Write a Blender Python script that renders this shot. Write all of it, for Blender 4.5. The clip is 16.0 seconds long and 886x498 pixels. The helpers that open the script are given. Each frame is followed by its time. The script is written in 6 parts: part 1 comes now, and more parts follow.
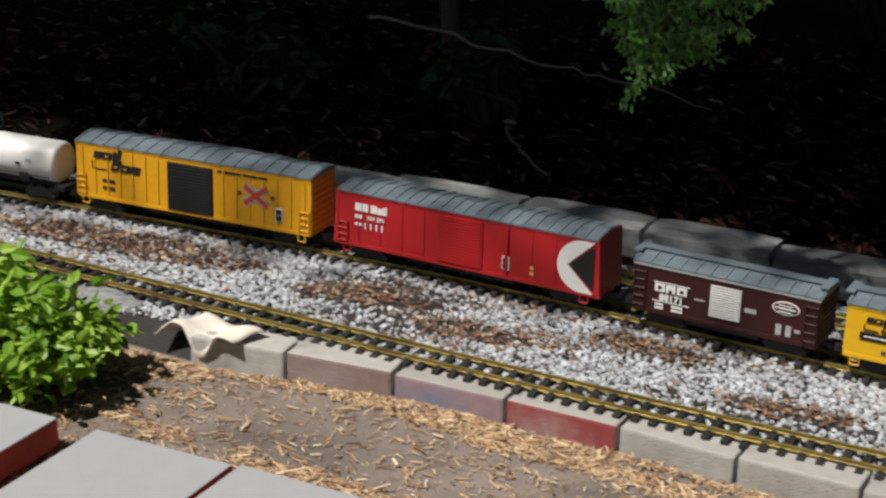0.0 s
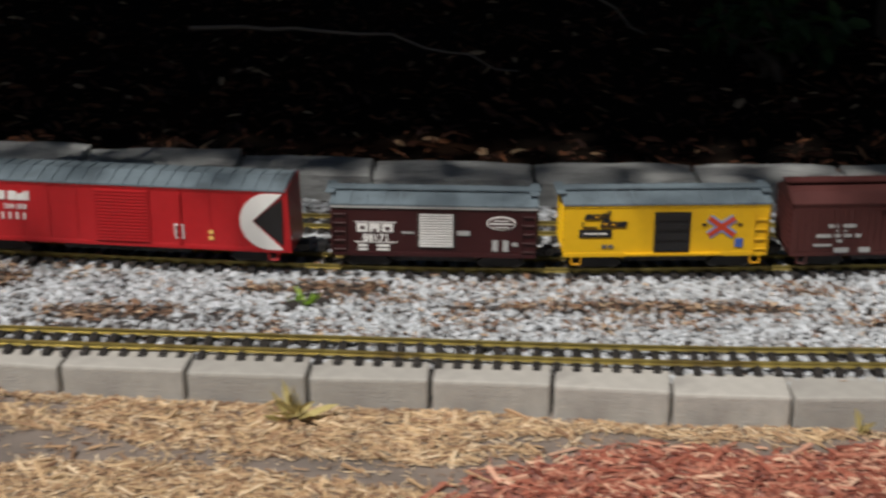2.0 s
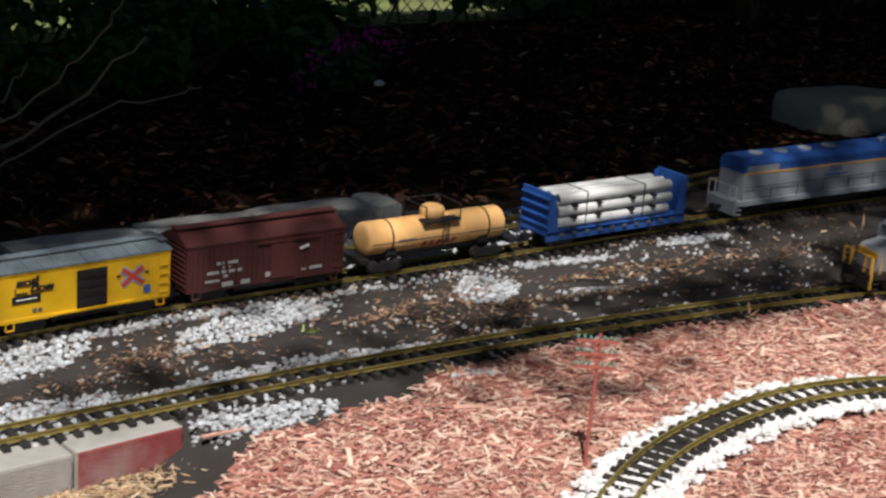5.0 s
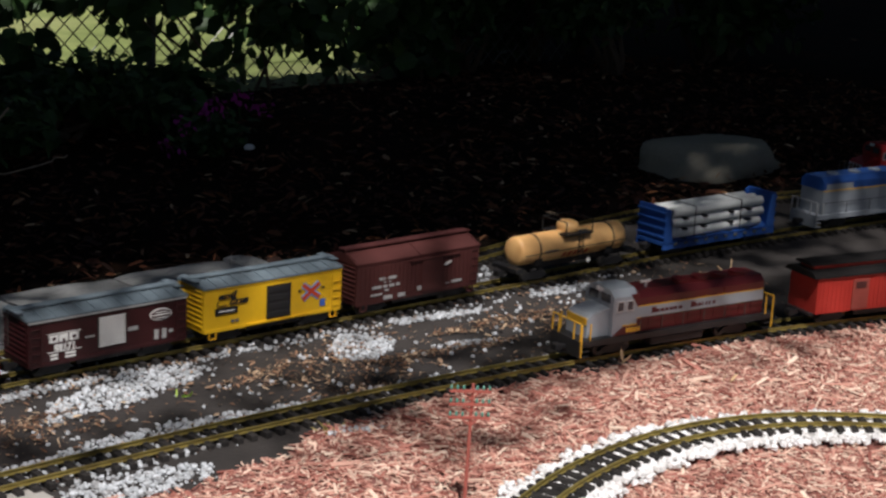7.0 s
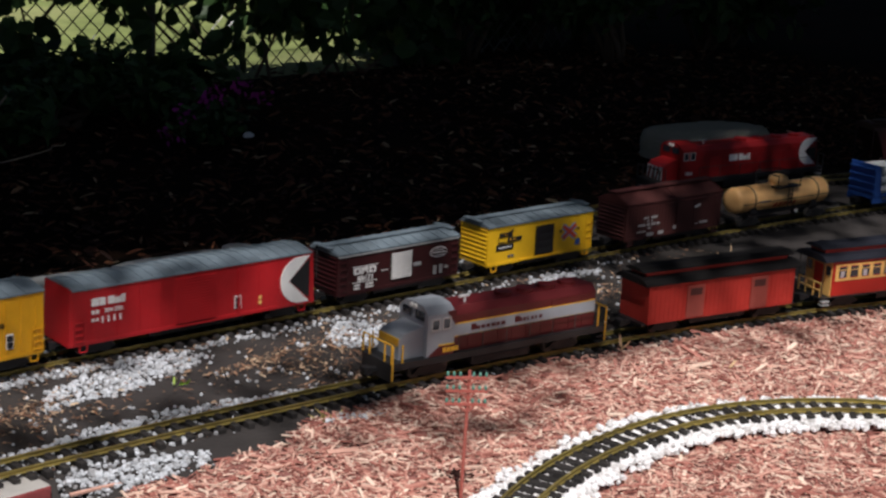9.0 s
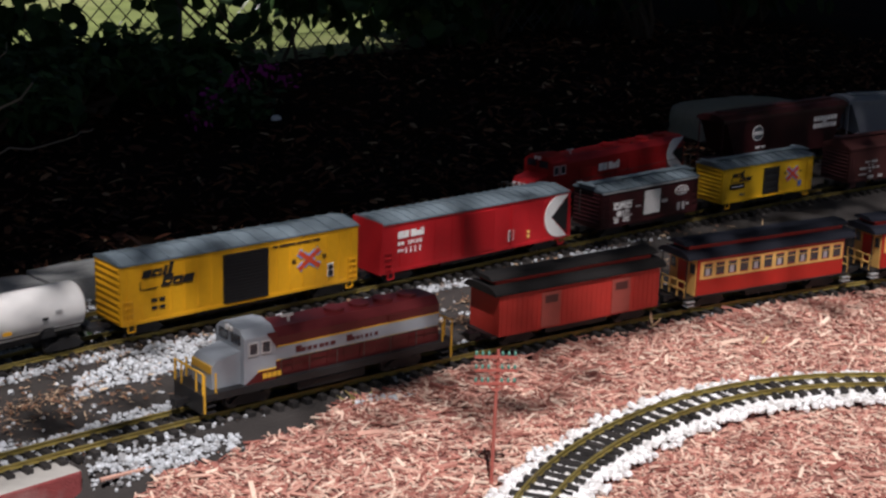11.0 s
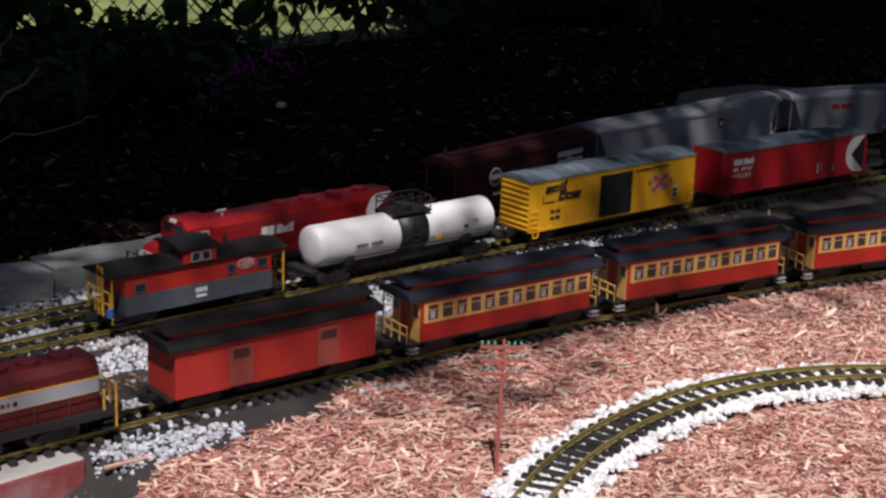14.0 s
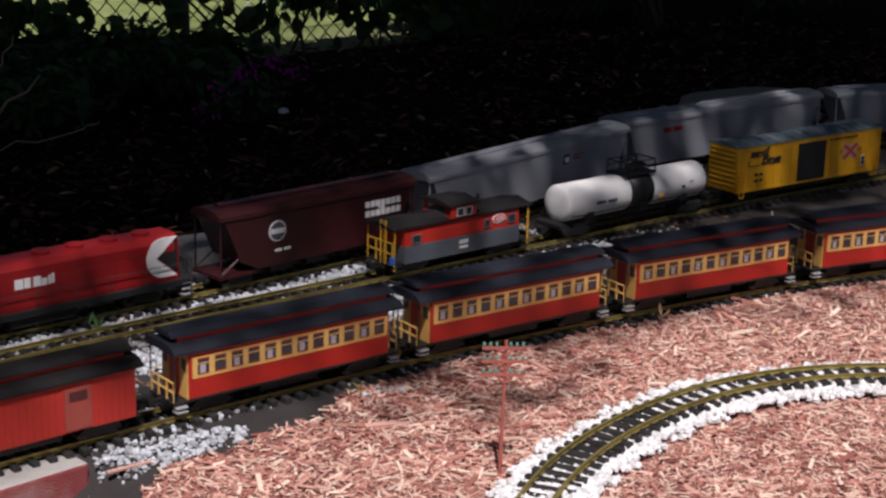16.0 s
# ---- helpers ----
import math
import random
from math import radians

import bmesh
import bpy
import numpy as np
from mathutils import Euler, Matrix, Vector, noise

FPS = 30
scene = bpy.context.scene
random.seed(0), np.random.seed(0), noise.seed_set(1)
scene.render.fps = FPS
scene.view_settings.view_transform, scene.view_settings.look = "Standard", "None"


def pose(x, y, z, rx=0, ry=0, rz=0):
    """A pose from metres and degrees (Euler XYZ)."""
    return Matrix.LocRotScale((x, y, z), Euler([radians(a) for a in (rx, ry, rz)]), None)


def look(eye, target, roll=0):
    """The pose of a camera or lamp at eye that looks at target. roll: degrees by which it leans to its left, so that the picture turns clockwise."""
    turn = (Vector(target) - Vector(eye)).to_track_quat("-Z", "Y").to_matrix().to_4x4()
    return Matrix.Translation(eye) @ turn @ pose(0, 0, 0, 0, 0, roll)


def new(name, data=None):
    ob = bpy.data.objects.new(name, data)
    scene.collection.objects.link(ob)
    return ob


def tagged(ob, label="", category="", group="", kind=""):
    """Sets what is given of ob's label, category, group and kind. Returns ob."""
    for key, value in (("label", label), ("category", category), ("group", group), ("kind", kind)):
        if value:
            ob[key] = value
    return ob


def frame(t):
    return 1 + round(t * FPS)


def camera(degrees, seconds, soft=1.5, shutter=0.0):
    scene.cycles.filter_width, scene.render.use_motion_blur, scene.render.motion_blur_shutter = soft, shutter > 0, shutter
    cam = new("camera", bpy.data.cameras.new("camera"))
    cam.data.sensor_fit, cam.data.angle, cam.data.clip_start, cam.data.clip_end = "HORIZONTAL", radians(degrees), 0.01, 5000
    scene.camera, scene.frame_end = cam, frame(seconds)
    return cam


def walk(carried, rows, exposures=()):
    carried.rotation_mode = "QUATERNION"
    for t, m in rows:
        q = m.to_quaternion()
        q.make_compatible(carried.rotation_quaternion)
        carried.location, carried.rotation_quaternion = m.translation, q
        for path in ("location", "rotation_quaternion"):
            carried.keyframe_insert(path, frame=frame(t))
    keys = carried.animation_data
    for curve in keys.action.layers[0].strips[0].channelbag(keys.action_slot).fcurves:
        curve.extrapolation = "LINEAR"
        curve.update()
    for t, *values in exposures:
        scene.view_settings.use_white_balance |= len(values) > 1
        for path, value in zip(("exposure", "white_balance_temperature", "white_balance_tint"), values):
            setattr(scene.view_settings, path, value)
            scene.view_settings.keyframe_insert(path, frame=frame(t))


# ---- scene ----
cam = camera(30.58, 16.0, soft=2.5, shutter=0.3)
PATH = [
    (0.0, (-0.132, -0.033, 1.125), (-1.0499, 2.1394, 0.2958), 1.86),
    (0.5, (-0.094, -0.023, 1.125), (-0.8680, 2.1898, 0.2566), 1.51),
    (1.0, (-0.067, -0.022, 1.121), (-0.6430, 2.2420, 0.2293), 1.09),
    (1.5, (-0.037, -0.008, 1.108), (-0.3770, 2.2947, 0.1964), 0.62),
    (2.0, (-0.000, -0.000, 1.085), (0.0007, 2.3232, 0.1613), 0.25),
    (2.5, (0.026, 0.009, 1.074), (0.3776, 2.3064, 0.1531), 0.49),
    (3.0, (0.053, 0.012, 1.075), (0.7151, 2.2428, 0.1606), 1.73),
    (3.5, (0.067, 0.016, 1.068), (1.0234, 2.1421, 0.1663), 2.60),
    (4.0, (0.079, 0.003, 1.076), (1.2611, 2.0239, 0.1997), 3.35),
    (4.5, (0.096, -0.007, 1.081), (1.4430, 1.9377, 0.2733), 4.26),
    (5.0, (0.105, -0.007, 1.092), (1.5683, 1.8813, 0.3560), 4.25),
    (5.2, (0.104, -0.015, 1.090), (1.6083, 1.8482, 0.3721), 4.03),
    (7.5, (0.121, -0.033, 1.078), (1.7414, 1.7648, 0.4502), 2.94),
    (8.0, (0.125, -0.037, 1.076), (1.7471, 1.7545, 0.4353), 2.85),
    (8.5, (0.133, -0.037, 1.076), (1.7495, 1.7587, 0.4323), 2.71),
    (9.0, (0.131, -0.034, 1.075), (1.7402, 1.7665, 0.4276), 2.89),
    (11.5, (0.151, -0.029, 1.066), (1.7126, 1.8012, 0.3853), 1.55),
    (12.0, (0.150, -0.031, 1.070), (1.7088, 1.7999, 0.3857), 1.71),
    (12.5, (0.153, -0.029, 1.066), (1.7122, 1.8021, 0.3822), 1.90),
    (13.0, (0.148, -0.022, 1.068), (1.7108, 1.8040, 0.3806), 2.07),
    (13.5, (0.149, -0.018, 1.069), (1.7075, 1.8085, 0.3745), 2.01),
    (14.0, (0.155, -0.016, 1.067), (1.7140, 1.8101, 0.3707), 1.97),
    (14.5, (0.159, -0.022, 1.066), (1.7162, 1.8073, 0.3755), 1.82),
    (15.0, (0.158, -0.014, 1.066), (1.7182, 1.8138, 0.3751), 1.99),
    (15.5, (0.154, -0.014, 1.069), (1.7077, 1.8186, 0.3787), 1.81),
    (16.0, (0.160, -0.022, 1.057), (1.7140, 1.8129, 0.3719), 1.38),
]
EXPOSURES = [(0.0, 0.12, 6500, 13), (1.0, 0.05, 6500, 13), (2.0, -0.14, 6500, 13), (3.0, -0.12, 6500, 13), (4.0, 0.18, 6450, 13), (5.0, 0.20, 6400, 14), (7.5, 0.06, 6300, 16), (16.0, 0.04, 6200, 22)]
walk(cam, [(t, look(eye, target, roll)) for t, eye, target, roll in PATH], EXPOSURES)

# ---- light ----
SUN_TO = Vector((-0.30, -0.42, 0.86)).normalized()
world = bpy.data.worlds.new("world")
scene.world = world
world.use_nodes = True
sky = world.node_tree.nodes.new("ShaderNodeTexSky")
sky.sky_type, sky.sun_disc = "NISHITA", False
sky.sun_elevation = math.asin(SUN_TO.z)
sky.sun_rotation = math.atan2(SUN_TO.x, SUN_TO.y)
world.node_tree.links.new(sky.outputs[0], world.node_tree.nodes["Background"].inputs[0])
world.node_tree.nodes["Background"].inputs[1].default_value = 0.0175
sun = new("sun", bpy.data.lights.new("sun", "SUN"))
sun.data.energy, sun.data.angle, sun.data.color = 4.8, radians(0.55), (1.0, 0.95, 0.87)
sun.matrix_world = look(SUN_TO * 20, (0, 0, 0))


# ---- materials ----
def mat(name, color, rough=0.6, metal=0.0, var=0.12, scale=60.0, bump=0.0, bscale=200.0, stain=None, island=0.0, objrand=0.0, spec=0.5, trans=0.0):
    """Painted, mineral or plant surface with grain and stains at two scales."""
    m = bpy.data.materials.new(name)
    m.use_nodes = True
    nt = m.node_tree
    n, l = nt.nodes, nt.links
    bsdf = n["Principled BSDF"]
    bsdf.inputs["Roughness"].default_value = rough
    bsdf.inputs["Metallic"].default_value = metal
    bsdf.inputs["Specular IOR Level"].default_value = spec
    co = n.new("ShaderNodeTexCoord")
    a = n.new("ShaderNodeTexNoise")
    a.inputs["Scale"].default_value, a.inputs["Detail"].default_value = scale, 5
    l.new(co.outputs["Object"], a.inputs["Vector"])
    b = n.new("ShaderNodeTexNoise")
    b.inputs["Scale"].default_value, b.inputs["Detail"].default_value = scale / 9, 4
    l.new(co.outputs["Object"], b.inputs["Vector"])
    add = n.new("ShaderNodeMath")
    add.operation = "ADD"
    l.new(a.outputs[0], add.inputs[0])
    l.new(b.outputs[0], add.inputs[1])
    rng = n.new("ShaderNodeMapRange")
    rng.inputs[1].default_value, rng.inputs[2].default_value = 0.6, 1.4
    rng.inputs[3].default_value, rng.inputs[4].default_value = 1 - var, 1 + var
    l.new(add.outputs[0], rng.inputs[0])
    value = rng.outputs[0]
    if island or objrand:
        src = n.new("ShaderNodeNewGeometry").outputs["Random Per Island"] if island else n.new("ShaderNodeObjectInfo").outputs["Random"]
        k = island or objrand
        r2 = n.new("ShaderNodeMapRange")
        r2.inputs[3].default_value, r2.inputs[4].default_value = 1 - k, 1 + k
        l.new(src, r2.inputs[0])
        mul = n.new("ShaderNodeMath")
        mul.operation = "MULTIPLY"
        l.new(value, mul.inputs[0])
        l.new(r2.outputs[0], mul.inputs[1])
        value = mul.outputs[0]
    mix = n.new("ShaderNodeMix")
    mix.data_type, mix.blend_type = "RGBA", "MULTIPLY"
    mix.inputs[0].default_value = 1
    mix.inputs[6].default_value = (*color, 1)
    l.new(value, mix.inputs[7])
    out = mix.outputs[2]
    if stain:
        s = n.new("ShaderNodeTexNoise")
        s.inputs["Scale"].default_value, s.inputs["Detail"].default_value = scale / 5, 6
        l.new(co.outputs["Object"], s.inputs["Vector"])
        sr = n.new("ShaderNodeMapRange")
        sr.inputs[1].default_value, sr.inputs[2].default_value = 0.5, 0.68
        l.new(s.outputs[0], sr.inputs[0])
        sm = n.new("ShaderNodeMix")
        sm.data_type = "RGBA"
        sm.inputs[7].default_value = (*stain, 1)
        l.new(sr.outputs[0], sm.inputs[0])
        l.new(out, sm.inputs[6])
        out = sm.outputs[2]
    l.new(out, bsdf.inputs["Base Color"])
    if bump:
        bn = n.new("ShaderNodeTexNoise")
        bn.inputs["Scale"].default_value, bn.inputs["Detail"].default_value = bscale, 4
        l.new(co.outputs["Object"], bn.inputs["Vector"])
        bp = n.new("ShaderNodeBump")
        bp.inputs["Strength"].default_value, bp.inputs["Distance"].default_value = bump, 0.004
        l.new(bn.outputs[0], bp.inputs["Height"])
        l.new(bp.outputs[0], bsdf.inputs["Normal"])
    if trans:
        tr = n.new("ShaderNodeBsdfTranslucent")
        l.new(out, tr.inputs[0])
        ms = n.new("ShaderNodeMixShader")
        ms.inputs[0].default_value = trans
        l.new(bsdf.outputs[0], ms.inputs[1])
        l.new(tr.outputs[0], ms.inputs[2])
        l.new(ms.outputs[0], n["Material Output"].inputs[0])
    return m


def ramp_mat(name, stops, rough=0.8, var=0.15, scale=80.0, bump=0.3, source="island", trans=0.0):
    """Pieces whose colour differs from piece to piece."""
    m = mat(name, (1, 1, 1), rough, 0.0, var, scale, bump, 300.0, trans=trans)
    nt = m.node_tree
    n, l = nt.nodes, nt.links
    src = n.new("ShaderNodeNewGeometry").outputs["Random Per Island"] if source == "island" else n.new("ShaderNodeObjectInfo").outputs["Random"]
    ramp = n.new("ShaderNodeValToRGB")
    el = ramp.color_ramp.elements
    while len(el) < len(stops):
        el.new(0.5)
    for e, (p, c) in zip(el, stops):
        e.position, e.color = p, (*c, 1)
    l.new(src, ramp.inputs[0])
    mix = [x for x in n if x.bl_idname == "ShaderNodeMix"][0]
    l.new(ramp.outputs[0], mix.inputs[6])
    return m


YELLOW = mat("yellow_paint", (0.72, 0.36, 0.008), 0.42, var=0.08, scale=90, stain=None, bump=0.05)
YELLOW2 = mat("bright_yellow_paint", (0.74, 0.44, 0.010), 0.42, var=0.06, scale=90, bump=0.05)
RED = mat("red_paint", (0.42, 0.014, 0.018), 0.40, var=0.10, scale=90, bump=0.05)
LOCO_RED = mat("loco_red_paint", (0.28, 0.009, 0.010), 0.42, var=0.12, scale=70, bump=0.05)
ORANGE_RED = mat("orange_red_paint", (0.48, 0.026, 0.015), 0.5, var=0.10, scale=70, bump=0.05)
BAGGAGE_RED = mat("baggage_red_paint", (0.42, 0.028, 0.018), 0.6, var=0.10, scale=70, bump=0.05)
COACH_RED = mat("coach_red_paint", (0.42, 0.018, 0.010), 0.45, var=0.10, scale=70, bump=0.05)
CREAM = mat("cream_paint", (0.78, 0.48, 0.14), 0.5, var=0.08, scale=90)
BROWN = mat("freight_brown_paint", (0.068, 0.017, 0.015), 0.6, var=0.12, scale=80, bump=0.05)
NYC_BROWN = mat("dark_oxide_paint", (0.036, 0.0065, 0.0075), 0.45, var=0.12, scale=80, bump=0.05)
MAROON = mat("maroon_paint", (0.085, 0.008, 0.009), 0.40, var=0.12, scale=70, bump=0.05)
LOCO_GREY = mat("loco_grey_paint", (0.31, 0.345, 0.38), 0.4, var=0.06, scale=70)
ROOF_GREY = mat("roof_grey_metal", (0.19, 0.245, 0.28), 0.40, metal=0.3, var=0.15, scale=60, bump=0.1, stain=(0.12, 0.15, 0.17))
ROOF_DARK = mat("dark_roof_paint", (0.016, 0.018, 0.027), 0.65, var=0.2, scale=60, bump=0.1, spec=0.25)
ROOF_BLACK = mat("black_roof_paint", (0.011, 0.010, 0.010), 0.75, var=0.2, scale=60, bump=0.1, spec=0.2)
BLACK = mat("black_plastic", (0.014, 0.014, 0.015), 0.5, var=0.25, scale=90)
STEEL = mat("worn_steel", (0.10, 0.095, 0.09), 0.45, metal=0.7, var=0.2, scale=90)
SILVER = mat("silver_paint", (0.55, 0.57, 0.57), 0.35, metal=0.4, var=0.08, scale=90)
WHITE = mat("white_paint", (0.80, 0.80, 0.78), 0.42, var=0.05, scale=60)
PIPE_GREY = mat("pale_plastic_pipe", (0.66, 0.69, 0.68), 0.45, var=0.06, scale=60)
TANK_ORANGE = mat("tank_orange_paint", (0.84, 0.49, 0.19), 0.42, var=0.08, scale=60, stain=(0.76, 0.41, 0.15))
SIGN_RED = mat("sign_red_paint", (0.55, 0.06, 0.02), 0.5, var=0.06)
BLUE = mat("blue_paint", (0.022, 0.085, 0.32), 0.42, var=0.10, scale=80, bump=0.05)
PALE_BLUE = mat("pale_blue_paint", (0.16, 0.30, 0.60), 0.5, var=0.06)
SIGN_BLUE = mat("sign_blue_paint", (0.05, 0.12, 0.42), 0.5, var=0.06)
HOPPER_GREY = mat("hopper_grey_paint", (0.27, 0.285, 0.31), 0.5, var=0.08, scale=60, bump=0.05)
CAB_GREY = mat("caboose_grey_paint", (0.085, 0.098, 0.115), 0.5, var=0.08, scale=80)
GOLD_RAIL = mat("yellow_handrail_paint", (0.72, 0.40, 0.03), 0.45, var=0.06)
GLASS = mat("dark_window_glass", (0.03, 0.035, 0.045), 0.08, var=0.1, spec=0.8)
CURTAIN = mat("pale_curtain", (0.45, 0.42, 0.45), 0.8, var=0.25, scale=160)
BRASS = mat("brass_rail", (0.37, 0.30, 0.09), 0.38, metal=0.6, var=0.18, scale=50, stain=(0.20, 0.15, 0.05))
SLEEPER = mat("dark_plastic_sleeper", (0.020, 0.018, 0.017), 0.65, var=0.25, scale=120, bump=0.15, objrand=0.3)
CONCRETE = mat("grey_concrete_brick", (0.40, 0.39, 0.36), 0.85, var=0.14, scale=45, bump=0.5, bscale=260, stain=(0.30, 0.29, 0.27), objrand=0.12)
CONC_RED = mat("red_stained_brick", (0.27, 0.055, 0.055), 0.85, var=0.2, scale=40, bump=0.5, bscale=260, stain=(0.34, 0.22, 0.21))
CONC_BROWN = mat("brown_stained_brick", (0.25, 0.18, 0.16), 0.85, var=0.2, scale=38, bump=0.5, bscale=260, stain=(0.32, 0.26, 0.24))
CONC_BLUE = mat("blue_stained_brick", (0.30, 0.21, 0.23), 0.85, var=0.2, scale=35, bump=0.5, bscale=260, stain=(0.16, 0.20, 0.28))
STONE = mat("wall_block_stone", (0.37, 0.385, 0.38), 0.9, var=0.2, scale=30, bump=0.8, bscale=120, stain=(0.24, 0.25, 0.245), objrand=0.15)
SLATE = mat("paving_slab", (0.34, 0.35, 0.36), 0.8, var=0.06, scale=25, bump=0.15)
SLAB_RED = mat("red_paver_edge", (0.35, 0.075, 0.06), 0.85, var=0.15, scale=40, bump=0.3)
# Bank soil; the deep shade under the trees is put into its near-black colour.
BANK = mat("shade_darkened_soil", (0.014, 0.010, 0.0075), 0.95, var=0.5, scale=14, bump=0.8, bscale=60, stain=(0.024, 0.011, 0.006), spec=0.03)
SOIL = mat("soil_and_fabric", (0.030, 0.026, 0.024), 0.9, var=0.35, scale=14, bump=0.6, bscale=90, stain=(0.022, 0.018, 0.015))
FRONT_SOIL = mat("dusty_front_soil", (0.20, 0.165, 0.14), 0.92, var=0.3, scale=16, bump=0.7, bscale=110, stain=(0.11, 0.095, 0.085))
MULCH_BED = mat("fine_red_mulch", (0.24, 0.10, 0.082), 0.95, var=0.5, scale=160, bump=1.0, bscale=180, stain=(0.40, 0.21, 0.165))
GRAVEL = ramp_mat("white_marble_gravel", [(0.0, (0.24, 0.24, 0.24)), (0.3, (0.41, 0.44, 0.46)), (1.0, (0.60, 0.64, 0.68))], 0.75, 0.1, 60, 0.2)
# Lighter ramp than GRAVEL, for the stones round the curve.
CURVE_GRAVEL = ramp_mat("lighter_white_gravel", [(0.0, (0.50, 0.49, 0.47)), (0.3, (0.70, 0.70, 0.69)), (1.0, (0.86, 0.87, 0.88))], 0.7, 0.06, 60, 0.2)
PALE_GRASS = ramp_mat("pale_dry_grass", [(0.0, (0.34, 0.28, 0.10)), (1.0, (0.62, 0.54, 0.24))], 0.8, 0.12, 60, 0.1, trans=0.2)
MULCH = ramp_mat("red_wood_mulch", [(0.0, (0.20, 0.06, 0.045)), (0.25, (0.42, 0.17, 0.13)), (0.6, (0.58, 0.33, 0.255)), (1.0, (0.80, 0.64, 0.51))], 0.85, 0.2, 90, 0.3)
RED_MULCH = ramp_mat("fresh_red_mulch", [(0.0, (0.14, 0.035, 0.022)), (0.35, (0.32, 0.09, 0.055)), (0.75, (0.46, 0.19, 0.125)), (1.0, (0.70, 0.48, 0.34))], 0.85, 0.2, 90, 0.3)
STRAW = ramp_mat("dry_straw_chips", [(0.0, (0.16, 0.085, 0.05)), (0.3, (0.40, 0.25, 0.14)), (0.7, (0.58, 0.42, 0.24)), (1.0, (0.78, 0.64, 0.45))], 0.85, 0.15, 90, 0.2)
SCRAP = ramp_mat("brown_leaf_scraps", [(0.0, (0.11, 0.05, 0.025)), (0.6, (0.26, 0.15, 0.09)), (1.0, (0.54, 0.41, 0.27))], 0.85, 0.2, 80, 0.2)
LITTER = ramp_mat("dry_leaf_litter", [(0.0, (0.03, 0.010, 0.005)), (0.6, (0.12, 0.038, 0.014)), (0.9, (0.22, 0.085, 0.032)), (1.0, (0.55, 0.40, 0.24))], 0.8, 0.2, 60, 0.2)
LEAF = ramp_mat("green_leaf", [(0.0, (0.016, 0.045, 0.010)), (1.0, (0.045, 0.11, 0.025))], 0.6, 0.2, 40, 0.1, trans=0.12)
HERB = ramp_mat("bright_herb_leaf", [(0.0, (0.12, 0.27, 0.018)), (0.6, (0.25, 0.44, 0.04)), (1.0, (0.40, 0.57, 0.10))], 0.45, 0.15, 40, 0.1, trans=0.3)
CEDAR = ramp_mat("cedar_green", [(0.0, (0.05, 0.16, 0.03)), (1.0, (0.12, 0.30, 0.06))], 0.55, 0.15, 60, 0.1, trans=0.25)
BARK = mat("bark", (0.11, 0.075, 0.05), 0.9, var=0.3, scale=30, bump=0.8, bscale=60)
TWIG = mat("bare_twig", (0.26, 0.20, 0.15), 0.8, var=0.2, scale=60, bump=0.2)
LAWN = mat("sunlit_lawn", (0.20, 0.25, 0.075), 0.9, var=0.45, scale=5, bump=0.5, bscale=60, stain=(0.27, 0.29, 0.12))
WIRE = mat("fence_wire", (0.16, 0.17, 0.16), 0.5, metal=0.6, var=0.1)
POLE_RED = mat("red_brown_plastic", (0.40, 0.11, 0.085), 0.5, var=0.1)
INSUL = mat("green_insulator", (0.10, 0.28, 0.22), 0.3, var=0.1)
FLOWER = mat("magenta_petal", (0.42, 0.02, 0.30), 0.6, var=0.2, trans=0.3)
CLOTH = mat("white_cloth", (0.72, 0.68, 0.60), 0.85, var=0.1, scale=30, bump=0.2)
SHEET = mat("dull_beige_rock", (0.30, 0.285, 0.22), 0.8, var=0.15, scale=12, bump=0.3)


# ---- geometry helpers ----
def box(bm, x0, x1, y0, y1, z0, z1, bevel=0.0):
    r = bmesh.ops.create_cube(bm, size=1, matrix=Matrix.Translation(((x0 + x1) / 2, (y0 + y1) / 2, (z0 + z1) / 2)) @ Matrix.Diagonal((x1 - x0, y1 - y0, z1 - z0, 1)))
    if bevel:
        ed = list({e for v in r["verts"] for e in v.link_edges})
        bmesh.ops.bevel(bm, geom=ed, offset=bevel, segments=2, affect="EDGES", profile=0.6)
    return bm


def boxes(*rows, bevel=0.0):
    bm = bmesh.new()
    for r in rows:
        box(bm, *r, bevel=bevel)
    return bm


def rod(bm, a, b, r, seg=8, r2=None):
    a, b = Vector(a), Vector(b)
    d = b - a
    m = Matrix.Translation((a + b) / 2) @ d.to_track_quat("Z", "Y").to_matrix().to_4x4()
    bmesh.ops.create_cone(bm, cap_ends=True, segments=seg, radius1=r, radius2=r if r2 is None else r2, depth=d.length, matrix=m)
    return bm


def rods(r, *pairs, seg=6):
    bm = bmesh.new()
    for a, b in pairs:
        rod(bm, a, b, r, seg)
    return bm


def tube(pts, r0, r1, bm=None, seg=7):
    """One tapered bent tube through points."""
    bm = bm or bmesh.new()
    pts = [Vector(p) for p in pts]
    last, n = None, len(pts) - 1
    for i, p in enumerate(pts):
        d = (pts[min(i + 1, n)] - pts[max(i - 1, 0)]).normalized()
        u = d.orthogonal().normalized() if last is None else (ref - d * ref.dot(d)).normalized()
        ref = u
        w = d.cross(u)
        r = r0 + (r1 - r0) * i / n
        ring = [bm.verts.new(p + (u * math.cos(2 * math.pi * k / seg) + w * math.sin(2 * math.pi * k / seg)) * r) for k in range(seg)]
        if last:
            for k in range(seg):
                f = bm.faces.new((last[k], last[(k + 1) % seg], ring[(k + 1) % seg], ring[k]))
                f.smooth = True
        else:
            bm.faces.new(ring[::-1])
        last = ring
    bm.faces.new(last)
    return bm


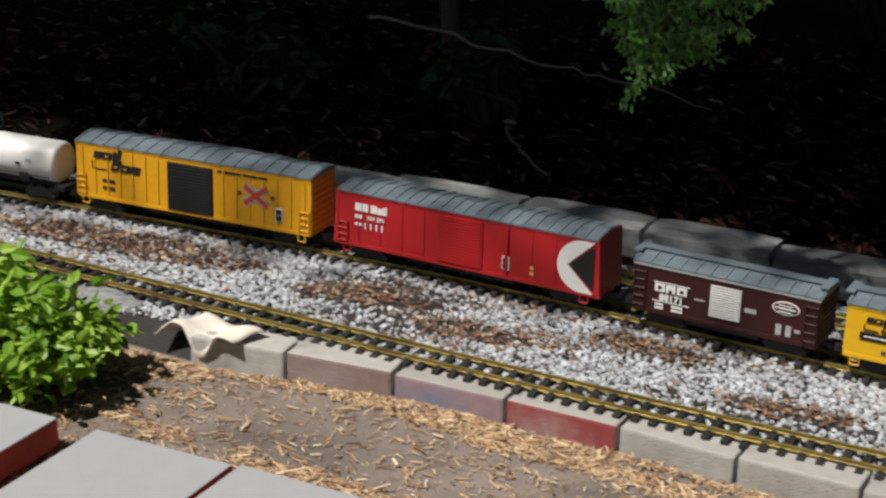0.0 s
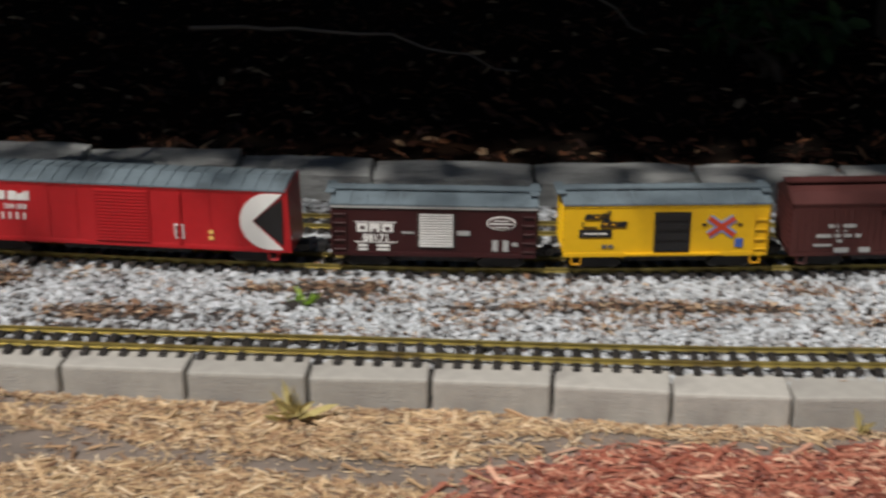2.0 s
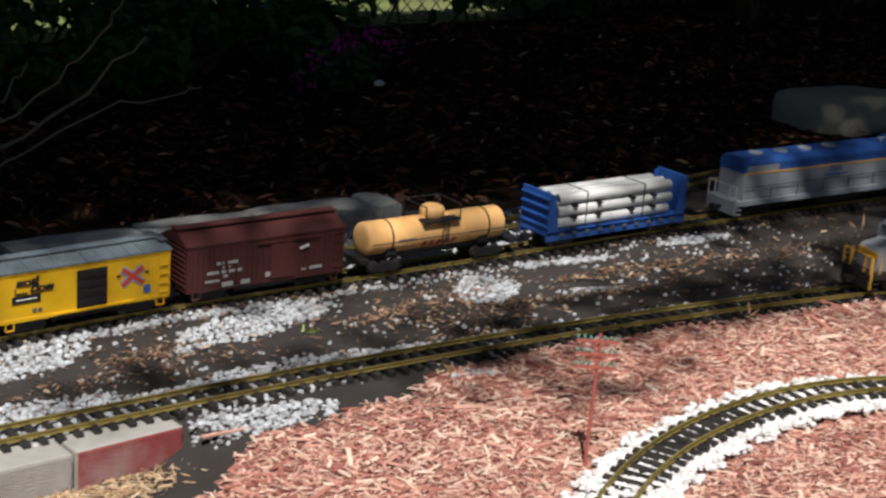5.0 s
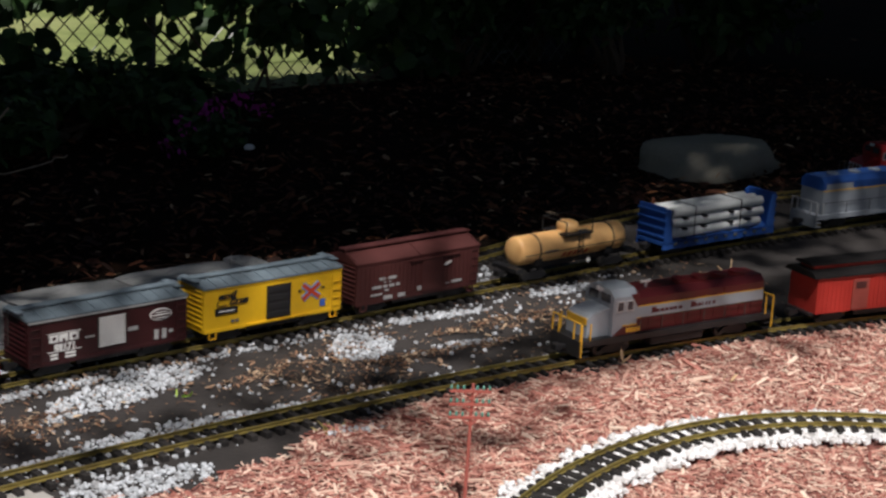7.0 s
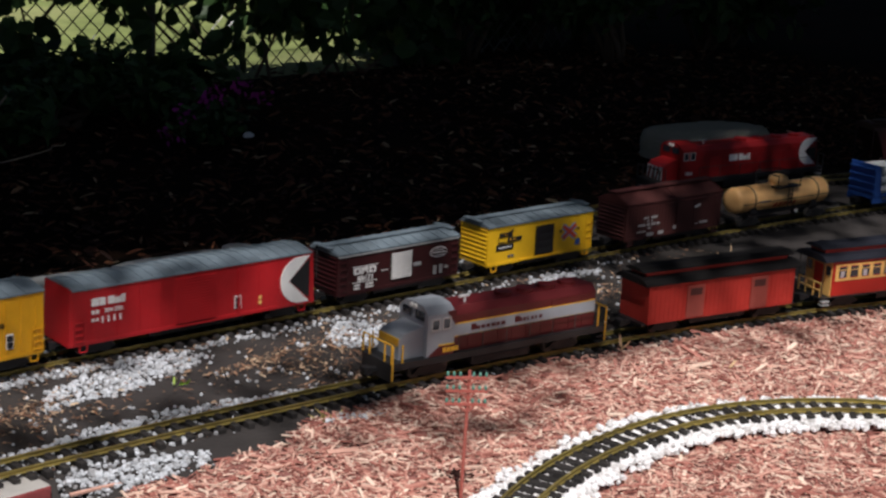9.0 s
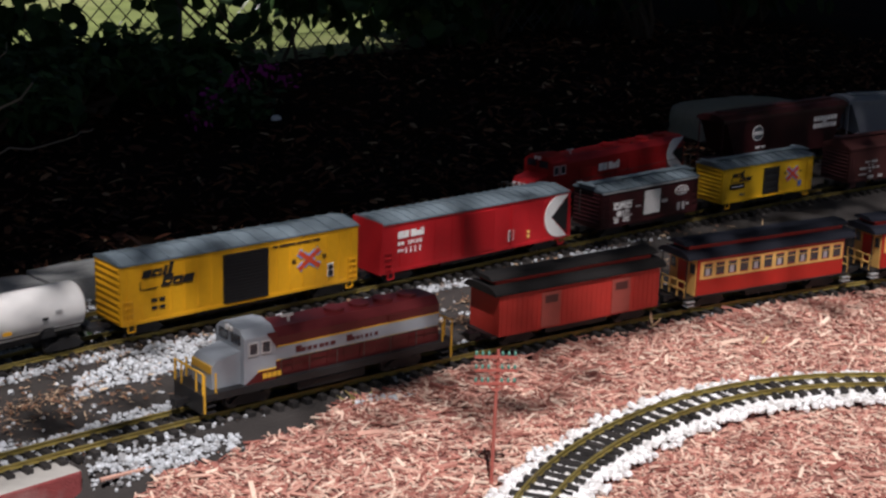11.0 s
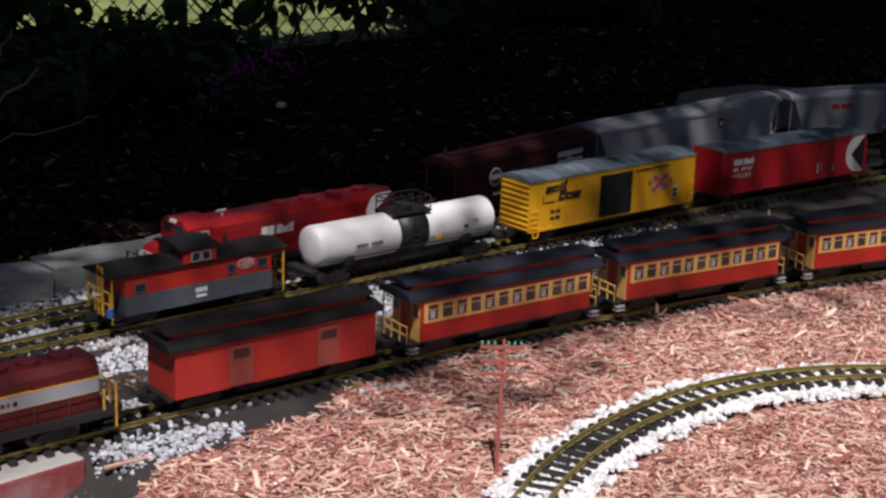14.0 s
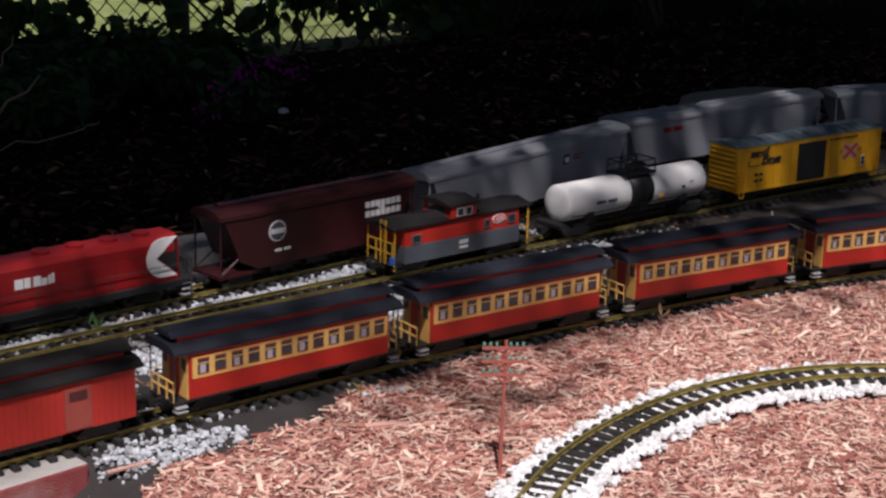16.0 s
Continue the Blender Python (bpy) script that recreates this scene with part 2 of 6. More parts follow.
def prism(profile, x0, x1, bm=None):
    """A yz outline swept along x."""
    bm = bm or bmesh.new()
    a = [bm.verts.new((x0, y, z)) for y, z in profile]
    b = [bm.verts.new((x1, y, z)) for y, z in profile]
    k = len(profile)
    bm.faces.new(a)
    bm.faces.new(b[::-1])
    for i in range(k):
        bm.faces.new((a[i], b[i], b[(i + 1) % k], a[(i + 1) % k]))
    bmesh.ops.recalc_face_normals(bm, faces=bm.faces)
    return bm


def side_plate(outline, y0, y1, bm=None):
    """An xz outline with thickness along y."""
    bm = bm or bmesh.new()
    a = [bm.verts.new((x, y0, z)) for x, z in outline]
    b = [bm.verts.new((x, y1, z)) for x, z in outline]
    k = len(outline)
    bm.faces.new(a)
    bm.faces.new(b[::-1])
    for i in range(k):
        bm.faces.new((a[i], b[i], b[(i + 1) % k], a[(i + 1) % k]))
    bmesh.ops.recalc_face_normals(bm, faces=bm.faces)
    return bm


def lathe(profile, seg=28, axis="X"):
    """(position along the axis, radius) pairs turned round it."""
    bm = bmesh.new()
    rings = []
    for p, r in profile:
        ring = []
        for i in range(seg):
            a = 2 * math.pi * i / seg
            c, s = r * math.cos(a), r * math.sin(a)
            ring.append(bm.verts.new((p, c, s) if axis == "X" else (c, s, p)))
        rings.append(ring)
    for q, w in zip(rings, rings[1:]):
        for i in range(seg):
            bm.faces.new((q[i], q[(i + 1) % seg], w[(i + 1) % seg], w[i]))
    bm.faces.new(rings[0])
    bm.faces.new(rings[-1])
    bmesh.ops.recalc_face_normals(bm, faces=bm.faces)
    for fc in bm.faces:
        fc.smooth = len(fc.verts) == 4
    return bm


def mesh_of(name, bm, material):
    me = bpy.data.meshes.new(name)
    bm.to_mesh(me)
    bm.free()
    me.materials.append(material)
    return me


def part(name, bm, material, parent=None, label=""):
    ob = new(name, mesh_of(name, bm, material))
    ob.parent = parent
    if label:
        tagged(ob, label)
    return ob


def empty(name, m=None):
    ob = new(name)
    ob.empty_display_size = 0.05
    if m is not None:
        ob.matrix_basis = m
    return ob


def lettering(text, size, material, parent, m, name="lettering", shear=0.0, bold=0.0):
    cu = bpy.data.curves.new(name, "FONT")
    cu.body, cu.size, cu.extrude, cu.align_x, cu.align_y = text, size, 0.0003, "CENTER", "CENTER"
    cu.shear, cu.offset, cu.resolution_u = shear, bold, 2
    tmp = bpy.data.objects.new("tmp", cu)
    me = bpy.data.meshes.new_from_object(tmp)
    bpy.data.objects.remove(tmp)
    bpy.data.curves.remove(cu)
    me.name = name
    me.materials.clear()
    me.materials.append(material)
    ob = new(name, me)
    ob.parent = parent
    ob.matrix_basis = m
    return ob


def pieces(name, base_v, base_f, spots, material, parent=None):
    """Many small rigid pieces joined into one mesh: spots are (x, y, z, rotation matrix, scale xyz)."""
    bv, k = np.array(base_v, float), len(base_v)
    vs = np.empty((len(spots) * k, 3))
    fs = []
    for i, (p, r, s) in enumerate(spots):
        vs[i * k:(i + 1) * k] = (bv * s) @ r.T + p
        fs.extend([tuple(j + i * k for j in q) for q in base_f])
    me = bpy.data.meshes.new(name)
    me.from_pydata(vs.tolist(), [], fs)
    me.materials.append(material)
    ob = new(name, me)
    ob.parent = parent
    return ob


def rot(ax, ay, az):
    return np.array(Euler((ax, ay, az)).to_matrix())


CUBE_V = [(-.5, -.5, -.5), (.5, -.5, -.5), (.5, .5, -.5), (-.5, .5, -.5), (-.5, -.5, .5), (.5, -.5, .5), (.5, .5, .5), (-.5, .5, .5)]
CUBE_F = [(0, 3, 2, 1), (4, 5, 6, 7), (0, 1, 5, 4), (1, 2, 6, 5), (2, 3, 7, 6), (3, 0, 4, 7)]
STONE_V = [(-.5, -.2, -.4), (.3, -.5, -.4), (.5, .25, -.35), (-.2, .5, -.4), (-.45, -.35, .15), (.2, -.4, .4), (.4, .1, .3), (.05, .45, .25), (-.35, .3, .4)]
STONE_F = [(3, 2, 1, 0), (0, 1, 5, 4), (1, 2, 6, 5), (2, 3, 7, 6), (3, 8, 7), (3, 0, 4, 8), (4, 5, 8), (5, 6, 7, 8)]
LEAF_V = [(0, 0, 0), (.3, -.28, .06), (.75, -.22, .05), (1, 0, -.06), (.75, .22, .05), (.3, .28, .06), (.5, 0, -.03)]
LEAF_F = [(0, 1, 6), (1, 2, 6), (2, 3, 6), (3, 4, 6), (4, 5, 6), (5, 0, 6)]


# ---- the lie of the land ----
def smooth(a, b, x):
    t = min(1.0, max(0.0, (x - a) / (b - a)))
    return t * t * (3 - 2 * t)


FRONT_LINE = [(-6, 2.9), (-3, 2.55), (-1.85, 2.427), (-0.9, 2.345), (-0.2, 2.297), (0.4, 2.262), (1.0, 2.259), (1.5, 2.262), (2.0, 2.245), (2.4, 2.215), (2.8, 2.165), (3.25, 2.075), (4.2, 1.80), (5.2, 1.35), (6.5, 0.55), (8.0, -0.5)]
BACK_LINE = [(-6, 2.75), (-3, 2.79), (-2.0, 2.79), (-1.4, 2.775), (-1.0, 2.735), (-0.4, 2.665), (0.0, 2.635), (0.35, 2.637), (1.0, 2.672), (1.5, 2.70), (2.2, 2.70), (2.8, 2.70), (3.5, 2.69), (4.3, 2.62), (5.5, 2.40), (7.5, 1.7), (8.5, 1.3)]
THIRD_LINE = [(-6, 3.0), (-3, 2.98), (-1.4, 2.94), (-0.4, 2.86), (0.2, 2.81), (1.0, 2.815), (1.6, 2.832), (2.2, 2.848), (2.7, 2.90), (3.1, 2.97), (3.5, 3.035), (3.8, 3.05), (4.15, 3.01), (4.6, 2.90), (5.2, 2.68), (6.2, 2.25), (8.0, 1.4), (10.0, 0.4)]


def line_at(line, x):
    """A smooth line through the points of a track, by x."""
    xs = [p[0] for p in line]
    if x > xs[-2]:
        (a, c), (b, d) = line[-2], line[-1]
        return c + (x - a) * (d - c) / (b - a)
    i = max(1, min(len(line) - 3, next((k for k in range(len(xs)) if xs[k] > x), len(xs)) - 1))
    p0, p1, p2, p3 = line[i - 1], line[i], line[i + 1], line[min(i + 2, len(line) - 1)]
    t = (x - p1[0]) / (p2[0] - p1[0])
    h = p2[0] - p1[0]
    m1, m2 = (p2[1] - p0[1]) / (p2[0] - p0[0]) * h, (p3[1] - p1[1]) / (p3[0] - p1[0]) * h
    return (2 * t ** 3 - 3 * t ** 2 + 1) * p1[1] + (t ** 3 - 2 * t ** 2 + t) * m1 + (-2 * t ** 3 + 3 * t ** 2) * p2[1] + (t ** 3 - t ** 2) * m2


BRICK_LINE = [(-6, 2.6), (-2.2, 2.25), (-1.595, 2.268), (-1.404, 2.279), (-1.198, 2.286), (-0.988, 2.280), (-0.786, 2.263), (-0.587, 2.241), (-0.391, 2.217), (-0.204, 2.203), (-0.018, 2.198), (0.165, 2.178), (0.342, 2.155), (0.520, 2.145), (0.703, 2.145), (0.891, 2.153), (1.091, 2.163), (1.294, 2.183), (1.5, 2.19), (3.0, 2.05), (6.5, 0.3)]


def height(x, y):
    """Ground level: track bed at zero, lower in front of the brick edging, a bank rising behind."""
    d = line_at(BRICK_LINE, max(-5.9, min(6.3, x))) - y
    low = -(0.046 + 0.012 * smooth(0.6, 1.2, x)) * (1 - smooth(1.18, 1.5, x)) * smooth(-0.05 + 0.07 * smooth(1.24, 1.34, x), -0.015 + 0.07 * smooth(1.24, 1.34, x), d) - 0.014 * smooth(1.4, 2.0, x) * smooth(-0.02, 0.2, d)
    low += 0.030 * smooth(0.4, 1.2, x + 0.9 * (2.0 - y)) * smooth(0.12, 0.32, d) * (1 - smooth(1.15, 1.45, x))
    bank = (0.05 * smooth(3.3, 4.0, y) + 0.02 * math.sin(x * 1.7) * smooth(3.2, 4, y)) * (1 - smooth(4.6, 5.4, y))
    bumps = 0.006 * noise.noise((x * 3, y * 3, 0)) + 0.004 * noise.noise((x * 9, y * 9, 2))
    away = smooth(8, 14, math.hypot(x, y))
    return -0.006 + (low + bank) * (1 - away) + bumps * (1 - smooth(5, 9, abs(y - 2)))


MULCH_EDGE = [(-1.0, 1.75), (-0.10, 1.93), (0.14, 2.04), (0.34, 2.08), (0.50, 2.05), (0.64, 2.08), (0.83, 2.065), (0.96, 2.06), (1.12, 1.96), (1.25, 2.01), (1.39, 2.10), (1.555, 2.10), (1.79, 2.165), (2.0, 2.195), (2.4, 2.165), (2.8, 2.11), (3.25, 2.02), (4.2, 1.74), (6.5, 0.4)]


def mulch_part(x, y):
    """How much of the ground the red mulch covers at a place."""
    edge = line_at(MULCH_EDGE, max(-0.4, min(6.0, x))) + 0.035 * noise.noise((x * 6, y * 6, 4))
    side = smooth(0.0, 0.22, x + 0.06 + 0.7 * (2.0 - y) + 0.16 * noise.noise((x * 4, y * 4, 8)))
    return side * (1.0 - smooth(edge - 0.02, edge + 0.02, y))


def ground_mesh():
    near = lambda a, b, s: list(np.arange(a, b, s))
    xs = [-400, -150, -60, -30, -16, -10, -7] + near(-5, 6.5, 0.04) + [7, 9, 12, 20, 40, 90, 200, 400]
    ys = [-400, -150, -60, -25, -10, -4, -1, 0.3] + near(0.7, 3.6, 0.02) + near(3.6, 7, 0.12) + [7.5, 9, 12, 18, 30, 60, 150, 400]
    vs = [(x, y, height(x, y)) for y in ys for x in xs]
    w = len(xs)
    fs = [(j * w + i, j * w + i + 1, (j + 1) * w + i + 1, (j + 1) * w + i) for j in range(len(ys) - 1) for i in range(w - 1)]
    me = bpy.data.meshes.new("ground")
    me.from_pydata([tuple(map(float, v)) for v in vs], [], fs)
    me.materials.append(SOIL)
    for m in (LAWN, FRONT_SOIL, MULCH_BED, BANK):
        me.materials.append(m)
    for p in me.polygons:
        p.use_smooth = True
        c = p.center
        if -5 < c.x < 6.5 and 0.3 < c.y < line_at(BRICK_LINE, c.x) + 0.02:
            p.material_index = 3 if mulch_part(c.x, c.y) > 0.5 else 2 if c.x < 1.15 else 0
        # The bank takes the near-black colour that stands in for its shade.
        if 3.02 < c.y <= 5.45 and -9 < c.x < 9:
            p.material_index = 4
        # Lawn outside the sunlit wedge gets BANK too, its shade painted as colour.
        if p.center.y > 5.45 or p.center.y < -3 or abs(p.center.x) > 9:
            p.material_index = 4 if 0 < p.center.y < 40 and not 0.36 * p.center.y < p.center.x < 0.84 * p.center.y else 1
    tagged(new("ground", me), "dark bare soil, weed fabric and shade-darkened bank with sunlit lawn beyond", "ground", kind="structure")


ground_mesh()


# ---- tracks ----
def track(name, pts, label, sleeper_step=0.0305, gauge=0.0525, lift=0.0):
    """Two brass rails on separate dark sleepers along a line of points."""
    thing = empty(name)
    tagged(thing, label, "railway track", "garden railway tracks")
    p = [Vector((*q, 0)) for q in pts]
    acc = [0.0]
    for a, b in zip(p, p[1:]):
        acc.append(acc[-1] + (b - a).length)

    def at(s):
        i = max(0, min(len(p) - 2, next((k for k in range(len(acc)) if acc[k] > s), len(acc)) - 1))
        return p[i].lerp(p[i + 1], (s - acc[i]) / (acc[i + 1] - acc[i])), (p[i + 1] - p[i]).normalized()

    prof = [(-0.0034, 0.0), (0.0034, 0.0), (0.0034, 0.0014), (0.0011, 0.0024), (0.0011, 0.0058), (0.0021, 0.0066), (0.0021, 0.0086), (-0.0021, 0.0086), (-0.0021, 0.0066), (-0.0011, 0.0058), (-0.0011, 0.0024), (-0.0034, 0.0014)]
    for side in (-1, 1):
        bm = bmesh.new()
        last = None
        steps = int(acc[-1] / 0.05)
        for k in range(steps + 1):
            q, d = at(acc[-1] * k / steps - 1e-6)
            nrm = Vector((-d.y, d.x, 0))
            c = q + nrm * side * gauge / 2
            ring = [bm.verts.new((c.x + nrm.x * u, c.y + nrm.y * u, 0.0055 + lift + w)) for u, w in prof]
            if last:
                for i in range(len(ring)):
                    bm.faces.new((last[i], last[(i + 1) % 12], ring[(i + 1) % 12], ring[i]))
            else:
                bm.faces.new(ring)
            last = ring
        bm.faces.new(last[::-1])
        bmesh.ops.recalc_face_normals(bm, faces=bm.faces)
        part("rail", bm, BRASS, thing, "tarnished brass rail")
    me = mesh_of("sleeper", boxes((-0.0065, 0.0065, -0.047, 0.047, -0.006, 0.0055), bevel=0.0012), SLEEPER)
    chair = boxes((-0.005, 0.005, -gauge / 2 - 0.007, -gauge / 2 + 0.007, 0.0055, 0.0075), (-0.005, 0.005, gauge / 2 - 0.007, gauge / 2 + 0.007, 0.0055, 0.0075))
    chair.from_mesh(me)
    chair.to_mesh(me)
    chair.free()
    count = int(acc[-1] / sleeper_step)
    for k in range(count):
        q, d = at((k + 0.5) * sleeper_step)
        ob = new("sleeper", me)
        ob.parent = thing
        ob.matrix_basis = Matrix.Translation((q.x, q.y, lift + random.uniform(-0.0006, 0.0006))) @ Matrix.Rotation(math.atan2(d.y, d.x) + random.uniform(-0.03, 0.03), 4, "Z")
    return thing


def sampled(line, x0, x1, step=0.05):
    return [(x, line_at(line, x)) for x in np.arange(x0, x1 + 1e-6, step)]


track("railway_track", sampled(FRONT_LINE, -2.3, 6.0), "tarnished brass rails on black sleepers beside brick edging")
track("railway_track", sampled(BACK_LINE, -2.9, 6.0), "tarnished brass rails on black sleepers in white gravel")
track("railway_track", sampled(THIRD_LINE, -2.0, 6.2), "tarnished brass rails on black sleepers beside the block wall")
CURVE = [(2.30 + 0.65 * math.cos(a), 1.129 + 0.65 * math.sin(a)) for a in np.linspace(radians(5), radians(89), 32)] + [(2.30 + 1.05 * math.cos(a), 0.729 + 1.05 * math.sin(a)) for a in np.linspace(radians(90.5), radians(150), 34)]
track("railway_track", CURVE, "curved brass rails on black sleepers in white gravel")


# ---- rolling stock ----
def bogie(car, x, wheel_r=0.0135, wheelbase=0.052):
    """Side frames, springs and two axles under a car."""
    bm = bmesh.new()
    for s in (-1, 1):
        side_plate([(x - 0.042, 0.012), (x - 0.03, 0.022), (x - 0.012, 0.026), (x + 0.012, 0.026), (x + 0.03, 0.022), (x + 0.042, 0.012), (x + 0.03, 0.009), (x + 0.014, 0.006), (x - 0.014, 0.006), (x - 0.03, 0.009)], s * 0.033 - 0.003, s * 0.033 + 0.003, bm)
    box(bm, x - 0.008, x + 0.008, -0.032, 0.032, 0.014, 0.026)
    b = part("bogie", bm, BLACK, car)
    for dx in (-wheelbase / 2, wheelbase / 2):
        w = bmesh.new()
        for s in (-1, 1):
            rod(w, (x + dx, s * 0.022, wheel_r), (x + dx, s * 0.027, wheel_r), wheel_r, 16)
            rod(w, (x + dx, s * 0.020, wheel_r), (x + dx, s * 0.022, wheel_r), wheel_r + 0.002, 16)
        rod(w, (x + dx, -0.024, wheel_r), (x + dx, 0.024, wheel_r), 0.003, 8)
        part("wheelset", w, STEEL, b, "dark steel wheels on an axle")
    return b


def couplers(car, L):
    for s in (-1, 1):
        bm = boxes((s * L / 2 if s > 0 else -L / 2 - 0.030, L / 2 + 0.030 if s > 0 else -L / 2, -0.005, 0.005, 0.020, 0.028))
        box(bm, s * (L / 2 + 0.022) - 0.008, s * (L / 2 + 0.022) + 0.008, -0.010, 0.010, 0.017, 0.032, 0.002)
        part("coupler", bm, BLACK, car)


def ladder(car, x, y, z0, z1, material, step=0.016, w=0.011, name="ladder"):
    pr = [((x - w, y, z0), (x - w, y, z1)), ((x + w, y, z0), (x + w, y, z1))]
    z = z0 + step / 2
    while z < z1:
        pr.append(((x - w, y, z), (x + w, y, z)))
        z += step
    return part(name, rods(0.0012, *pr, seg=5), material, car)


def stirrups(car, L, W, z, material):
    for s in (-1, 1):
        x = s * (L / 2 - 0.022)
        part("step_iron", rods(0.0016, ((x - 0.008, -W / 2, z), (x - 0.008, -W / 2, z - 0.014)), ((x + 0.008, -W / 2, z), (x + 0.008, -W / 2, z - 0.014)), ((x - 0.008, -W / 2, z - 0.014), (x + 0.008, -W / 2, z - 0.014)), seg=5), material, car)


def panel(car, name, x0, x1, z0, z1, W, material, label="", off=0.0006, thick=0.0008):
    return part(name, boxes((x0, x1, -W / 2 - off - thick, -W / 2 - off + 0.0004, z0, z1)), material, car, label)


def boxcar(name, L, W, z0, z1, paint, roof, label, ribs=0, rib_gap=None, roof_rise=0.012, roof_ribs=14, board=True, ends=True, category="boxcar"):
    """Body with ribbed sides and ends, a pitched roof in panels, bogies and fittings; stands on rail tops at zero."""
    car = empty(name)
    tagged(car, label, category, "goods train")
    bm = boxes((-L / 2, L / 2, -W / 2, W / 2, z0, z1), bevel=0.0012)
    rib_mesh = mesh_of("side_rib", boxes((-0.0025, 0.0025, -0.0018, 0.0018, z0 + 0.012, z1 - 0.010), bevel=0.0008), paint)
    for k in range(ribs):
        x = -L / 2 + (k + 0.5) * L / ribs
        if rib_gap and rib_gap[0] - 0.004 < x < rib_gap[1] + 0.004:
            continue
        for s in (-1, 1):
            ob = new("side_rib", rib_mesh)
            ob.parent = car
            ob.location = (x, s * W / 2, 0)
    part("body", bm, paint, car)
    part("sill", boxes((-L / 2 + 0.002, L / 2 - 0.002, -W / 2 - 0.0012, W / 2 + 0.0012, z0 - 0.0005, z0 + 0.007), bevel=0.0006), paint, car)
    part("eave_rail", boxes((-L / 2 - 0.0005, L / 2 + 0.0005, -W / 2 - 0.0012, W / 2 + 0.0012, z1 - 0.006, z1 - 0.0005), bevel=0.0006), paint, car)
    if ends:
        for s in (-1, 1):
            zs = np.linspace(z0 + 0.006, z1 - 0.006, 46)
            wave = [(s * (L / 2 + 0.0012 + 0.0016 * math.sin((z - z0) / (z1 - z0) * 2 * math.pi * 9)), float(z)) for z in zs]
            e = side_plate([(s * L / 2 - s * 0.001, float(zs[0]))] + wave + [(s * L / 2 - s * 0.001, float(zs[-1]))], -W / 2 + 0.005, W / 2 - 0.005)
            part("corrugated_end", e, paint, car)
    rise = roof_rise
    r = prism([(-W / 2 - 0.0025, z1 - 0.001), (-W / 2 - 0.0025, z1 + 0.002), (-W / 4, z1 + rise * 0.62), (0, z1 + rise), (W / 4, z1 + rise * 0.62), (W / 2 + 0.0025, z1 + 0.002), (W / 2 + 0.0025, z1 - 0.001)], -L / 2 - 0.002, L / 2 + 0.002)
    part("roof", r, roof, car, "grey ribbed metal roof" if roof is ROOF_GREY else "")
    rb = [(-W / 2 - 0.0035, z1 - 0.001), (-W / 2 - 0.0035, z1 + 0.0035), (-W / 4, z1 + rise * 0.62 + 0.0022), (0, z1 + rise + 0.0018), (W / 4, z1 + rise * 0.62 + 0.0022), (W / 2 + 0.0035, z1 + 0.0035), (W / 2 + 0.0035, z1 - 0.001)]
    rib = mesh_of("roof_rib", prism(rb, -0.0016, 0.0016), roof)
    for k in range(roof_ribs + 1):
        ob = new("roof_rib", rib)
        ob.parent = car
        ob.location.x = -L / 2 + 0.002 + k * (L - 0.004) / roof_ribs
    if board:
        b = boxes((-L / 2 - 0.006, L / 2 + 0.006, -0.011, 0.011, z1 + rise + 0.002, z1 + rise + 0.0042))
        for s in (-1, 1):
            box(b, s * L / 2 - 0.012, s * L / 2 + 0.004, -0.03, 0.03, z1 + rise + 0.001, z1 + rise + 0.0028)
        part("running_board", b, roof, car)
    u = boxes((-L / 2 + 0.01, L / 2 - 0.01, -0.012, 0.012, z0 - 0.008, z0 + 0.002), (-L * 0.2, L * 0.2, -W / 2 + 0.004, -W / 2 + 0.012, z0 - 0.010, z0 + 0.001), (-L * 0.2, L * 0.2, W / 2 - 0.012, W / 2 - 0.004, z0 - 0.010, z0 + 0.001))
    part("underframe", u, BLACK, car)
    for s in (-1, 1):
        bogie(car, s * (L / 2 - 0.062))
    couplers(car, L)
    return car


def slatted_door(car, x0, x1, z0, z1, W, material, n=14, label="", back=None):
    d = part("door", boxes((x0, x1, -W / 2 - 0.0024, -W / 2 - 0.0004, z0, z1)), back or material, car, label)
    h = (z1 - z0) / n
    me = mesh_of("slat", boxes((x0 + 0.003, x1 - 0.003, -W / 2 - 0.0040, -W / 2 - 0.002, -h * 0.30, h * 0.30), bevel=0.0004), material)
    for k in range(n):
        ob = new("slat", me)
        ob.parent = d
        ob.location.z = z0 + h * (k + 0.5)
    return d


def bars(car, W, x, z, w, h, material, n=1, gap=0.0, name="lettering_bar", up=0.0):
    """Writing too small to read, or a maker's word, as plain bars."""
    for k in range(n):
        panel(car, name, x + k * (w + gap), x + k * (w + gap) + w, z, z + h, W, material, off=0.0012 + up)


def slanted(car, W, x, z, w, h, material, hole=0.0):
    """One heavy leaning stroke of a maker's word, with an eye where it is a round one."""
    lean = 0.3 * h
    y = -W / 2 - 0.0026
    part("word_shape", side_plate([(x, z), (x + w, z), (x + w + lean, z + h), (x + lean, z + h)], y, y + 0.0018), material, car)
    if hole:
        a, b = x + w * 0.32 + lean * 0.33, x + w * 0.70 + lean * 0.33
        part("word_eye", side_plate([(a, z + h * 0.3), (b, z + h * 0.3), (b + lean * 0.3, z + h * 0.3 + 0.0035), (a + lean * 0.3, z + h * 0.3 + 0.0035)], y - 0.0004, y + 0.001), YELLOW, car)


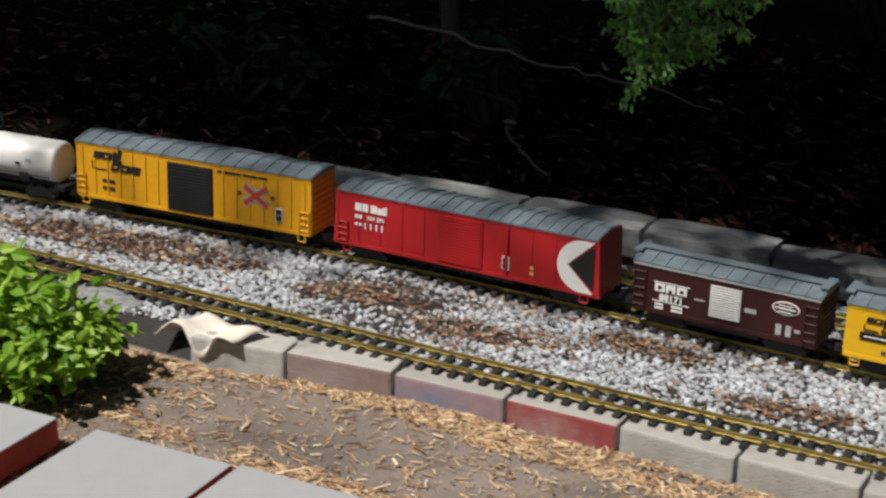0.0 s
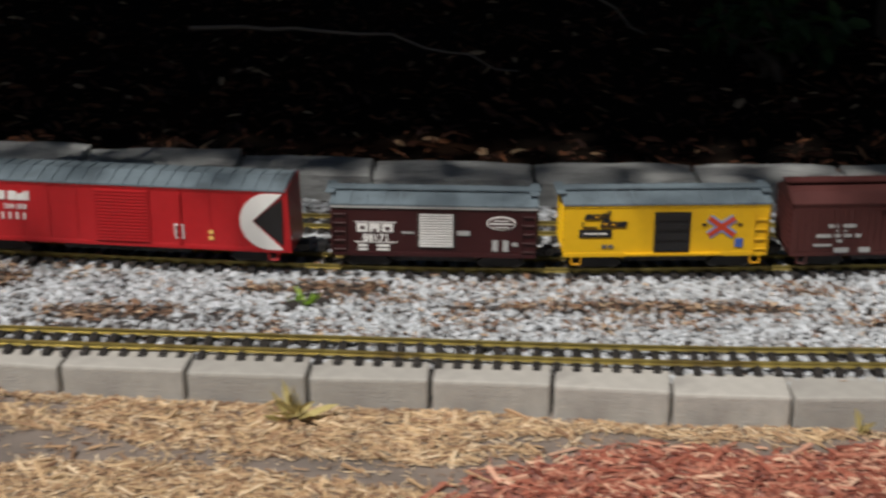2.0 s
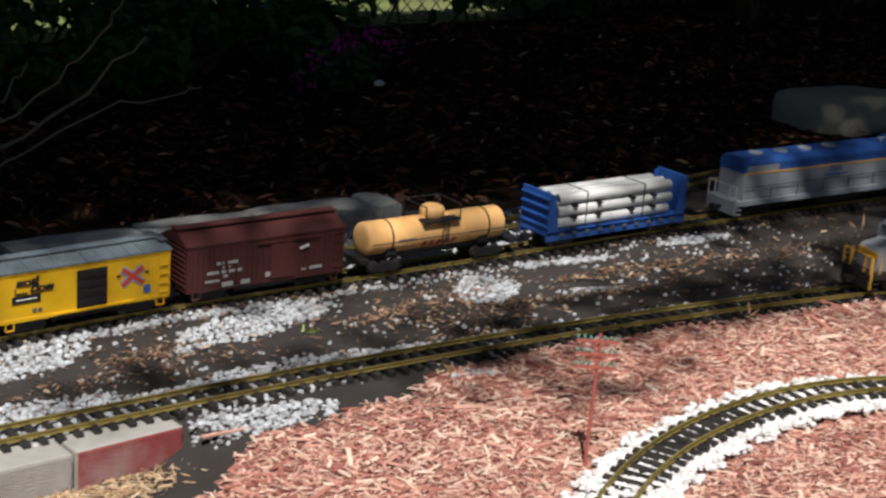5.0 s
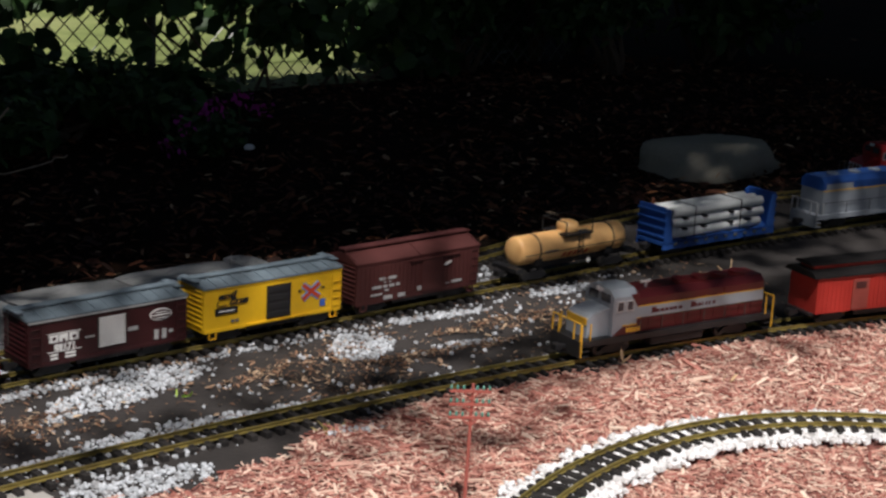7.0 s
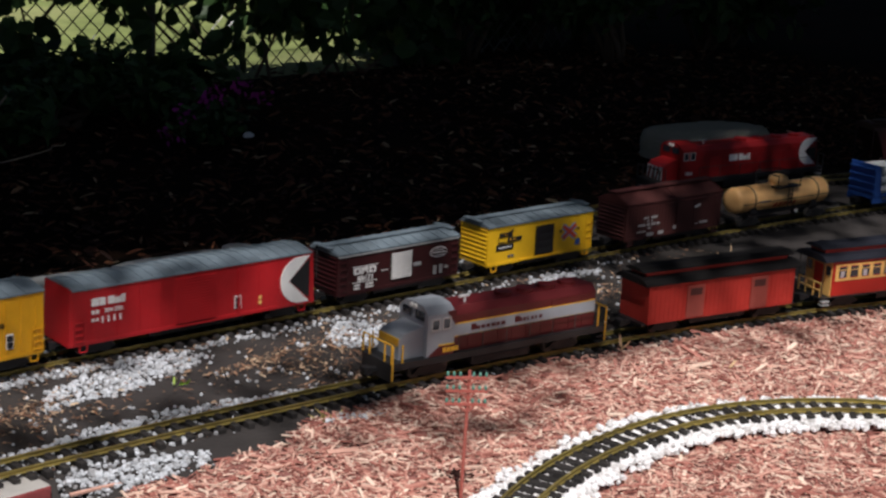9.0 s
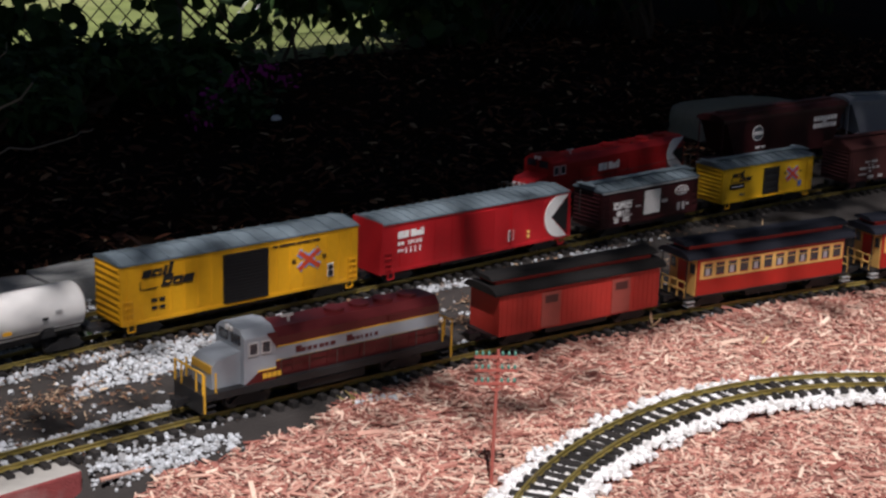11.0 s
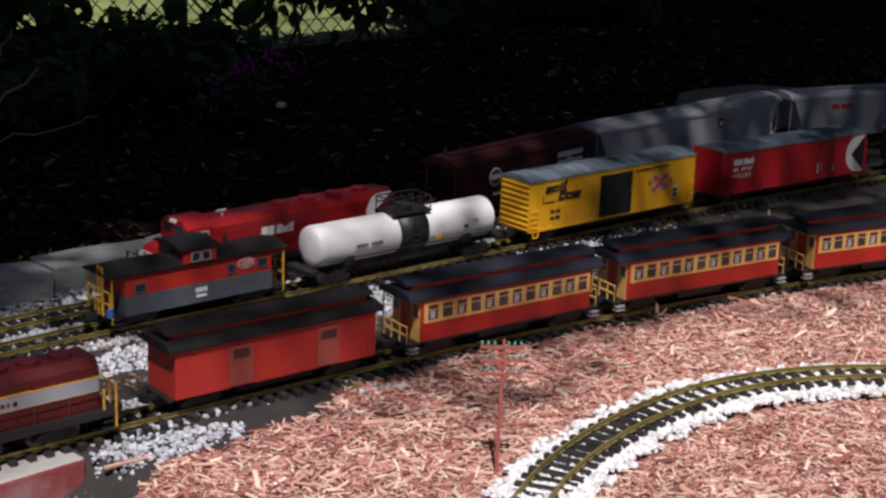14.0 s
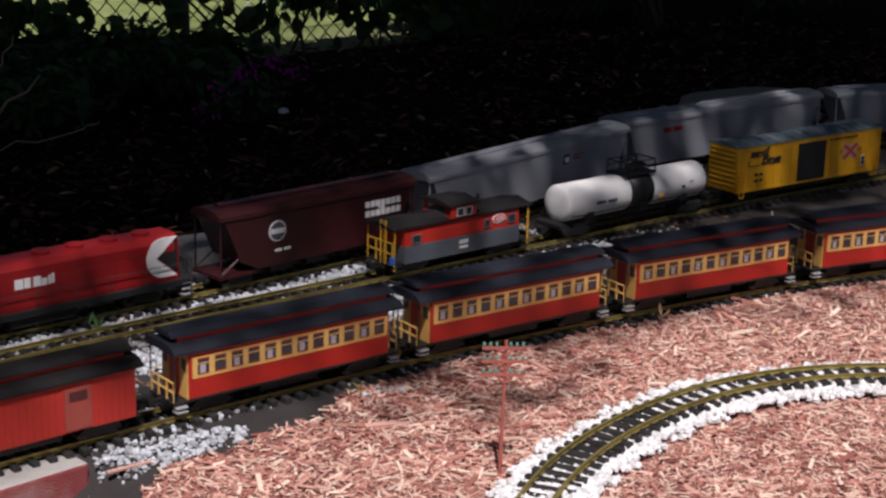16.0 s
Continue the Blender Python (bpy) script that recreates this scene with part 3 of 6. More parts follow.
def cross_emblem(car, W, x, z, s, y_off=0.0014):
    """Crossed red and blue strips with white edges."""
    for name, ang, m, k in (("emblem_edge", 1, PALE_BLUE, 1.7), ("emblem_edge", -1, PALE_BLUE, 1.7), ("emblem_strip", 1, SIGN_RED, 1.0), ("emblem_strip", -1, SIGN_RED, 1.0)):
        a, h = Vector((s, 0, ang * s * 0.72)), 0.0042 * s / 0.022 * k
        nrm = Vector((-a.z, 0, a.x)).normalized() * h
        pts = [(x + p.x, z + p.z) for p in (-a - nrm, a - nrm, a + nrm, -a + nrm)]
        y = -W / 2 - y_off - (0.0006 if k == 1.0 else 0) - (0.0003 if ang < 0 else 0)
        part(name, side_plate(pts, y, y + 0.0014), m, car)


def circle_pts(x, z, rx, rz, n=28, a0=0, a1=360):
    return [(x + rx * math.cos(radians(a0 + (a1 - a0) * k / n)), z + rz * math.sin(radians(a0 + (a1 - a0) * k / n))) for k in range(n + (a1 - a0 != 360))]


def yellow_boxcar(name, long):
    if long:
        L, W, z0, z1 = 0.574, 0.104, 0.032, 0.154
        d0, d1 = -0.055, 0.055
        car = boxcar(name, L, W, z0, z1, YELLOW, ROOF_GREY, "long yellow ribbed boxcar with black doors and grey roof", ribs=18, rib_gap=(d0, d1), roof_ribs=16, board=False)
        slatted_door(car, d0, d1, z0 + 0.006, z1 - 0.012, W, BLACK, 15, "black slatted sliding door")
        s = 1.0
    else:
        L, W, z0, z1 = 0.354, 0.098, 0.030, 0.125
        d0, d1 = -0.022, 0.040
        car = boxcar(name, L, W, z0, z1, YELLOW2, ROOF_GREY, "short bright yellow boxcar with black door and grey roof", ribs=0, roof_ribs=12, board=True)
        slatted_door(car, d0, d1, z0 + 0.008, z1 - 0.014, W, BLACK, 4, "black sliding door")
        s = 0.72
    # two rows of heavy black word shapes
    zt = z1 - (0.030 if long else 0.026)
    x0 = -L / 2 + (0.045 if long else 0.034)
    k = 1.0 if long else 0.62
    for x, w, h in ((0, 0.019, 0.015), (0.022, 0.021, 0.015), (0.047, 0.007, 0.019), (0.058, 0.008, 0.025)):
        slanted(car, W, x0 + x * k, zt, w * k, h * k, BLACK, 0.5 if w == 0.021 else 0)
    for x, w, h in ((0.044, 0.021, 0.024), (0.068, 0.021, 0.016), (0.092, 0.023, 0.016)):
        slanted(car, W, x0 + x * k, zt - 0.023 * k, w * k, h * k, BLACK, 0.45 if x < 0.09 else 0)
    bars(car, W, x0 - 0.004 * k, zt - 0.0245 * k, 0.040 * k, 0.0018, BLACK)
    bars(car, W, x0 - 0.004 * k, zt - 0.0227 * k, 0.0018, 0.016 * k, BLACK)
    cross_emblem(car, W, (0.158 if long else 0.094), (z0 + z1) / 2 + 0.006, 0.026 if long else 0.022)
    if long:
        for i, w in enumerate((0.011, 0.040, 0.034, 0.020)):
            bars(car, W, 0.067 + (0, 0.016, 0.060, 0.098)[i], z1 - 0.017, w, 0.0042, BLACK)
        for r in range(2):
            bars(car, W, x0 + 0.022, z0 + 0.040 - r * 0.016, 0.012, 0.007, ROOF_DARK, 2, 0.006)
        for dx in (-0.044, 0.034):
            bars(car, W, 0.158 + dx, (z0 + z1) / 2 + 0.004, 0.010, 0.002, BLACK)
            bars(car, W, 0.158 + dx, (z0 + z1) / 2 + 0.009, 0.010, 0.002, BLACK)
        bars(car, W, 0.205, z0 + 0.020, 0.016, 0.030, WHITE)
        for q in range(2):
            bars(car, W, 0.2072, z0 + 0.0225 + q * 0.013, 0.0115, 0.011, BLACK, name="label_square", up=0.0012)
        for xx in (-L / 2 + 0.013, L / 2 - 0.016):
            ladder(car, xx, -W / 2 - 0.003, z0 + 0.004, z0 + 0.055, YELLOW, 0.013)
    else:
        bars(car, W, -L / 2 + 0.026, z0 + 0.036, 0.056, 0.014, BLACK)
        bars(car, W, -L / 2 + 0.034, z0 + 0.042, 0.040, 0.0018, WHITE, up=0.0012)
        bars(car, W, -L / 2 + 0.066, z0 + 0.016, 0.008, 0.006, CAB_GREY, 2, 0.003)
        for dx in (-0.034, 0.027):
            bars(car, W, 0.094 + dx, (z0 + z1) / 2 + 0.008, 0.008, 0.004, BLACK)
        bars(car, W, 0.118, z0 + 0.016, 0.014, 0.016, SIGN_BLUE)
        ladder(car, L / 2 - 0.016, -W / 2 - 0.003, z0 + 0.004, z1 - 0.012, YELLOW2, 0.018)
        b = boxes((d0 - 0.05, d1 + 0.055, -W / 2 - 0.005, -W / 2, z0 + 0.003, z0 + 0.006))
        part("door_track", b, YELLOW2, car)
    stirrups(car, L, W, z0, YELLOW)
    return car


def red_boxcar(name):
    L, W, z0, z1 = 0.566, 0.104, 0.030, 0.142
    car = boxcar(name, L, W, z0, z1, RED, ROOF_GREY, "long red boxcar with white disc and black wedge", ribs=0, roof_ribs=22, board=False, roof_rise=0.010)
    for k in (-0.235, -0.185, -0.135, -0.085, 0.10, 0.15, 0.20):
        part("side_seam", boxes((k - 0.0012, k + 0.0012, -W / 2 - 0.0012, -W / 2, z0 + 0.008, z1 - 0.008)), RED, car)
    slatted_door(car, -0.055, 0.045, z0 + 0.008, z1 - 0.008, W, RED, 16, "red corrugated sliding door")
    part("door_bar", boxes((0.095, 0.10, -W / 2 - 0.004, -W / 2, z0 + 0.01, z1 - 0.01)), RED, car)
    cx, cz, r = L / 2 - 0.004, (z0 + z1) / 2, (z1 - z0) / 2 - 0.005
    pts = [(cx, cz + r)] + circle_pts(L / 2 - 0.028, cz, r * 1.0, r, 24, 90, 270) + [(cx, cz - r), (L / 2 - 0.058, cz)]
    part("white_disc", side_plate(pts, -W / 2 - 0.0022, -W / 2 + 0.0002), WHITE, car, "white half disc emblem")
    part("black_wedge", side_plate([(cx, cz + r * 0.86), (L / 2 - 0.055, cz), (cx, cz - r * 0.86)], -W / 2 - 0.0018, -W / 2 + 0.0002), BLACK, car, "black wedge emblem")
    for i, (w, h) in enumerate(((0.016, 0.016), (0.013, 0.016), (0.015, 0.016), (0.011, 0.012), (0.004, 0.016), (0.004, 0.017))):
        bars(car, W, -L / 2 + 0.040 + (0, 0.0175, 0.036, 0.052, 0.064, 0.0695)[i], z1 - 0.036, w, h, WHITE)
    lettering("204 293", 0.0125, WHITE, car, pose(-L / 2 + 0.088, -W / 2 - 0.0022, z1 - 0.048, 90), "car_number", bold=0.0003)
    bars(car, W, -L / 2 + 0.040, z1 - 0.052, 0.007, 0.008, WHITE, 2, 0.002)
    bars(car, W, -L / 2 + 0.040, z1 - 0.067, 0.006, 0.006, WHITE, 2, 0.003)
    bars(car, W, -L / 2 + 0.062, z1 - 0.072, 0.0035, 0.013, WHITE, 4, 0.0095)
    for x, n in ((0.088, 2), (0.148, 2)):
        if x < 0.1:
            bars(car, W, x, z0 + 0.018, 0.016, 0.027, WHITE)
    for q in range(2):
        bars(car, W, 0.0905, z0 + 0.0205 + q * 0.012, 0.011, 0.010, BLACK, up=0.0012)
        bars(car, W, 0.148, z0 + 0.018 + q * 0.011, 0.008, 0.007, CREAM)
    for s in (-1, 1):
        if s < 0:
            ladder(car, s * (L / 2 - 0.012), -W / 2 - 0.003, z0 + 0.002, z0 + 0.05, RED, 0.013)
        wing = side_plate([(s * L / 2, z0), (s * (L / 2 + 0.010), z0), (s * (L / 2 + 0.004), z1 + 0.004), (s * L / 2, z1)], -W / 2 - 0.001, W / 2 + 0.001)
        part("end_wall", wing, RED, car)
    stirrups(car, L, W, z0, RED)
    return car


def oxide_boxcar(name):
    L, W, z0, z1 = 0.352, 0.098, 0.028, 0.121
    car = boxcar(name, L, W, z0, z1, NYC_BROWN, ROOF_GREY, "dark oxide boxcar with silver slatted door", ribs=0, roof_ribs=12, board=True)
    slatted_door(car, -0.028, 0.036, z0 + 0.018, z1 - 0.014, W, WHITE, 13, "silver slatted sliding door", STEEL)
    part("eave_strip", boxes((-L / 2, L / 2, -W / 2 - 0.003, -W / 2, z1 - 0.005, z1 - 0.002)), SILVER, car)
    for i, w in enumerate((0.019, 0.018, 0.019)):
        bars(car, W, -L / 2 + 0.044 + i * 0.0215, z0 + 0.044, w, 0.015, WHITE)
        bars(car, W, -L / 2 + 0.044 + i * 0.0215 + 0.006, z0 + (0.049, 0.044, 0.048)[i], w - 0.012, 0.006, NYC_BROWN, up=0.0012)
    lettering("88171", 0.0185, WHITE, car, pose(-L / 2 + 0.077, -W / 2 - 0.0022, z0 + 0.033, 90), "car_number", bold=0.0006)
    bars(car, W, -L / 2 + 0.040, z0 + 0.0245, 0.072, 0.0013, WHITE)
    bars(car, W, -L / 2 + 0.040, z0 + 0.061, 0.072, 0.0013, WHITE)
    for r in range(2):
        bars(car, W, -L / 2 + 0.046, z0 + 0.017 - r * 0.007, 0.016, 0.004, WHITE)
        bars(car, W, -L / 2 + 0.078, z0 + 0.017 - r * 0.007, 0.022, 0.004, WHITE)
    bars(car, W, -0.055, z0 + 0.042, 0.020, 0.003, SILVER)
    bars(car, W, 0.040, z0 + 0.040, 0.022, 0.008, SILVER)
    ex, ez = 0.115, z0 + 0.063
    part("oval_emblem", side_plate(circle_pts(ex, ez, 0.025, 0.0125), -W / 2 - 0.0016, -W / 2 + 0.0002), WHITE, car, "white oval emblem")
    part("oval_field", side_plate(circle_pts(ex, ez, 0.0225, 0.0102), -W / 2 - 0.0024, -W / 2), NYC_BROWN, car)
    for r, w in ((0.0045, 0.026), (-0.0012, 0.038), (-0.0072, 0.026)):
        bars(car, W, ex - w / 2, ez + r, w, 0.0022 if w > 0.03 else 0.0014, WHITE, up=0.0018)
    for x, h in ((0.100, 0.020), (0.118, 0.020), (0.134, 0.006)):
        bars(car, W, x, z0 + 0.012 + (0.010 if h < 0.01 else 0), 0.010, h, SILVER)
    ladder(car, -L / 2 + 0.014, -W / 2 - 0.003, z0 + 0.004, z1 - 0.010, NYC_BROWN)
    ladder(car, L / 2 - 0.014, -W / 2 - 0.003, z0 + 0.004, z1 - 0.010, NYC_BROWN)
    part("brake_wheel", rods(0.0014, ((-L / 2 - 0.006, 0.02, z1 + 0.016), (-L / 2 - 0.006, 0.02, z0 + 0.03))), STEEL, car)
    return car


def brown_boxcar(name):
    L, W, z0, z1 = 0.364, 0.102, 0.028, 0.122
    car = boxcar(name, L, W, z0, z1, BROWN, BROWN, "brown wooden boxcar with white stencilling and raised roof walk", ribs=0, roof_ribs=2, board=False, roof_rise=0.024, ends=True)
    part("roof_walk", boxes((-L / 2 - 0.004, L / 2 + 0.004, -0.013, 0.013, z1 + 0.026, z1 + 0.0285)), BROWN, car)
    for k in range(30):
        x = -L / 2 + (k + 0.5) * L / 30
        part("side_plank", boxes((x - L / 60 + 0.0006, x + L / 60 - 0.0006, -W / 2 - 0.0016, -W / 2, z0 + 0.008, z1 - 0.007)), BROWN, car)
    part("door", boxes((0.005, 0.062, -W / 2 - 0.0045, -W / 2 - 0.001, z0 + 0.008, z1 - 0.012)), BROWN, car, "brown plank sliding door")
    part("door_rail", boxes((-0.03, 0.12, -W / 2 - 0.006, -W / 2, z1 - 0.011, z1 - 0.007)), BROWN, car)
    W2 = W + 0.0032
    for x, z, w, h in ((-0.118, 0.052, 0.010, 0.006), (-0.104, 0.052, 0.003, 0.006), (-0.092, 0.052, 0.022, 0.006), (-0.104, 0.044, 0.004, 0.004), (-0.090, 0.044, 0.004, 0.004), (-0.138, 0.034, 0.026, 0.006), (-0.106, 0.034, 0.010, 0.006), (-0.090, 0.034, 0.014, 0.006), (-0.070, 0.034, 0.010, 0.006), (-0.102, 0.025, 0.010, 0.005), (-0.142, 0.018, 0.032, 0.004), (-0.105, 0.006, 0.025, 0.009), (-0.062, 0.006, 0.020, 0.009), (-0.006, 0.013, 0.022, 0.010), (0.098, 0.016, 0.030, 0.006), (0.080, 0.016, 0.010, 0.003)):
        bars(car, W2, x, z0 + z, w, h, SILVER)
    for k in range(3):
        bars(car, W2 + 0.004, 0.072 + k * 0.006, z0 + 0.062 + k * 0.002, 0.010, 0.005, WHITE)
    ladder(car, L / 2 - 0.016, -W / 2 - 0.003, z0 + 0.004, z1 - 0.008, BROWN, 0.018)
    stirrups(car, L, W, z0, BROWN)
    return car


def tank_car(name, L, R, tank_mat, frame_mat, dome, label):
    car = empty(name)
    tagged(car, label, "tank car", "goods train")
    zc = 0.036 + R
    t = lathe([(-L / 2, 0.002), (-L / 2 + 0.002, R * 0.55), (-L / 2 + 0.0045, R * 0.86), (-L / 2 + 0.008, R * 0.96), (-L / 2 + 0.013, R), (L / 2 - 0.013, R), (L / 2 - 0.008, R * 0.96), (L / 2 - 0.0045, R * 0.86), (L / 2 - 0.002, R * 0.55), (L / 2, 0.002)], 36)
    bmesh.ops.translate(t, verts=t.verts, vec=(0, 0, zc))
    tank = part("tank", t, tank_mat, car)
    fr = boxes((-L / 2 - 0.02, L / 2 + 0.02, -0.016, 0.016, 0.026, 0.040), bevel=0.001)
    for s in (-1, 1):
        box(fr, s * (L / 2 + 0.012) - 0.012, s * (L / 2 + 0.012) + 0.012, -0.045, 0.045, 0.030, 0.040, 0.001)
        side_plate([(s * L * 0.33 - 0.014, 0.038), (s * L * 0.33 + 0.014, 0.038), (s * L * 0.33 + 0.010, zc - R * 0.4), (s * L * 0.33 - 0.010, zc - R * 0.4)], -R * 0.85, R * 0.85, fr)
    part("underframe", fr, frame_mat, car)
    for s in (-1, 1):
        bogie(car, s * (L / 2 - 0.050))
    couplers(car, L + 0.04)
    if dome == "round":
        d = lathe([(zc + R * 0.72, 0.028), (zc + R + 0.012, 0.028), (zc + R + 0.017, 0.025), (zc + R + 0.022, 0.015), (zc + R + 0.024, 0.002)], 24, "Z")
        part("dome", d, tank_mat, car, "round orange tank dome")
        pl = boxes((-0.048, 0.048, -0.044, 0.044, zc + R * 0.80, zc + R * 0.80 + 0.004))
        part("platform", pl, BLACK, car)
        z = zc + R * 0.80 + 0.004
        pr = []
        for x in (-0.046, 0.046):
            for y in (-0.042, 0.042):
                pr.append(((x, y, z), (x, y, z + 0.032)))
            pr.append(((x, -0.042, z + 0.032), (x, 0.042, z + 0.032)))
        pr += [((-0.046, 0.042, z + 0.032), (0.046, 0.042, z + 0.032))]
        part("handrail", rods(0.0016, *pr), BLACK, car)
        for x in (-L * 0.33, L * 0.36):
            b = lathe([(x - 0.002, R + 0.001), (x + 0.002, R + 0.001)], 36)
            bmesh.ops.translate(b, verts=b.verts, vec=(0, 0, zc))
            part("strap", b, BLACK, car, "thin black tank strap")
        ladder(car, 0.012, -R - 0.003, 0.040, zc + R * 0.75, BLACK, 0.012, 0.008)
        part("side_rail", rods(0.0012, ((-L / 2 + 0.01, -R - 0.004, zc - 0.004), (L / 2 - 0.01, -R - 0.004, zc - 0.004))), BLACK, car)
        # maker's word as five plain red letter shapes
        for k in range(5):
            x, w = -0.040 + k * 0.0195, 0.0125
            bm = bmesh.new()
            rows = []
            for q in (-42, -34, -26, -18):
                y, z = -(R + 0.0009) * math.cos(radians(q)), zc + (R + 0.0009) * math.sin(radians(q))
                rows.append((bm.verts.new((x + 0.0002 * q, y, z)), bm.verts.new((x + w + 0.0002 * q, y, z))))
            for (a, b), (c, d) in zip(rows, rows[1:]):
                bm.faces.new((a, b, d, c))
            bmesh.ops.solidify(bm, geom=bm.faces[:], thickness=0.0006)
            part("letter_shape", bm, SIGN_RED, car)
        part("white_diamond", side_plate([(0.035, 0.026), (0.042, 0.033), (0.035, 0.040), (0.028, 0.033)], -0.047, -0.045), WHITE, car)
        bars(car, 2 * R - 0.002, -0.11, zc - 0.004, 0.045, 0.003, CAB_GREY)
    else:
        b = lathe([(-0.040, R + 0.0012), (0.040, R + 0.0012)], 36)
        bmesh.ops.translate(b, verts=b.verts, vec=(0.008, 0, zc))
        part("tank_band", b, BLACK, car, "black band round the tank")
        pl = boxes((-0.046, 0.062, -0.034, 0.034, zc + R - 0.002, zc + R + 0.003))
        rod(pl, (0.008, 0, zc + R), (0.008, 0, zc + R + 0.016), 0.018, 20)
        part("platform", pl, BLACK, car)
        z = zc + R + 0.003
        pr = []
        for x in (-0.044, 0.008, 0.060):
            for y in (-0.032, 0.032):
                pr.append(((x, y, z), (x, y, z + 0.030)))
        for y in (-0.032, 0.032):
            pr += [((-0.044, y, z + 0.030), (0.060, y, z + 0.030)), ((-0.044, y, z + 0.016), (0.060, y, z + 0.016))]
        pr += [((x, -0.032, z + 0.030), (x, 0.032, z + 0.030)) for x in (-0.044, 0.060)]
        part("handrail", rods(0.0016, *pr), BLACK, car)
        ladder(car, 0.008, -R - 0.004, 0.036, zc + R * 0.8, BLACK, 0.013, 0.009)
        for k in range(9):
            if k != 4:
                bars(car, 2 * R, -0.155 + k * 0.008, zc - 0.006, 0.006, 0.007, CAB_GREY)
        bars(car, 2 * R - 0.006, 0.068, zc - R * 0.45, 0.018, 0.007, YELLOW)
        bars(car, 2 * R, 0.150, zc - 0.006, 0.012, 0.006, BLACK)
        bars(car, 2 * R, 0.178, zc + 0.004, 0.014, 0.006, SILVER, 1)
        part("side_rail", rods(0.0013, ((-L / 2 + 0.012, -R - 0.002, zc - R * 0.55), (L / 2 - 0.012, -R - 0.002, zc - R * 0.55))), BLACK, car)
    return car


def pipe_car(name):
    L, W = 0.440, 0.100
    car = empty(name)
    tagged(car, "blue bulkhead flat wagon loaded with pale pipes", "flat wagon", "goods train")
    d = boxes((-L / 2, L / 2, -W / 2, W / 2, 0.032, 0.042), (-L / 2, L / 2, -W / 2, -W / 2 + 0.005, 0.020, 0.042), (-L / 2, L / 2, W / 2 - 0.005, W / 2, 0.020, 0.042), bevel=0.001)
    part("deck", d, BLUE, car)
    for k in range(10):
        x = -L / 2 + 0.045 + k * (L - 0.09) / 9
        part("stake_pocket", boxes((x - 0.006, x + 0.006, -W / 2 - 0.004, -W / 2, 0.030, 0.037)), CAB_GREY, car)
    for s in (-1, 1):
        xa, xb = sorted((s * (L / 2 - 0.003), s * (L / 2 - 0.009)))
        bulk = part("bulkhead", boxes((xa, xb, -W / 2, W / 2, 0.042, 0.134), bevel=0.001), BLUE, car, "blue end bulkhead")
        for y in (-W / 2, W / 2 - 0.005):
            part("side_wing", side_plate([(s * (L / 2 - 0.006), 0.042), (s * (L / 2 - 0.034), 0.042), (s * (L / 2 - 0.020), 0.128), (s * (L / 2 - 0.006), 0.132)], y, y + 0.005), BLUE, bulk)
        for k in range(4):
            xa, xb = sorted((s * (L / 2 - 0.003), s * (L / 2 + 0.002)))
            part("batten", boxes((xa, xb, -W / 2, W / 2, 0.052 + k * 0.022, 0.056 + k * 0.022)), BLUE, bulk)
    r = 0.0130
    for row in range(3):
        for col in range(3):
            bm = bmesh.new()
            y, z = -0.030 + col * 0.030, 0.056 + row * 0.0285
            n = 20
            x0, x1 = -L / 2 + 0.040, L / 2 - 0.050 + 0.004 * ((row * 2 + col) % 3)
            rings = [[bm.verts.new((x, y + q * math.cos(2 * math.pi * i / n), z + q * math.sin(2 * math.pi * i / n))) for i in range(n)] for x, q in ((x0, r * 0.82), (x0, r), (x1, r), (x1, r * 0.82))]
            rings.append(rings[0])
            for a, b in zip(rings, rings[1:]):
                for i in range(n):
                    f = bm.faces.new((a[i], a[(i + 1) % n], b[(i + 1) % n], b[i]))
                    f.smooth = abs(a[0].co.x - b[0].co.x) > 0.1
            bmesh.ops.recalc_face_normals(bm, faces=bm.faces)
            part("pipe", bm, PIPE_GREY, car, "pale grey plastic pipe")
        for x in (-0.135, -0.06, 0.045, 0.115):
            part("spacer", boxes((x - 0.006, x + 0.006, -W / 2 + 0.002, W / 2 - 0.002, 0.0685 + row * 0.0285 - 0.003, 0.0685 + row * 0.0285 + 0.003)) if row < 2 else boxes((x - 0.006, x + 0.006, -W / 2 + 0.002, W / 2 - 0.002, 0.042, 0.044)), BLACK, car)
    for x in (-0.10, 0.08):
        part("load_strap", rods(0.0012, ((x, -0.045, 0.044), (x, -0.045, 0.125)), ((x, -0.045, 0.1265), (x, 0.045, 0.1265)), ((x, 0.045, 0.125), (x, 0.045, 0.044))), BLACK, car)
    for s in (-1, 1):
        bogie(car, s * (L / 2 - 0.062))
    couplers(car, L)
    return car


def window_unit(car, x0, x1, z0, z1, W, frame_mat, pane_mat, t=0.0022, off=0.0):
    f = boxes((x0, x1, -W / 2 - off - 0.002, -W / 2 - off + 0.001, z0, z0 + t), (x0, x1, -W / 2 - off - 0.002, -W / 2 - off + 0.001, z1 - t, z1), (x0, x0 + t, -W / 2 - off - 0.002, -W / 2 - off + 0.001, z0 + t, z1 - t), (x1 - t, x1, -W / 2 - off - 0.002, -W / 2 - off + 0.001, z0 + t, z1 - t))
    w = part("window", f, frame_mat, car)
    part("pane", boxes((x0 + t, x1 - t, -W / 2 - off - 0.0008, -W / 2 - off + 0.001, z0 + t, z1 - t)), pane_mat, w, "dark window pane")
    return w


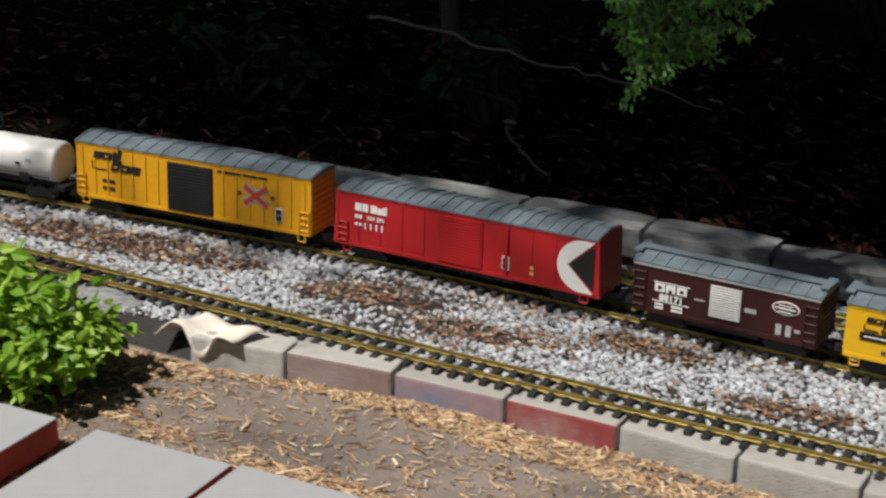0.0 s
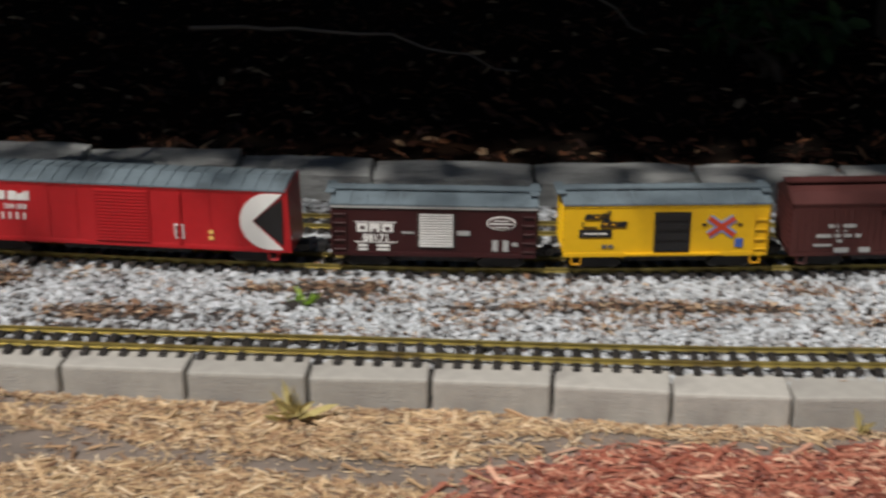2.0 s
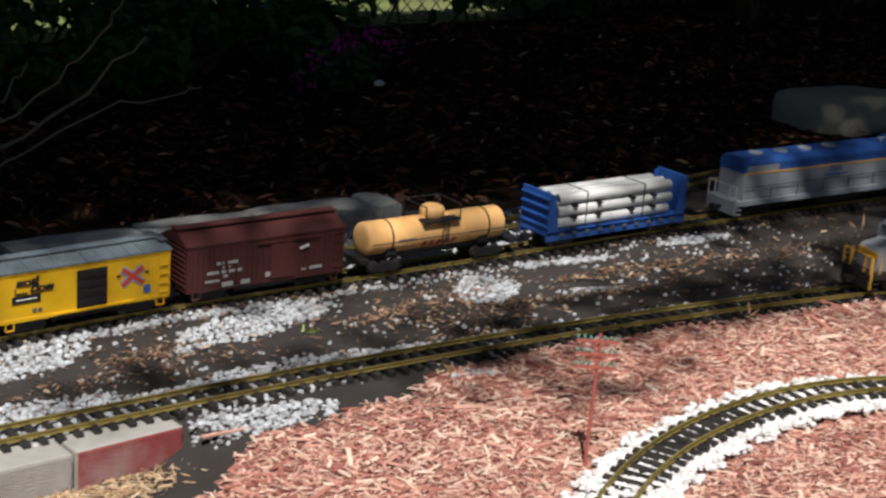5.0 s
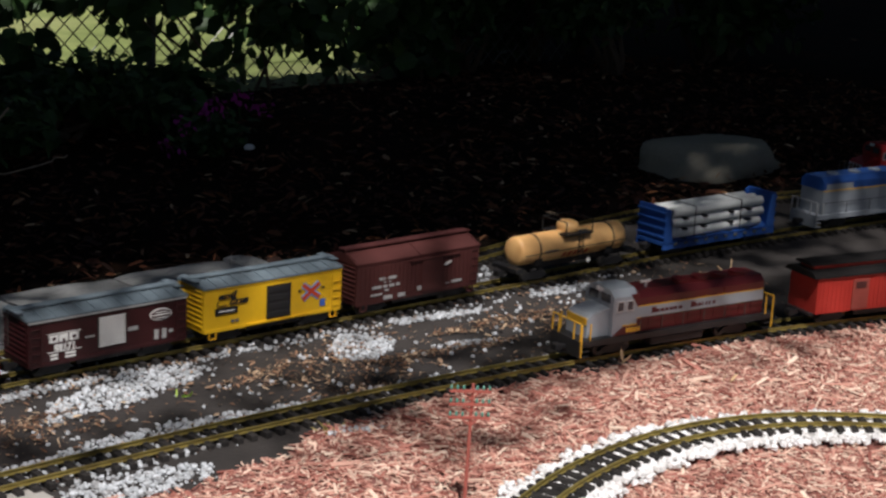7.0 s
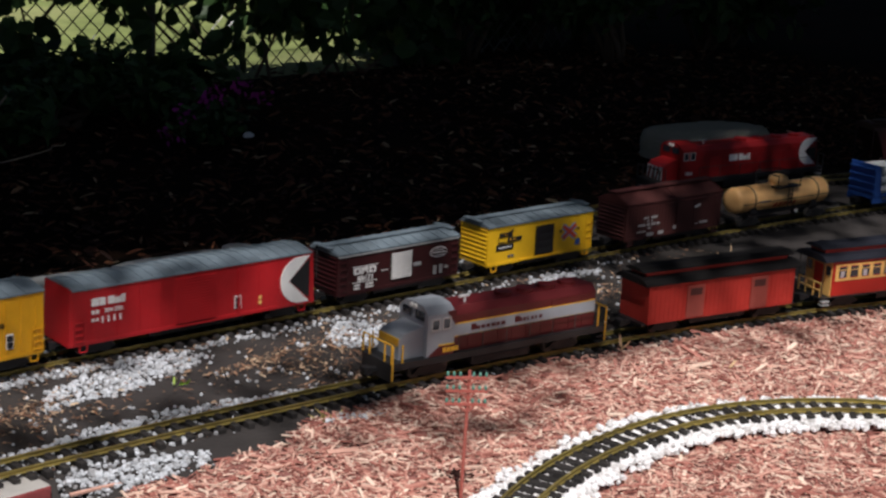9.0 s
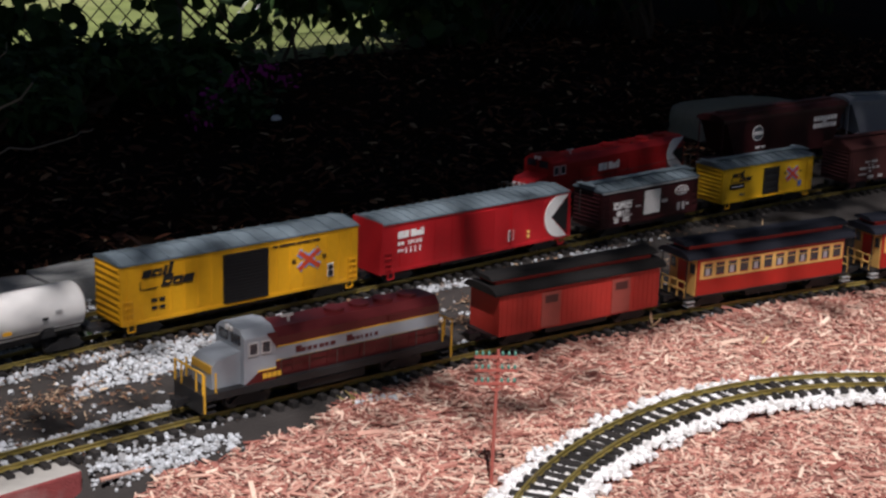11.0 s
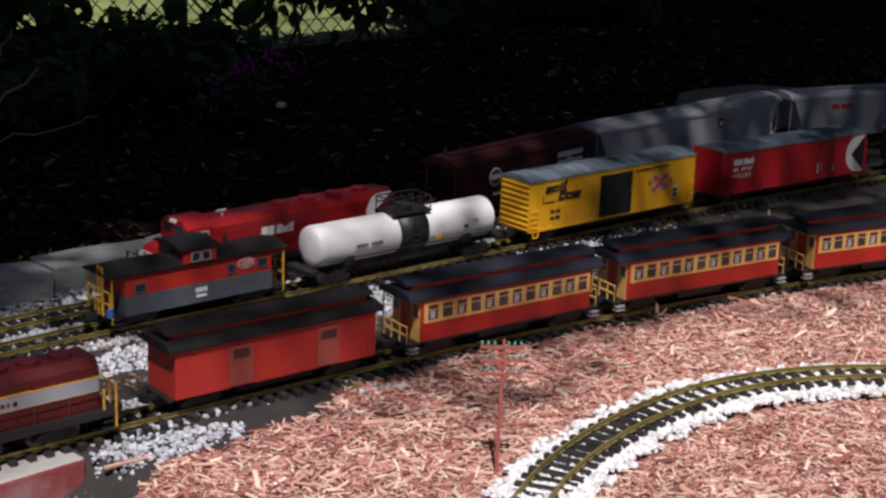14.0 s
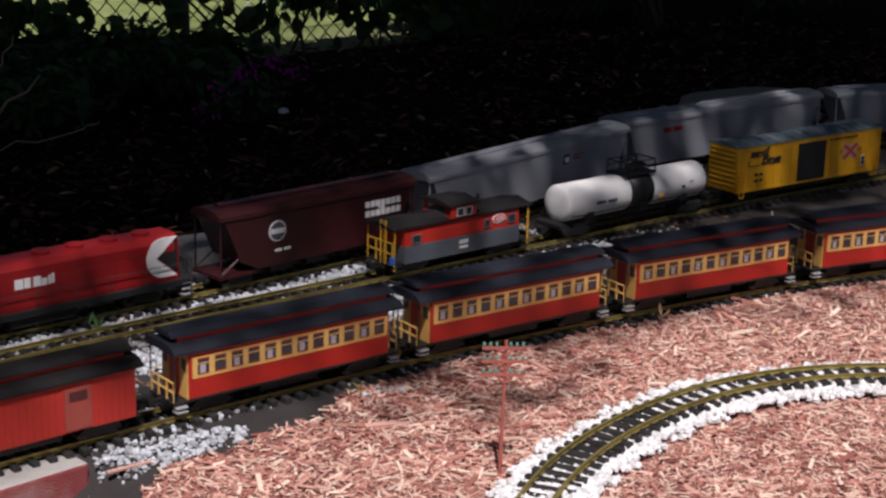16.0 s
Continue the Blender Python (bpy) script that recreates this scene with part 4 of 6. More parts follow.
def end_railing(car, x, W, z0, z1, material):
    pr = []
    for y in (-W / 2 + 0.004, -0.014, 0.014, W / 2 - 0.004):
        pr.append(((x, y, z0), (x, y, z1)))
    pr += [((x, -W / 2 + 0.004, z1), (x, W / 2 - 0.004, z1)), ((x, -W / 2 + 0.004, (z0 + z1) / 2), (x, W / 2 - 0.004, (z0 + z1) / 2))]
    return part("end_railing", rods(0.0017, *pr), material, car)


def caboose(name):
    L, W, z0, z1 = 0.41, 0.096, 0.030, 0.108
    car = empty(name)
    tagged(car, "red and grey caboose with cupola and yellow end rails", "caboose", "goods train")
    part("body", boxes((-L / 2 + 0.035, L / 2 - 0.035, -W / 2, W / 2, z0 + 0.036, z1), bevel=0.001), ORANGE_RED, car)
    part("lower_body", boxes((-L / 2 + 0.034, L / 2 - 0.034, -W / 2 - 0.001, W / 2 + 0.001, z0 - 0.004, z0 + 0.036), bevel=0.001), CAB_GREY, car, "dark grey lower body")
    part("platform", boxes((-L / 2, L / 2, -W / 2, W / 2, z0 - 0.004, z0)), BLACK, car)
    part("roof", prism([(-W / 2 - 0.005, z1), (-W / 2 - 0.005, z1 + 0.003), (0, z1 + 0.014), (W / 2 + 0.005, z1 + 0.003), (W / 2 + 0.005, z1)], -L / 2 - 0.004, L / 2 + 0.004), ROOF_BLACK, car, "black pitched roof")
    cu = boxes((-0.040, 0.035, -W / 2 - 0.002, W / 2 + 0.002, z1 - 0.004, z1 + 0.032), bevel=0.001)
    cup = part("cupola", cu, ORANGE_RED, car, "red cupola")
    part("cupola_roof", prism([(-W / 2 - 0.007, z1 + 0.032), (-W / 2 - 0.006, z1 + 0.035), (0, z1 + 0.044), (W / 2 + 0.006, z1 + 0.035), (W / 2 + 0.007, z1 + 0.032)], -0.048, 0.043), ROOF_BLACK, cup)
    for x in (-0.012, 0.012):
        window_unit(car, x - 0.011, x + 0.010, z1 + 0.006, z1 + 0.026, W, SILVER, GLASS, off=0.0022)
    part("cupola_front", boxes((-0.0415, -0.0395, -0.03, 0.03, z1 + 0.006, z1 + 0.026)), GLASS, cup)
    for x0, x1, za in ((-0.150, -0.125, z0 + 0.040), (0.062, 0.080, z0 + 0.044), (0.134, 0.158, z0 + 0.046)):
        window_unit(car, x0, x1, za, za + 0.020, W, CAB_GREY, GLASS, off=0.0006)
    part("oval_emblem", side_plate(circle_pts(0.107, z1 - 0.018, 0.020, 0.012), -W / 2 - 0.0016, -W / 2), WHITE, car, "white oval emblem")
    part("oval_field", side_plate(circle_pts(0.107, z1 - 0.018, 0.018, 0.010), -W / 2 - 0.0024, -W / 2), ORANGE_RED, car)
    for r, w in ((0.004, 0.02), (-0.0015, 0.03), (-0.007, 0.02)):
        bars(car, W, 0.107 - w / 2, z1 - 0.018 + r, w, 0.0016, WHITE, up=0.0018)
    bars(car, W + 0.002, -0.013, z0 + 0.019, 0.0075, 0.009, WHITE, 3, 0.0018)
    bars(car, W + 0.002, -0.012, z0 + 0.008, 0.024, 0.006, WHITE)
    for s in (-1, 1):
        end_railing(car, s * (L / 2 - 0.003), W, z0, z0 + 0.048, GOLD_RAIL)
        for y in (-W / 2, W / 2):
            part("corner_grab", rods(0.0017, ((s * (L / 2 - 0.006), y, z0 - 0.014), (s * (L / 2 - 0.006), y, z1 + 0.004))), GOLD_RAIL, car)
        part("step", boxes((s * (L / 2 - 0.016) - 0.012, s * (L / 2 - 0.016) + 0.012, -W / 2 - 0.004, -W / 2 + 0.014, z0 - 0.018, z0 - 0.014), (s * (L / 2 - 0.016) - 0.012, s * (L / 2 - 0.016) + 0.012, -W / 2 - 0.002, -W / 2 + 0.012, z0 - 0.008, z0 - 0.005)), BLACK, car)
        bogie(car, s * (L / 2 - 0.075))
    lad = ladder(car, -L / 2 - 0.002, -0.020, z0, z1 + 0.020, GOLD_RAIL, 0.014, 0.0)
    for y in (-0.028, -0.010):
        part("end_ladder", rods(0.0016, ((-L / 2 - 0.003, y, z0), (-L / 2 - 0.003, y, z1 + 0.020))), GOLD_RAIL, car)
    part("marker_lamp", boxes((-L / 2 - 0.004, -L / 2 + 0.008, -W / 2 - 0.002, -W / 2 + 0.008, z0 + 0.000, z0 + 0.018), bevel=0.002), SIGN_BLUE, car, "pale blue box on the end platform")
    part("stove_pipe", rods(0.004, ((0.10, 0.02, z1 + 0.006), (0.10, 0.02, z1 + 0.028)), seg=10), BLACK, car)
    couplers(car, L)
    return car


def coach(name, label):
    L, W, z0, z1 = 0.474, 0.096, 0.030, 0.118
    car = empty(name)
    tagged(car, label, "passenger coach", "passenger train")
    B0, B1 = -L / 2 + 0.028, L / 2 - 0.028
    part("body", boxes((B0, B1, -W / 2, W / 2, z0, z1), bevel=0.001), COACH_RED, car)
    part("window_band", boxes((B0 + 0.006, B1 - 0.004, -W / 2 - 0.0012, -W / 2 + 0.0004, z1 - 0.049, z1 - 0.010)), CREAM, car, "cream window band")
    part("window_band", boxes((B0 + 0.006, B1 - 0.004, W / 2 - 0.0004, W / 2 + 0.0012, z1 - 0.049, z1 - 0.010)), CREAM, car, "cream window band")
    n = 12
    step = (B1 - B0 - 0.016) / n
    for k in range(n):
        x = B0 + 0.010 + (k + 0.5) * step
        w = part("window", boxes((x - step * 0.34, x + step * 0.34, -W / 2 - 0.0022, -W / 2, z1 - 0.043, z1 - 0.0415)), COACH_RED, car)
        part("window_head", boxes((x - step * 0.34, x + step * 0.34, -W / 2 - 0.0022, -W / 2, z1 - 0.0155, z1 - 0.014)), COACH_RED, w)
        part("pane", boxes((x - step * 0.33, x + step * 0.33, -W / 2 - 0.0018, -W / 2, z1 - 0.0415, z1 - 0.0155)), GLASS, w, "dark window pane")
        part("sash", boxes((x - step * 0.33, x + step * 0.33, -W / 2 - 0.0024, -W / 2, z1 - 0.024, z1 - 0.0225)), CREAM, w)
        if k % 2 == 0:
            part("curtain", boxes((x - step * 0.2, x + step * 0.12, -W / 2 - 0.0021, -W / 2, z1 - 0.041, z1 - 0.026)), CURTAIN, w, "pale curtain")
    part("lower_trim", boxes((B0, B1, -W / 2 - 0.0015, W / 2 + 0.0015, z0, z0 + 0.004)), BLACK, car)
    half = [(-W / 2 - 0.006, z1 - 0.002), (-W / 2 - 0.005, z1 + 0.002), (-W / 2 + 0.006, z1 + 0.010), (-W / 4, z1 + 0.014)]
    part("lower_roof", prism(half + [(-y, z) for y, z in half[::-1]], -L / 2 - 0.002, L / 2 + 0.002), ROOF_DARK, car, "dark blue-grey lower roof")
    part("clerestory", boxes((-L / 2 + 0.018, L / 2 - 0.018, -0.026, 0.026, z1 + 0.012, z1 + 0.024)), COACH_RED, car, "red clerestory wall")
    part("upper_roof", prism([(-0.031, z1 + 0.023), (-0.030, z1 + 0.026), (-0.016, z1 + 0.032), (0.016, z1 + 0.032), (0.030, z1 + 0.026), (0.031, z1 + 0.023)], -L / 2 + 0.004, L / 2 - 0.004), ROOF_DARK, car, "dark blue-grey upper roof")
    for s in (-1, 1):
        xe = s * (L / 2 - 0.028)
        e = boxes((min(xe, xe + s * 0.0018), max(xe, xe + s * 0.0018), -W / 2 + 0.004, W / 2 - 0.004, z0 + 0.002, z1 - 0.004))
        part("end_panel", e, CREAM, car, "cream end wall with door")
        part("door", boxes((min(xe, xe + s * 0.003), max(xe, xe + s * 0.003), -0.016, 0.016, z0 + 0.004, z1 - 0.016)), COACH_RED, car)
        for y in (-0.033, 0.033):
            part("end_window", boxes((min(xe, xe + s * 0.0030), max(xe, xe + s * 0.0030), y - 0.008, y + 0.008, z1 - 0.038, z1 - 0.016)), GLASS, car)
        part("platform", boxes((min(xe, s * L / 2), max(xe, s * L / 2), -W / 2 + 0.004, W / 2 - 0.004, z0 - 0.004, z0)), BLACK, car)
        end_railing(car, s * (L / 2 - 0.003), W - 0.01, z0, z0 + 0.034, CREAM)
        for y in (-W / 2 + 0.006, W / 2 - 0.006):
            part("corner_post", rods(0.0014, ((s * (L / 2 - 0.003), y, z0), (s * (L / 2 - 0.003), y, z1))), BLACK, car)
        for z in (z0 - 0.018, z0 - 0.010):
            part("step", boxes((s * (L / 2 - 0.013) - 0.011, s * (L / 2 - 0.013) + 0.011, -W / 2 - 0.002, -W / 2 + 0.012, z, z + 0.0025)), SILVER, car)
        bogie(car, s * (L / 2 - 0.078))
    part("underframe", boxes((-L / 2 + 0.02, L / 2 - 0.02, -0.012, 0.012, z0 - 0.010, z0), (-0.06, 0.06, -0.034, 0.034, z0 - 0.018, z0)), BLACK, car)
    couplers(car, L)
    return car


def baggage_car(name):
    L, W, z0, z1 = 0.44, 0.098, 0.028, 0.116
    car = empty(name)
    tagged(car, "plain red baggage car with black clerestory roof", "baggage car", "passenger train")
    part("body", boxes((-L / 2 + 0.012, L / 2 - 0.012, -W / 2, W / 2, z0, z1), bevel=0.001), BAGGAGE_RED, car)
    for k in range(33):
        x = -L / 2 + 0.018 + k * (L - 0.036) / 32
        part("side_batten", boxes((x - 0.0005, x + 0.0005, -W / 2 - 0.0009, -W / 2, z0 + 0.004, z1 - 0.004)), BAGGAGE_RED, car)
    for x in (-0.105, 0.078):
        d = part("door", boxes((x, x + 0.048, -W / 2 - 0.0026, -W / 2, z0 + 0.004, z1 - 0.012)), BROWN, car, "faded brown sliding door")
        d.data.materials[0] = BAGDOOR
        part("door_window", boxes((x + 0.008, x + 0.040, -W / 2 - 0.0034, -W / 2, z1 - 0.034, z1 - 0.018)), BROWN, d)
    half = [(-W / 2 - 0.006, z1 - 0.002), (-W / 2 - 0.005, z1 + 0.002), (-W / 2 + 0.006, z1 + 0.010), (-W / 4, z1 + 0.013)]
    part("lower_roof", prism(half + [(-y, z) for y, z in half[::-1]], -L / 2 - 0.002, L / 2 + 0.002), ROOF_BLACK, car, "black lower roof")
    part("clerestory", boxes((-L / 2 + 0.018, L / 2 - 0.018, -0.025, 0.025, z1 + 0.011, z1 + 0.023)), COACH_RED, car)
    part("upper_roof", prism([(-0.031, z1 + 0.022), (-0.030, z1 + 0.025), (-0.016, z1 + 0.031), (0.016, z1 + 0.031), (0.030, z1 + 0.025), (0.031, z1 + 0.022)], -L / 2 + 0.004, L / 2 - 0.004), ROOF_BLACK, car, "black upper roof")
    part("underframe", boxes((-L / 2 + 0.02, L / 2 - 0.02, -0.012, 0.012, z0 - 0.010, z0), (-0.08, 0.08, -0.034, 0.034, z0 - 0.016, z0)), BLACK, car)
    for s in (-1, 1):
        bogie(car, s * (L / 2 - 0.072))
        part("end_platform", boxes((min(s * (L / 2 - 0.012), s * L / 2), max(s * (L / 2 - 0.012), s * L / 2), -W / 2 + 0.006, W / 2 - 0.006, z0 - 0.004, z0 + 0.001)), BLACK, car)
    couplers(car, L)
    return car


BAGDOOR = mat("faded_door_paint", (0.30, 0.06, 0.045), 0.6, var=0.15, scale=70)


def hopper(name, label, trim, L, roof):
    W, z0, z1 = 0.104, 0.036, 0.160
    car = empty(name)
    tagged(car, label, "covered hopper", "grain train")
    b = side_plate([(-L / 2 + 0.01, z1), (-L / 2 + 0.055, z0 + 0.022), (-L / 2 + 0.10, z0), (L / 2 - 0.10, z0), (L / 2 - 0.055, z0 + 0.022), (L / 2 - 0.01, z1)], -W / 2, W / 2)
    part("body", b, trim, car)
    part("roof", prism([(-W / 2 - 0.003, z1 - 0.006), (-W / 2 - 0.002, z1 + 0.003), (-W / 2 + 0.018, z1 + 0.012), (0, z1 + 0.016), (W / 2 - 0.018, z1 + 0.012), (W / 2 + 0.002, z1 + 0.003), (W / 2 + 0.003, z1 - 0.006)], -L / 2, L / 2), roof, car, "rounded roof")
    part("hatch", boxes((-L / 2 + 0.03, L / 2 - 0.03, -0.012, 0.012, z1 + 0.014, z1 + 0.020), bevel=0.002), roof, car)
    for s in (-1, 1):
        part("end_frame", rods(0.0022, *[((s * (L / 2 - 0.006), y, 0.030), (s * (L / 2 - 0.006), y, z1)) for y in (-W / 2 + 0.006, W / 2 - 0.006)], *[((s * (L / 2 - 0.006), y, 0.034), (s * (L / 2 - 0.055), y, z0 + 0.03)) for y in (-W / 2 + 0.006, W / 2 - 0.006)]), roof, car)
        part("end_sill", boxes((min(s * L / 2, s * (L / 2 - 0.10)), max(s * L / 2, s * (L / 2 - 0.10)), -W / 2 + 0.004, W / 2 - 0.004, 0.026, 0.034)), trim, car)
        bogie(car, s * (L / 2 - 0.062))
    part("outlet", boxes(*[(x - 0.03, x + 0.03, -0.03, 0.03, 0.014, z0) for x in (-0.10, 0.0, 0.10)]), BLACK, car)
    couplers(car, L)
    return car, L, W, z0, z1


def diesel(name, L, W, hood, deck, cab, label, rail_mat, cab_side=-1, nose="low", z_deck=0.046, hood_top=0.138, cab_top=0.150, hood_w=0.074):
    """Hood locomotive: deck, long hood with grilles and fans, cab, nose, railings, bogies and tank."""
    car = empty(name)
    tagged(car, label, "diesel locomotive", "locomotives")
    s = cab_side
    xc0, xc1 = s * (L / 2 - 0.085), s * (L / 2 - 0.150)
    x_n = s * (L / 2 - 0.028)
    mn, mx = min, max
    part("deck", boxes((-L / 2 + 0.006, L / 2 - 0.006, -W / 2, W / 2, z_deck - 0.014, z_deck), bevel=0.001), deck, car)
    hx0, hx1 = xc1, -s * (L / 2 - 0.028)
    h = bmesh.new()
    prof = [(-hood_w / 2, z_deck), (-hood_w / 2, hood_top - 0.014), (-hood_w / 2 + 0.014, hood_top), (hood_w / 2 - 0.014, hood_top), (hood_w / 2, hood_top - 0.014), (hood_w / 2, z_deck)]
    prism(prof, mn(hx0, hx1), mx(hx0, hx1), h)
    part("hood", h, hood, car)
    for k in range(10):
        x = hx0 + (hx1 - hx0) * (k + 0.5) / 10
        part("hood_door", boxes((x - abs(hx1 - hx0) / 22, x + abs(hx1 - hx0) / 22, -hood_w / 2 - 0.0010, -hood_w / 2, z_deck + 0.004, hood_top - 0.036)), hood, car)
    for k in range(4):
        x = hx0 + (hx1 - hx0) * (0.42 + k * 0.15)
        f = bmesh.new()
        rod(f, (x, 0, hood_top - 0.002), (x, 0, hood_top + 0.006), 0.019, 20)
        part("roof_fan", f, hood, car)
    part("radiator_grille", boxes((mn(hx1 - s * -0.01, hx1 + s * 0.12), mx(hx1 - s * -0.01, hx1 + s * 0.12), -hood_w / 2 - 0.0016, -hood_w / 2, hood_top - 0.034, hood_top - 0.016)), hood, car)
    cw = W - 0.008
    c = prism([(-cw / 2, z_deck), (-cw / 2, cab_top - 0.016), (-cw / 2 + 0.016, cab_top - 0.002), (0, cab_top + 0.003), (cw / 2 - 0.016, cab_top - 0.002), (cw / 2, cab_top - 0.016), (cw / 2, z_deck)], mn(xc0, xc1), mx(xc0, xc1))
    cabp = part("cab", c, cab, car)
    for k in range(2):
        x = xc0 + (xc1 - xc0) * (0.28 + 0.40 * k)
        window_unit(car, x - 0.010, x + 0.010, cab_top - 0.048, cab_top - 0.024, cw, SILVER, GLASS, off=0.0004)
    part("windscreen", boxes((mn(xc0, xc0 + s * 0.0015), mx(xc0, xc0 + s * 0.0015), -0.036, -0.006, cab_top - 0.030, cab_top - 0.012), (mn(xc0, xc0 + s * 0.0015), mx(xc0, xc0 + s * 0.0015), 0.006, 0.036, cab_top - 0.030, cab_top - 0.012)), GLASS, cabp)
    part("headlight", rods(0.005, ((xc0, -0.006, cab_top - 0.006), (xc0 + s * 0.004, -0.006, cab_top - 0.006)), ((xc0, 0.006, cab_top - 0.006), (xc0 + s * 0.004, 0.006, cab_top - 0.006)), seg=12), WHITE, cabp, "twin headlights")
    n = side_plate([(xc0, z_deck), (xc0, z_deck + 0.060), (x_n - s * 0.010, z_deck + 0.050), (x_n, z_deck + 0.040), (x_n, z_deck)], -hood_w / 2 + 0.006, hood_w / 2 - 0.006)
    part("nose", n, cab, car)
    for q in (-1, 1):
        part("pilot", boxes((mn(q * (L / 2 - 0.008), q * L / 2), mx(q * (L / 2 - 0.008), q * L / 2), -W / 2 + 0.003, W / 2 - 0.003, 0.010, z_deck)), deck, car)
        pr = []
        for y in (-W / 2 + 0.003, -W / 4, W / 4, W / 2 - 0.003):
            pr.append(((q * (L / 2 - 0.002), y, z_deck), (q * (L / 2 - 0.002), y, z_deck + 0.038)))
        pr.append(((q * (L / 2 - 0.002), -W / 2 + 0.003, z_deck + 0.038), (q * (L / 2 - 0.002), W / 2 - 0.003, z_deck + 0.038)))
        for y in (-W / 2 + 0.001, W / 2 - 0.001):
            pr.append(((q * (L / 2 - 0.004), y, 0.012), (q * (L / 2 - 0.004), y, z_deck + 0.036)))
            pr.append(((q * (L / 2 - 0.026), y, z_deck), (q * (L / 2 - 0.026), y, z_deck + 0.036)))
        part("end_railing", rods(0.0018, *pr), rail_mat, car, "bright end handrails")
        for z in (0.010, 0.022, 0.034):
            for y0, y1 in ((-W / 2, -W / 2 + 0.016), (W / 2 - 0.016, W / 2)):
                part("step", boxes((q * (L / 2 - 0.016) - 0.010, q * (L / 2 - 0.016) + 0.010, y0, y1, z, z + 0.0025)), SILVER if rail_mat is not GOLD_RAIL else BLACK, car)
        bogie(car, q * (L / 2 - 0.105), 0.016, 0.062)
    pr = []
    xs = np.linspace(hx0 - s * 0.01, hx1 + s * 0.0, 7)
    for x in xs:
        pr.append(((x, -W / 2 + 0.002, z_deck), (x, -W / 2 + 0.002, z_deck + 0.034)))
    pr.append(((float(xs[0]), -W / 2 + 0.002, z_deck + 0.034), (float(xs[-1]), -W / 2 + 0.002, z_deck + 0.034)))
    part("side_handrail", rods(0.0010, *pr, seg=5), STEEL, car)
    tk = boxes((-0.075, 0.075, -W / 2 + 0.008, W / 2 - 0.008, 0.010, z_deck - 0.014), bevel=0.006)
    part("fuel_tank", tk, BLACK, car)
    part("horn", rods(0.003, ((xc1 - s * 0.05, -0.01, hood_top), (xc1 - s * 0.05, -0.01, hood_top + 0.012)), ((xc1 - s * 0.06, -0.01, hood_top + 0.012), (xc1 - s * 0.035, -0.01, hood_top + 0.012))), SILVER, car)
    couplers(car, L)
    return car


ROWS = []


# ---- brick edging, block wall, pavers ----
def brick_edging():
    edging = empty("brick_edging")
    tagged(edging, "row of concrete edging bricks beside the front track", "edging", kind="structure")
    base = {}
    for nm, m in (("grey", CONCRETE), ("red", CONC_RED), ("blue", CONC_BLUE), ("brown", CONC_BROWN)):
        bm = boxes((-0.097, 0.097, 0.0, 0.075, -0.075, 0.0), bevel=0.005)
        base[nm] = mesh_of("brick", bm, CONCRETE)
        if nm != "grey":
            base[nm].materials.append(m)
            for p in base[nm].polygons:
                if p.normal.y < -0.5:
                    p.material_index = 1
    line = [(-1.595, 2.268), (-1.404, 2.279), (-1.198, 2.286), (-0.988, 2.280), (-0.786, 2.263), (-0.587, 2.241), (-0.391, 2.217), (-0.204, 2.203), (-0.018, 2.198), (0.165, 2.178), (0.342, 2.155), (0.520, 2.145), (0.703, 2.145), (0.891, 2.153), (1.091, 2.163), (1.294, 2.183)]
    kind = {1: "brown", 2: "blue", 3: "red", 14: "red"}
    for k, (a, b) in enumerate(zip(line, line[1:])):
        ob = new("brick", base[kind.get(k, "grey")])
        ob.parent = edging
        L = math.hypot(b[0] - a[0], b[1] - a[1])
        ob.matrix_basis = Matrix.Translation(((a[0] + b[0]) / 2, (a[1] + b[1]) / 2, random.uniform(-0.003, 0.002))) @ Matrix.Rotation(math.atan2(b[1] - a[1], b[0] - a[0]) + random.uniform(-0.02, 0.02), 4, "Z") @ Matrix.Rotation(random.uniform(-0.015, 0.015), 4, "Y") @ Matrix.Diagonal((L / 0.2, 1, 1, 1))


brick_edging()


WALL_END, WALL_MID = 2.30, -0.017


def block_wall():
    wall = empty("block_wall")
    tagged(wall, "low wall of rough grey stone blocks behind the tracks", "low wall", kind="structure")
    rng = random.Random(5)
    meshes = []
    for k in range(5):
        bm = bmesh.new()
        bmesh.ops.create_cube(bm, size=1)
        bmesh.ops.subdivide_edges(bm, edges=bm.edges, cuts=5, use_grid_fill=True)
        for v in bm.verts:
            rim = sum(abs(c) > 0.49 for c in v.co)
            d = noise.noise_vector(v.co * 3.1 + Vector((k * 7, 0, 0)))
            v.co *= 1 - 0.012 * max(0, rim - 1)
            v.co += Vector((d.x * 0.012, d.y * 0.045, d.z * 0.04))
        meshes.append(mesh_of("block", bm, STONE))
    x = -2.2
    while x < WALL_END - 0.02:
        w = min(rng.uniform(0.26, 0.32), WALL_END - x)
        y = 3.03 + 0.10 * (1 - smooth(-1.4, 0.2, x)) + 0.02 * smooth(1.0, 2.4, x)
        ob = new("block", rng.choice(meshes))
        ob.parent = wall
        ob.matrix_basis = Matrix.Translation((x + w / 2, y, WALL_MID + 0.012 * (1 - smooth(-0.9, -0.3, x)) + 0.006 * smooth(0.9, 1.4, x) + rng.uniform(-0.003, 0.003))) @ Matrix.Rotation(rng.uniform(-0.03, 0.03), 4, "Z") @ Matrix.Diagonal((w - 0.005, 0.115, 0.125, 1))
        x += w


block_wall()


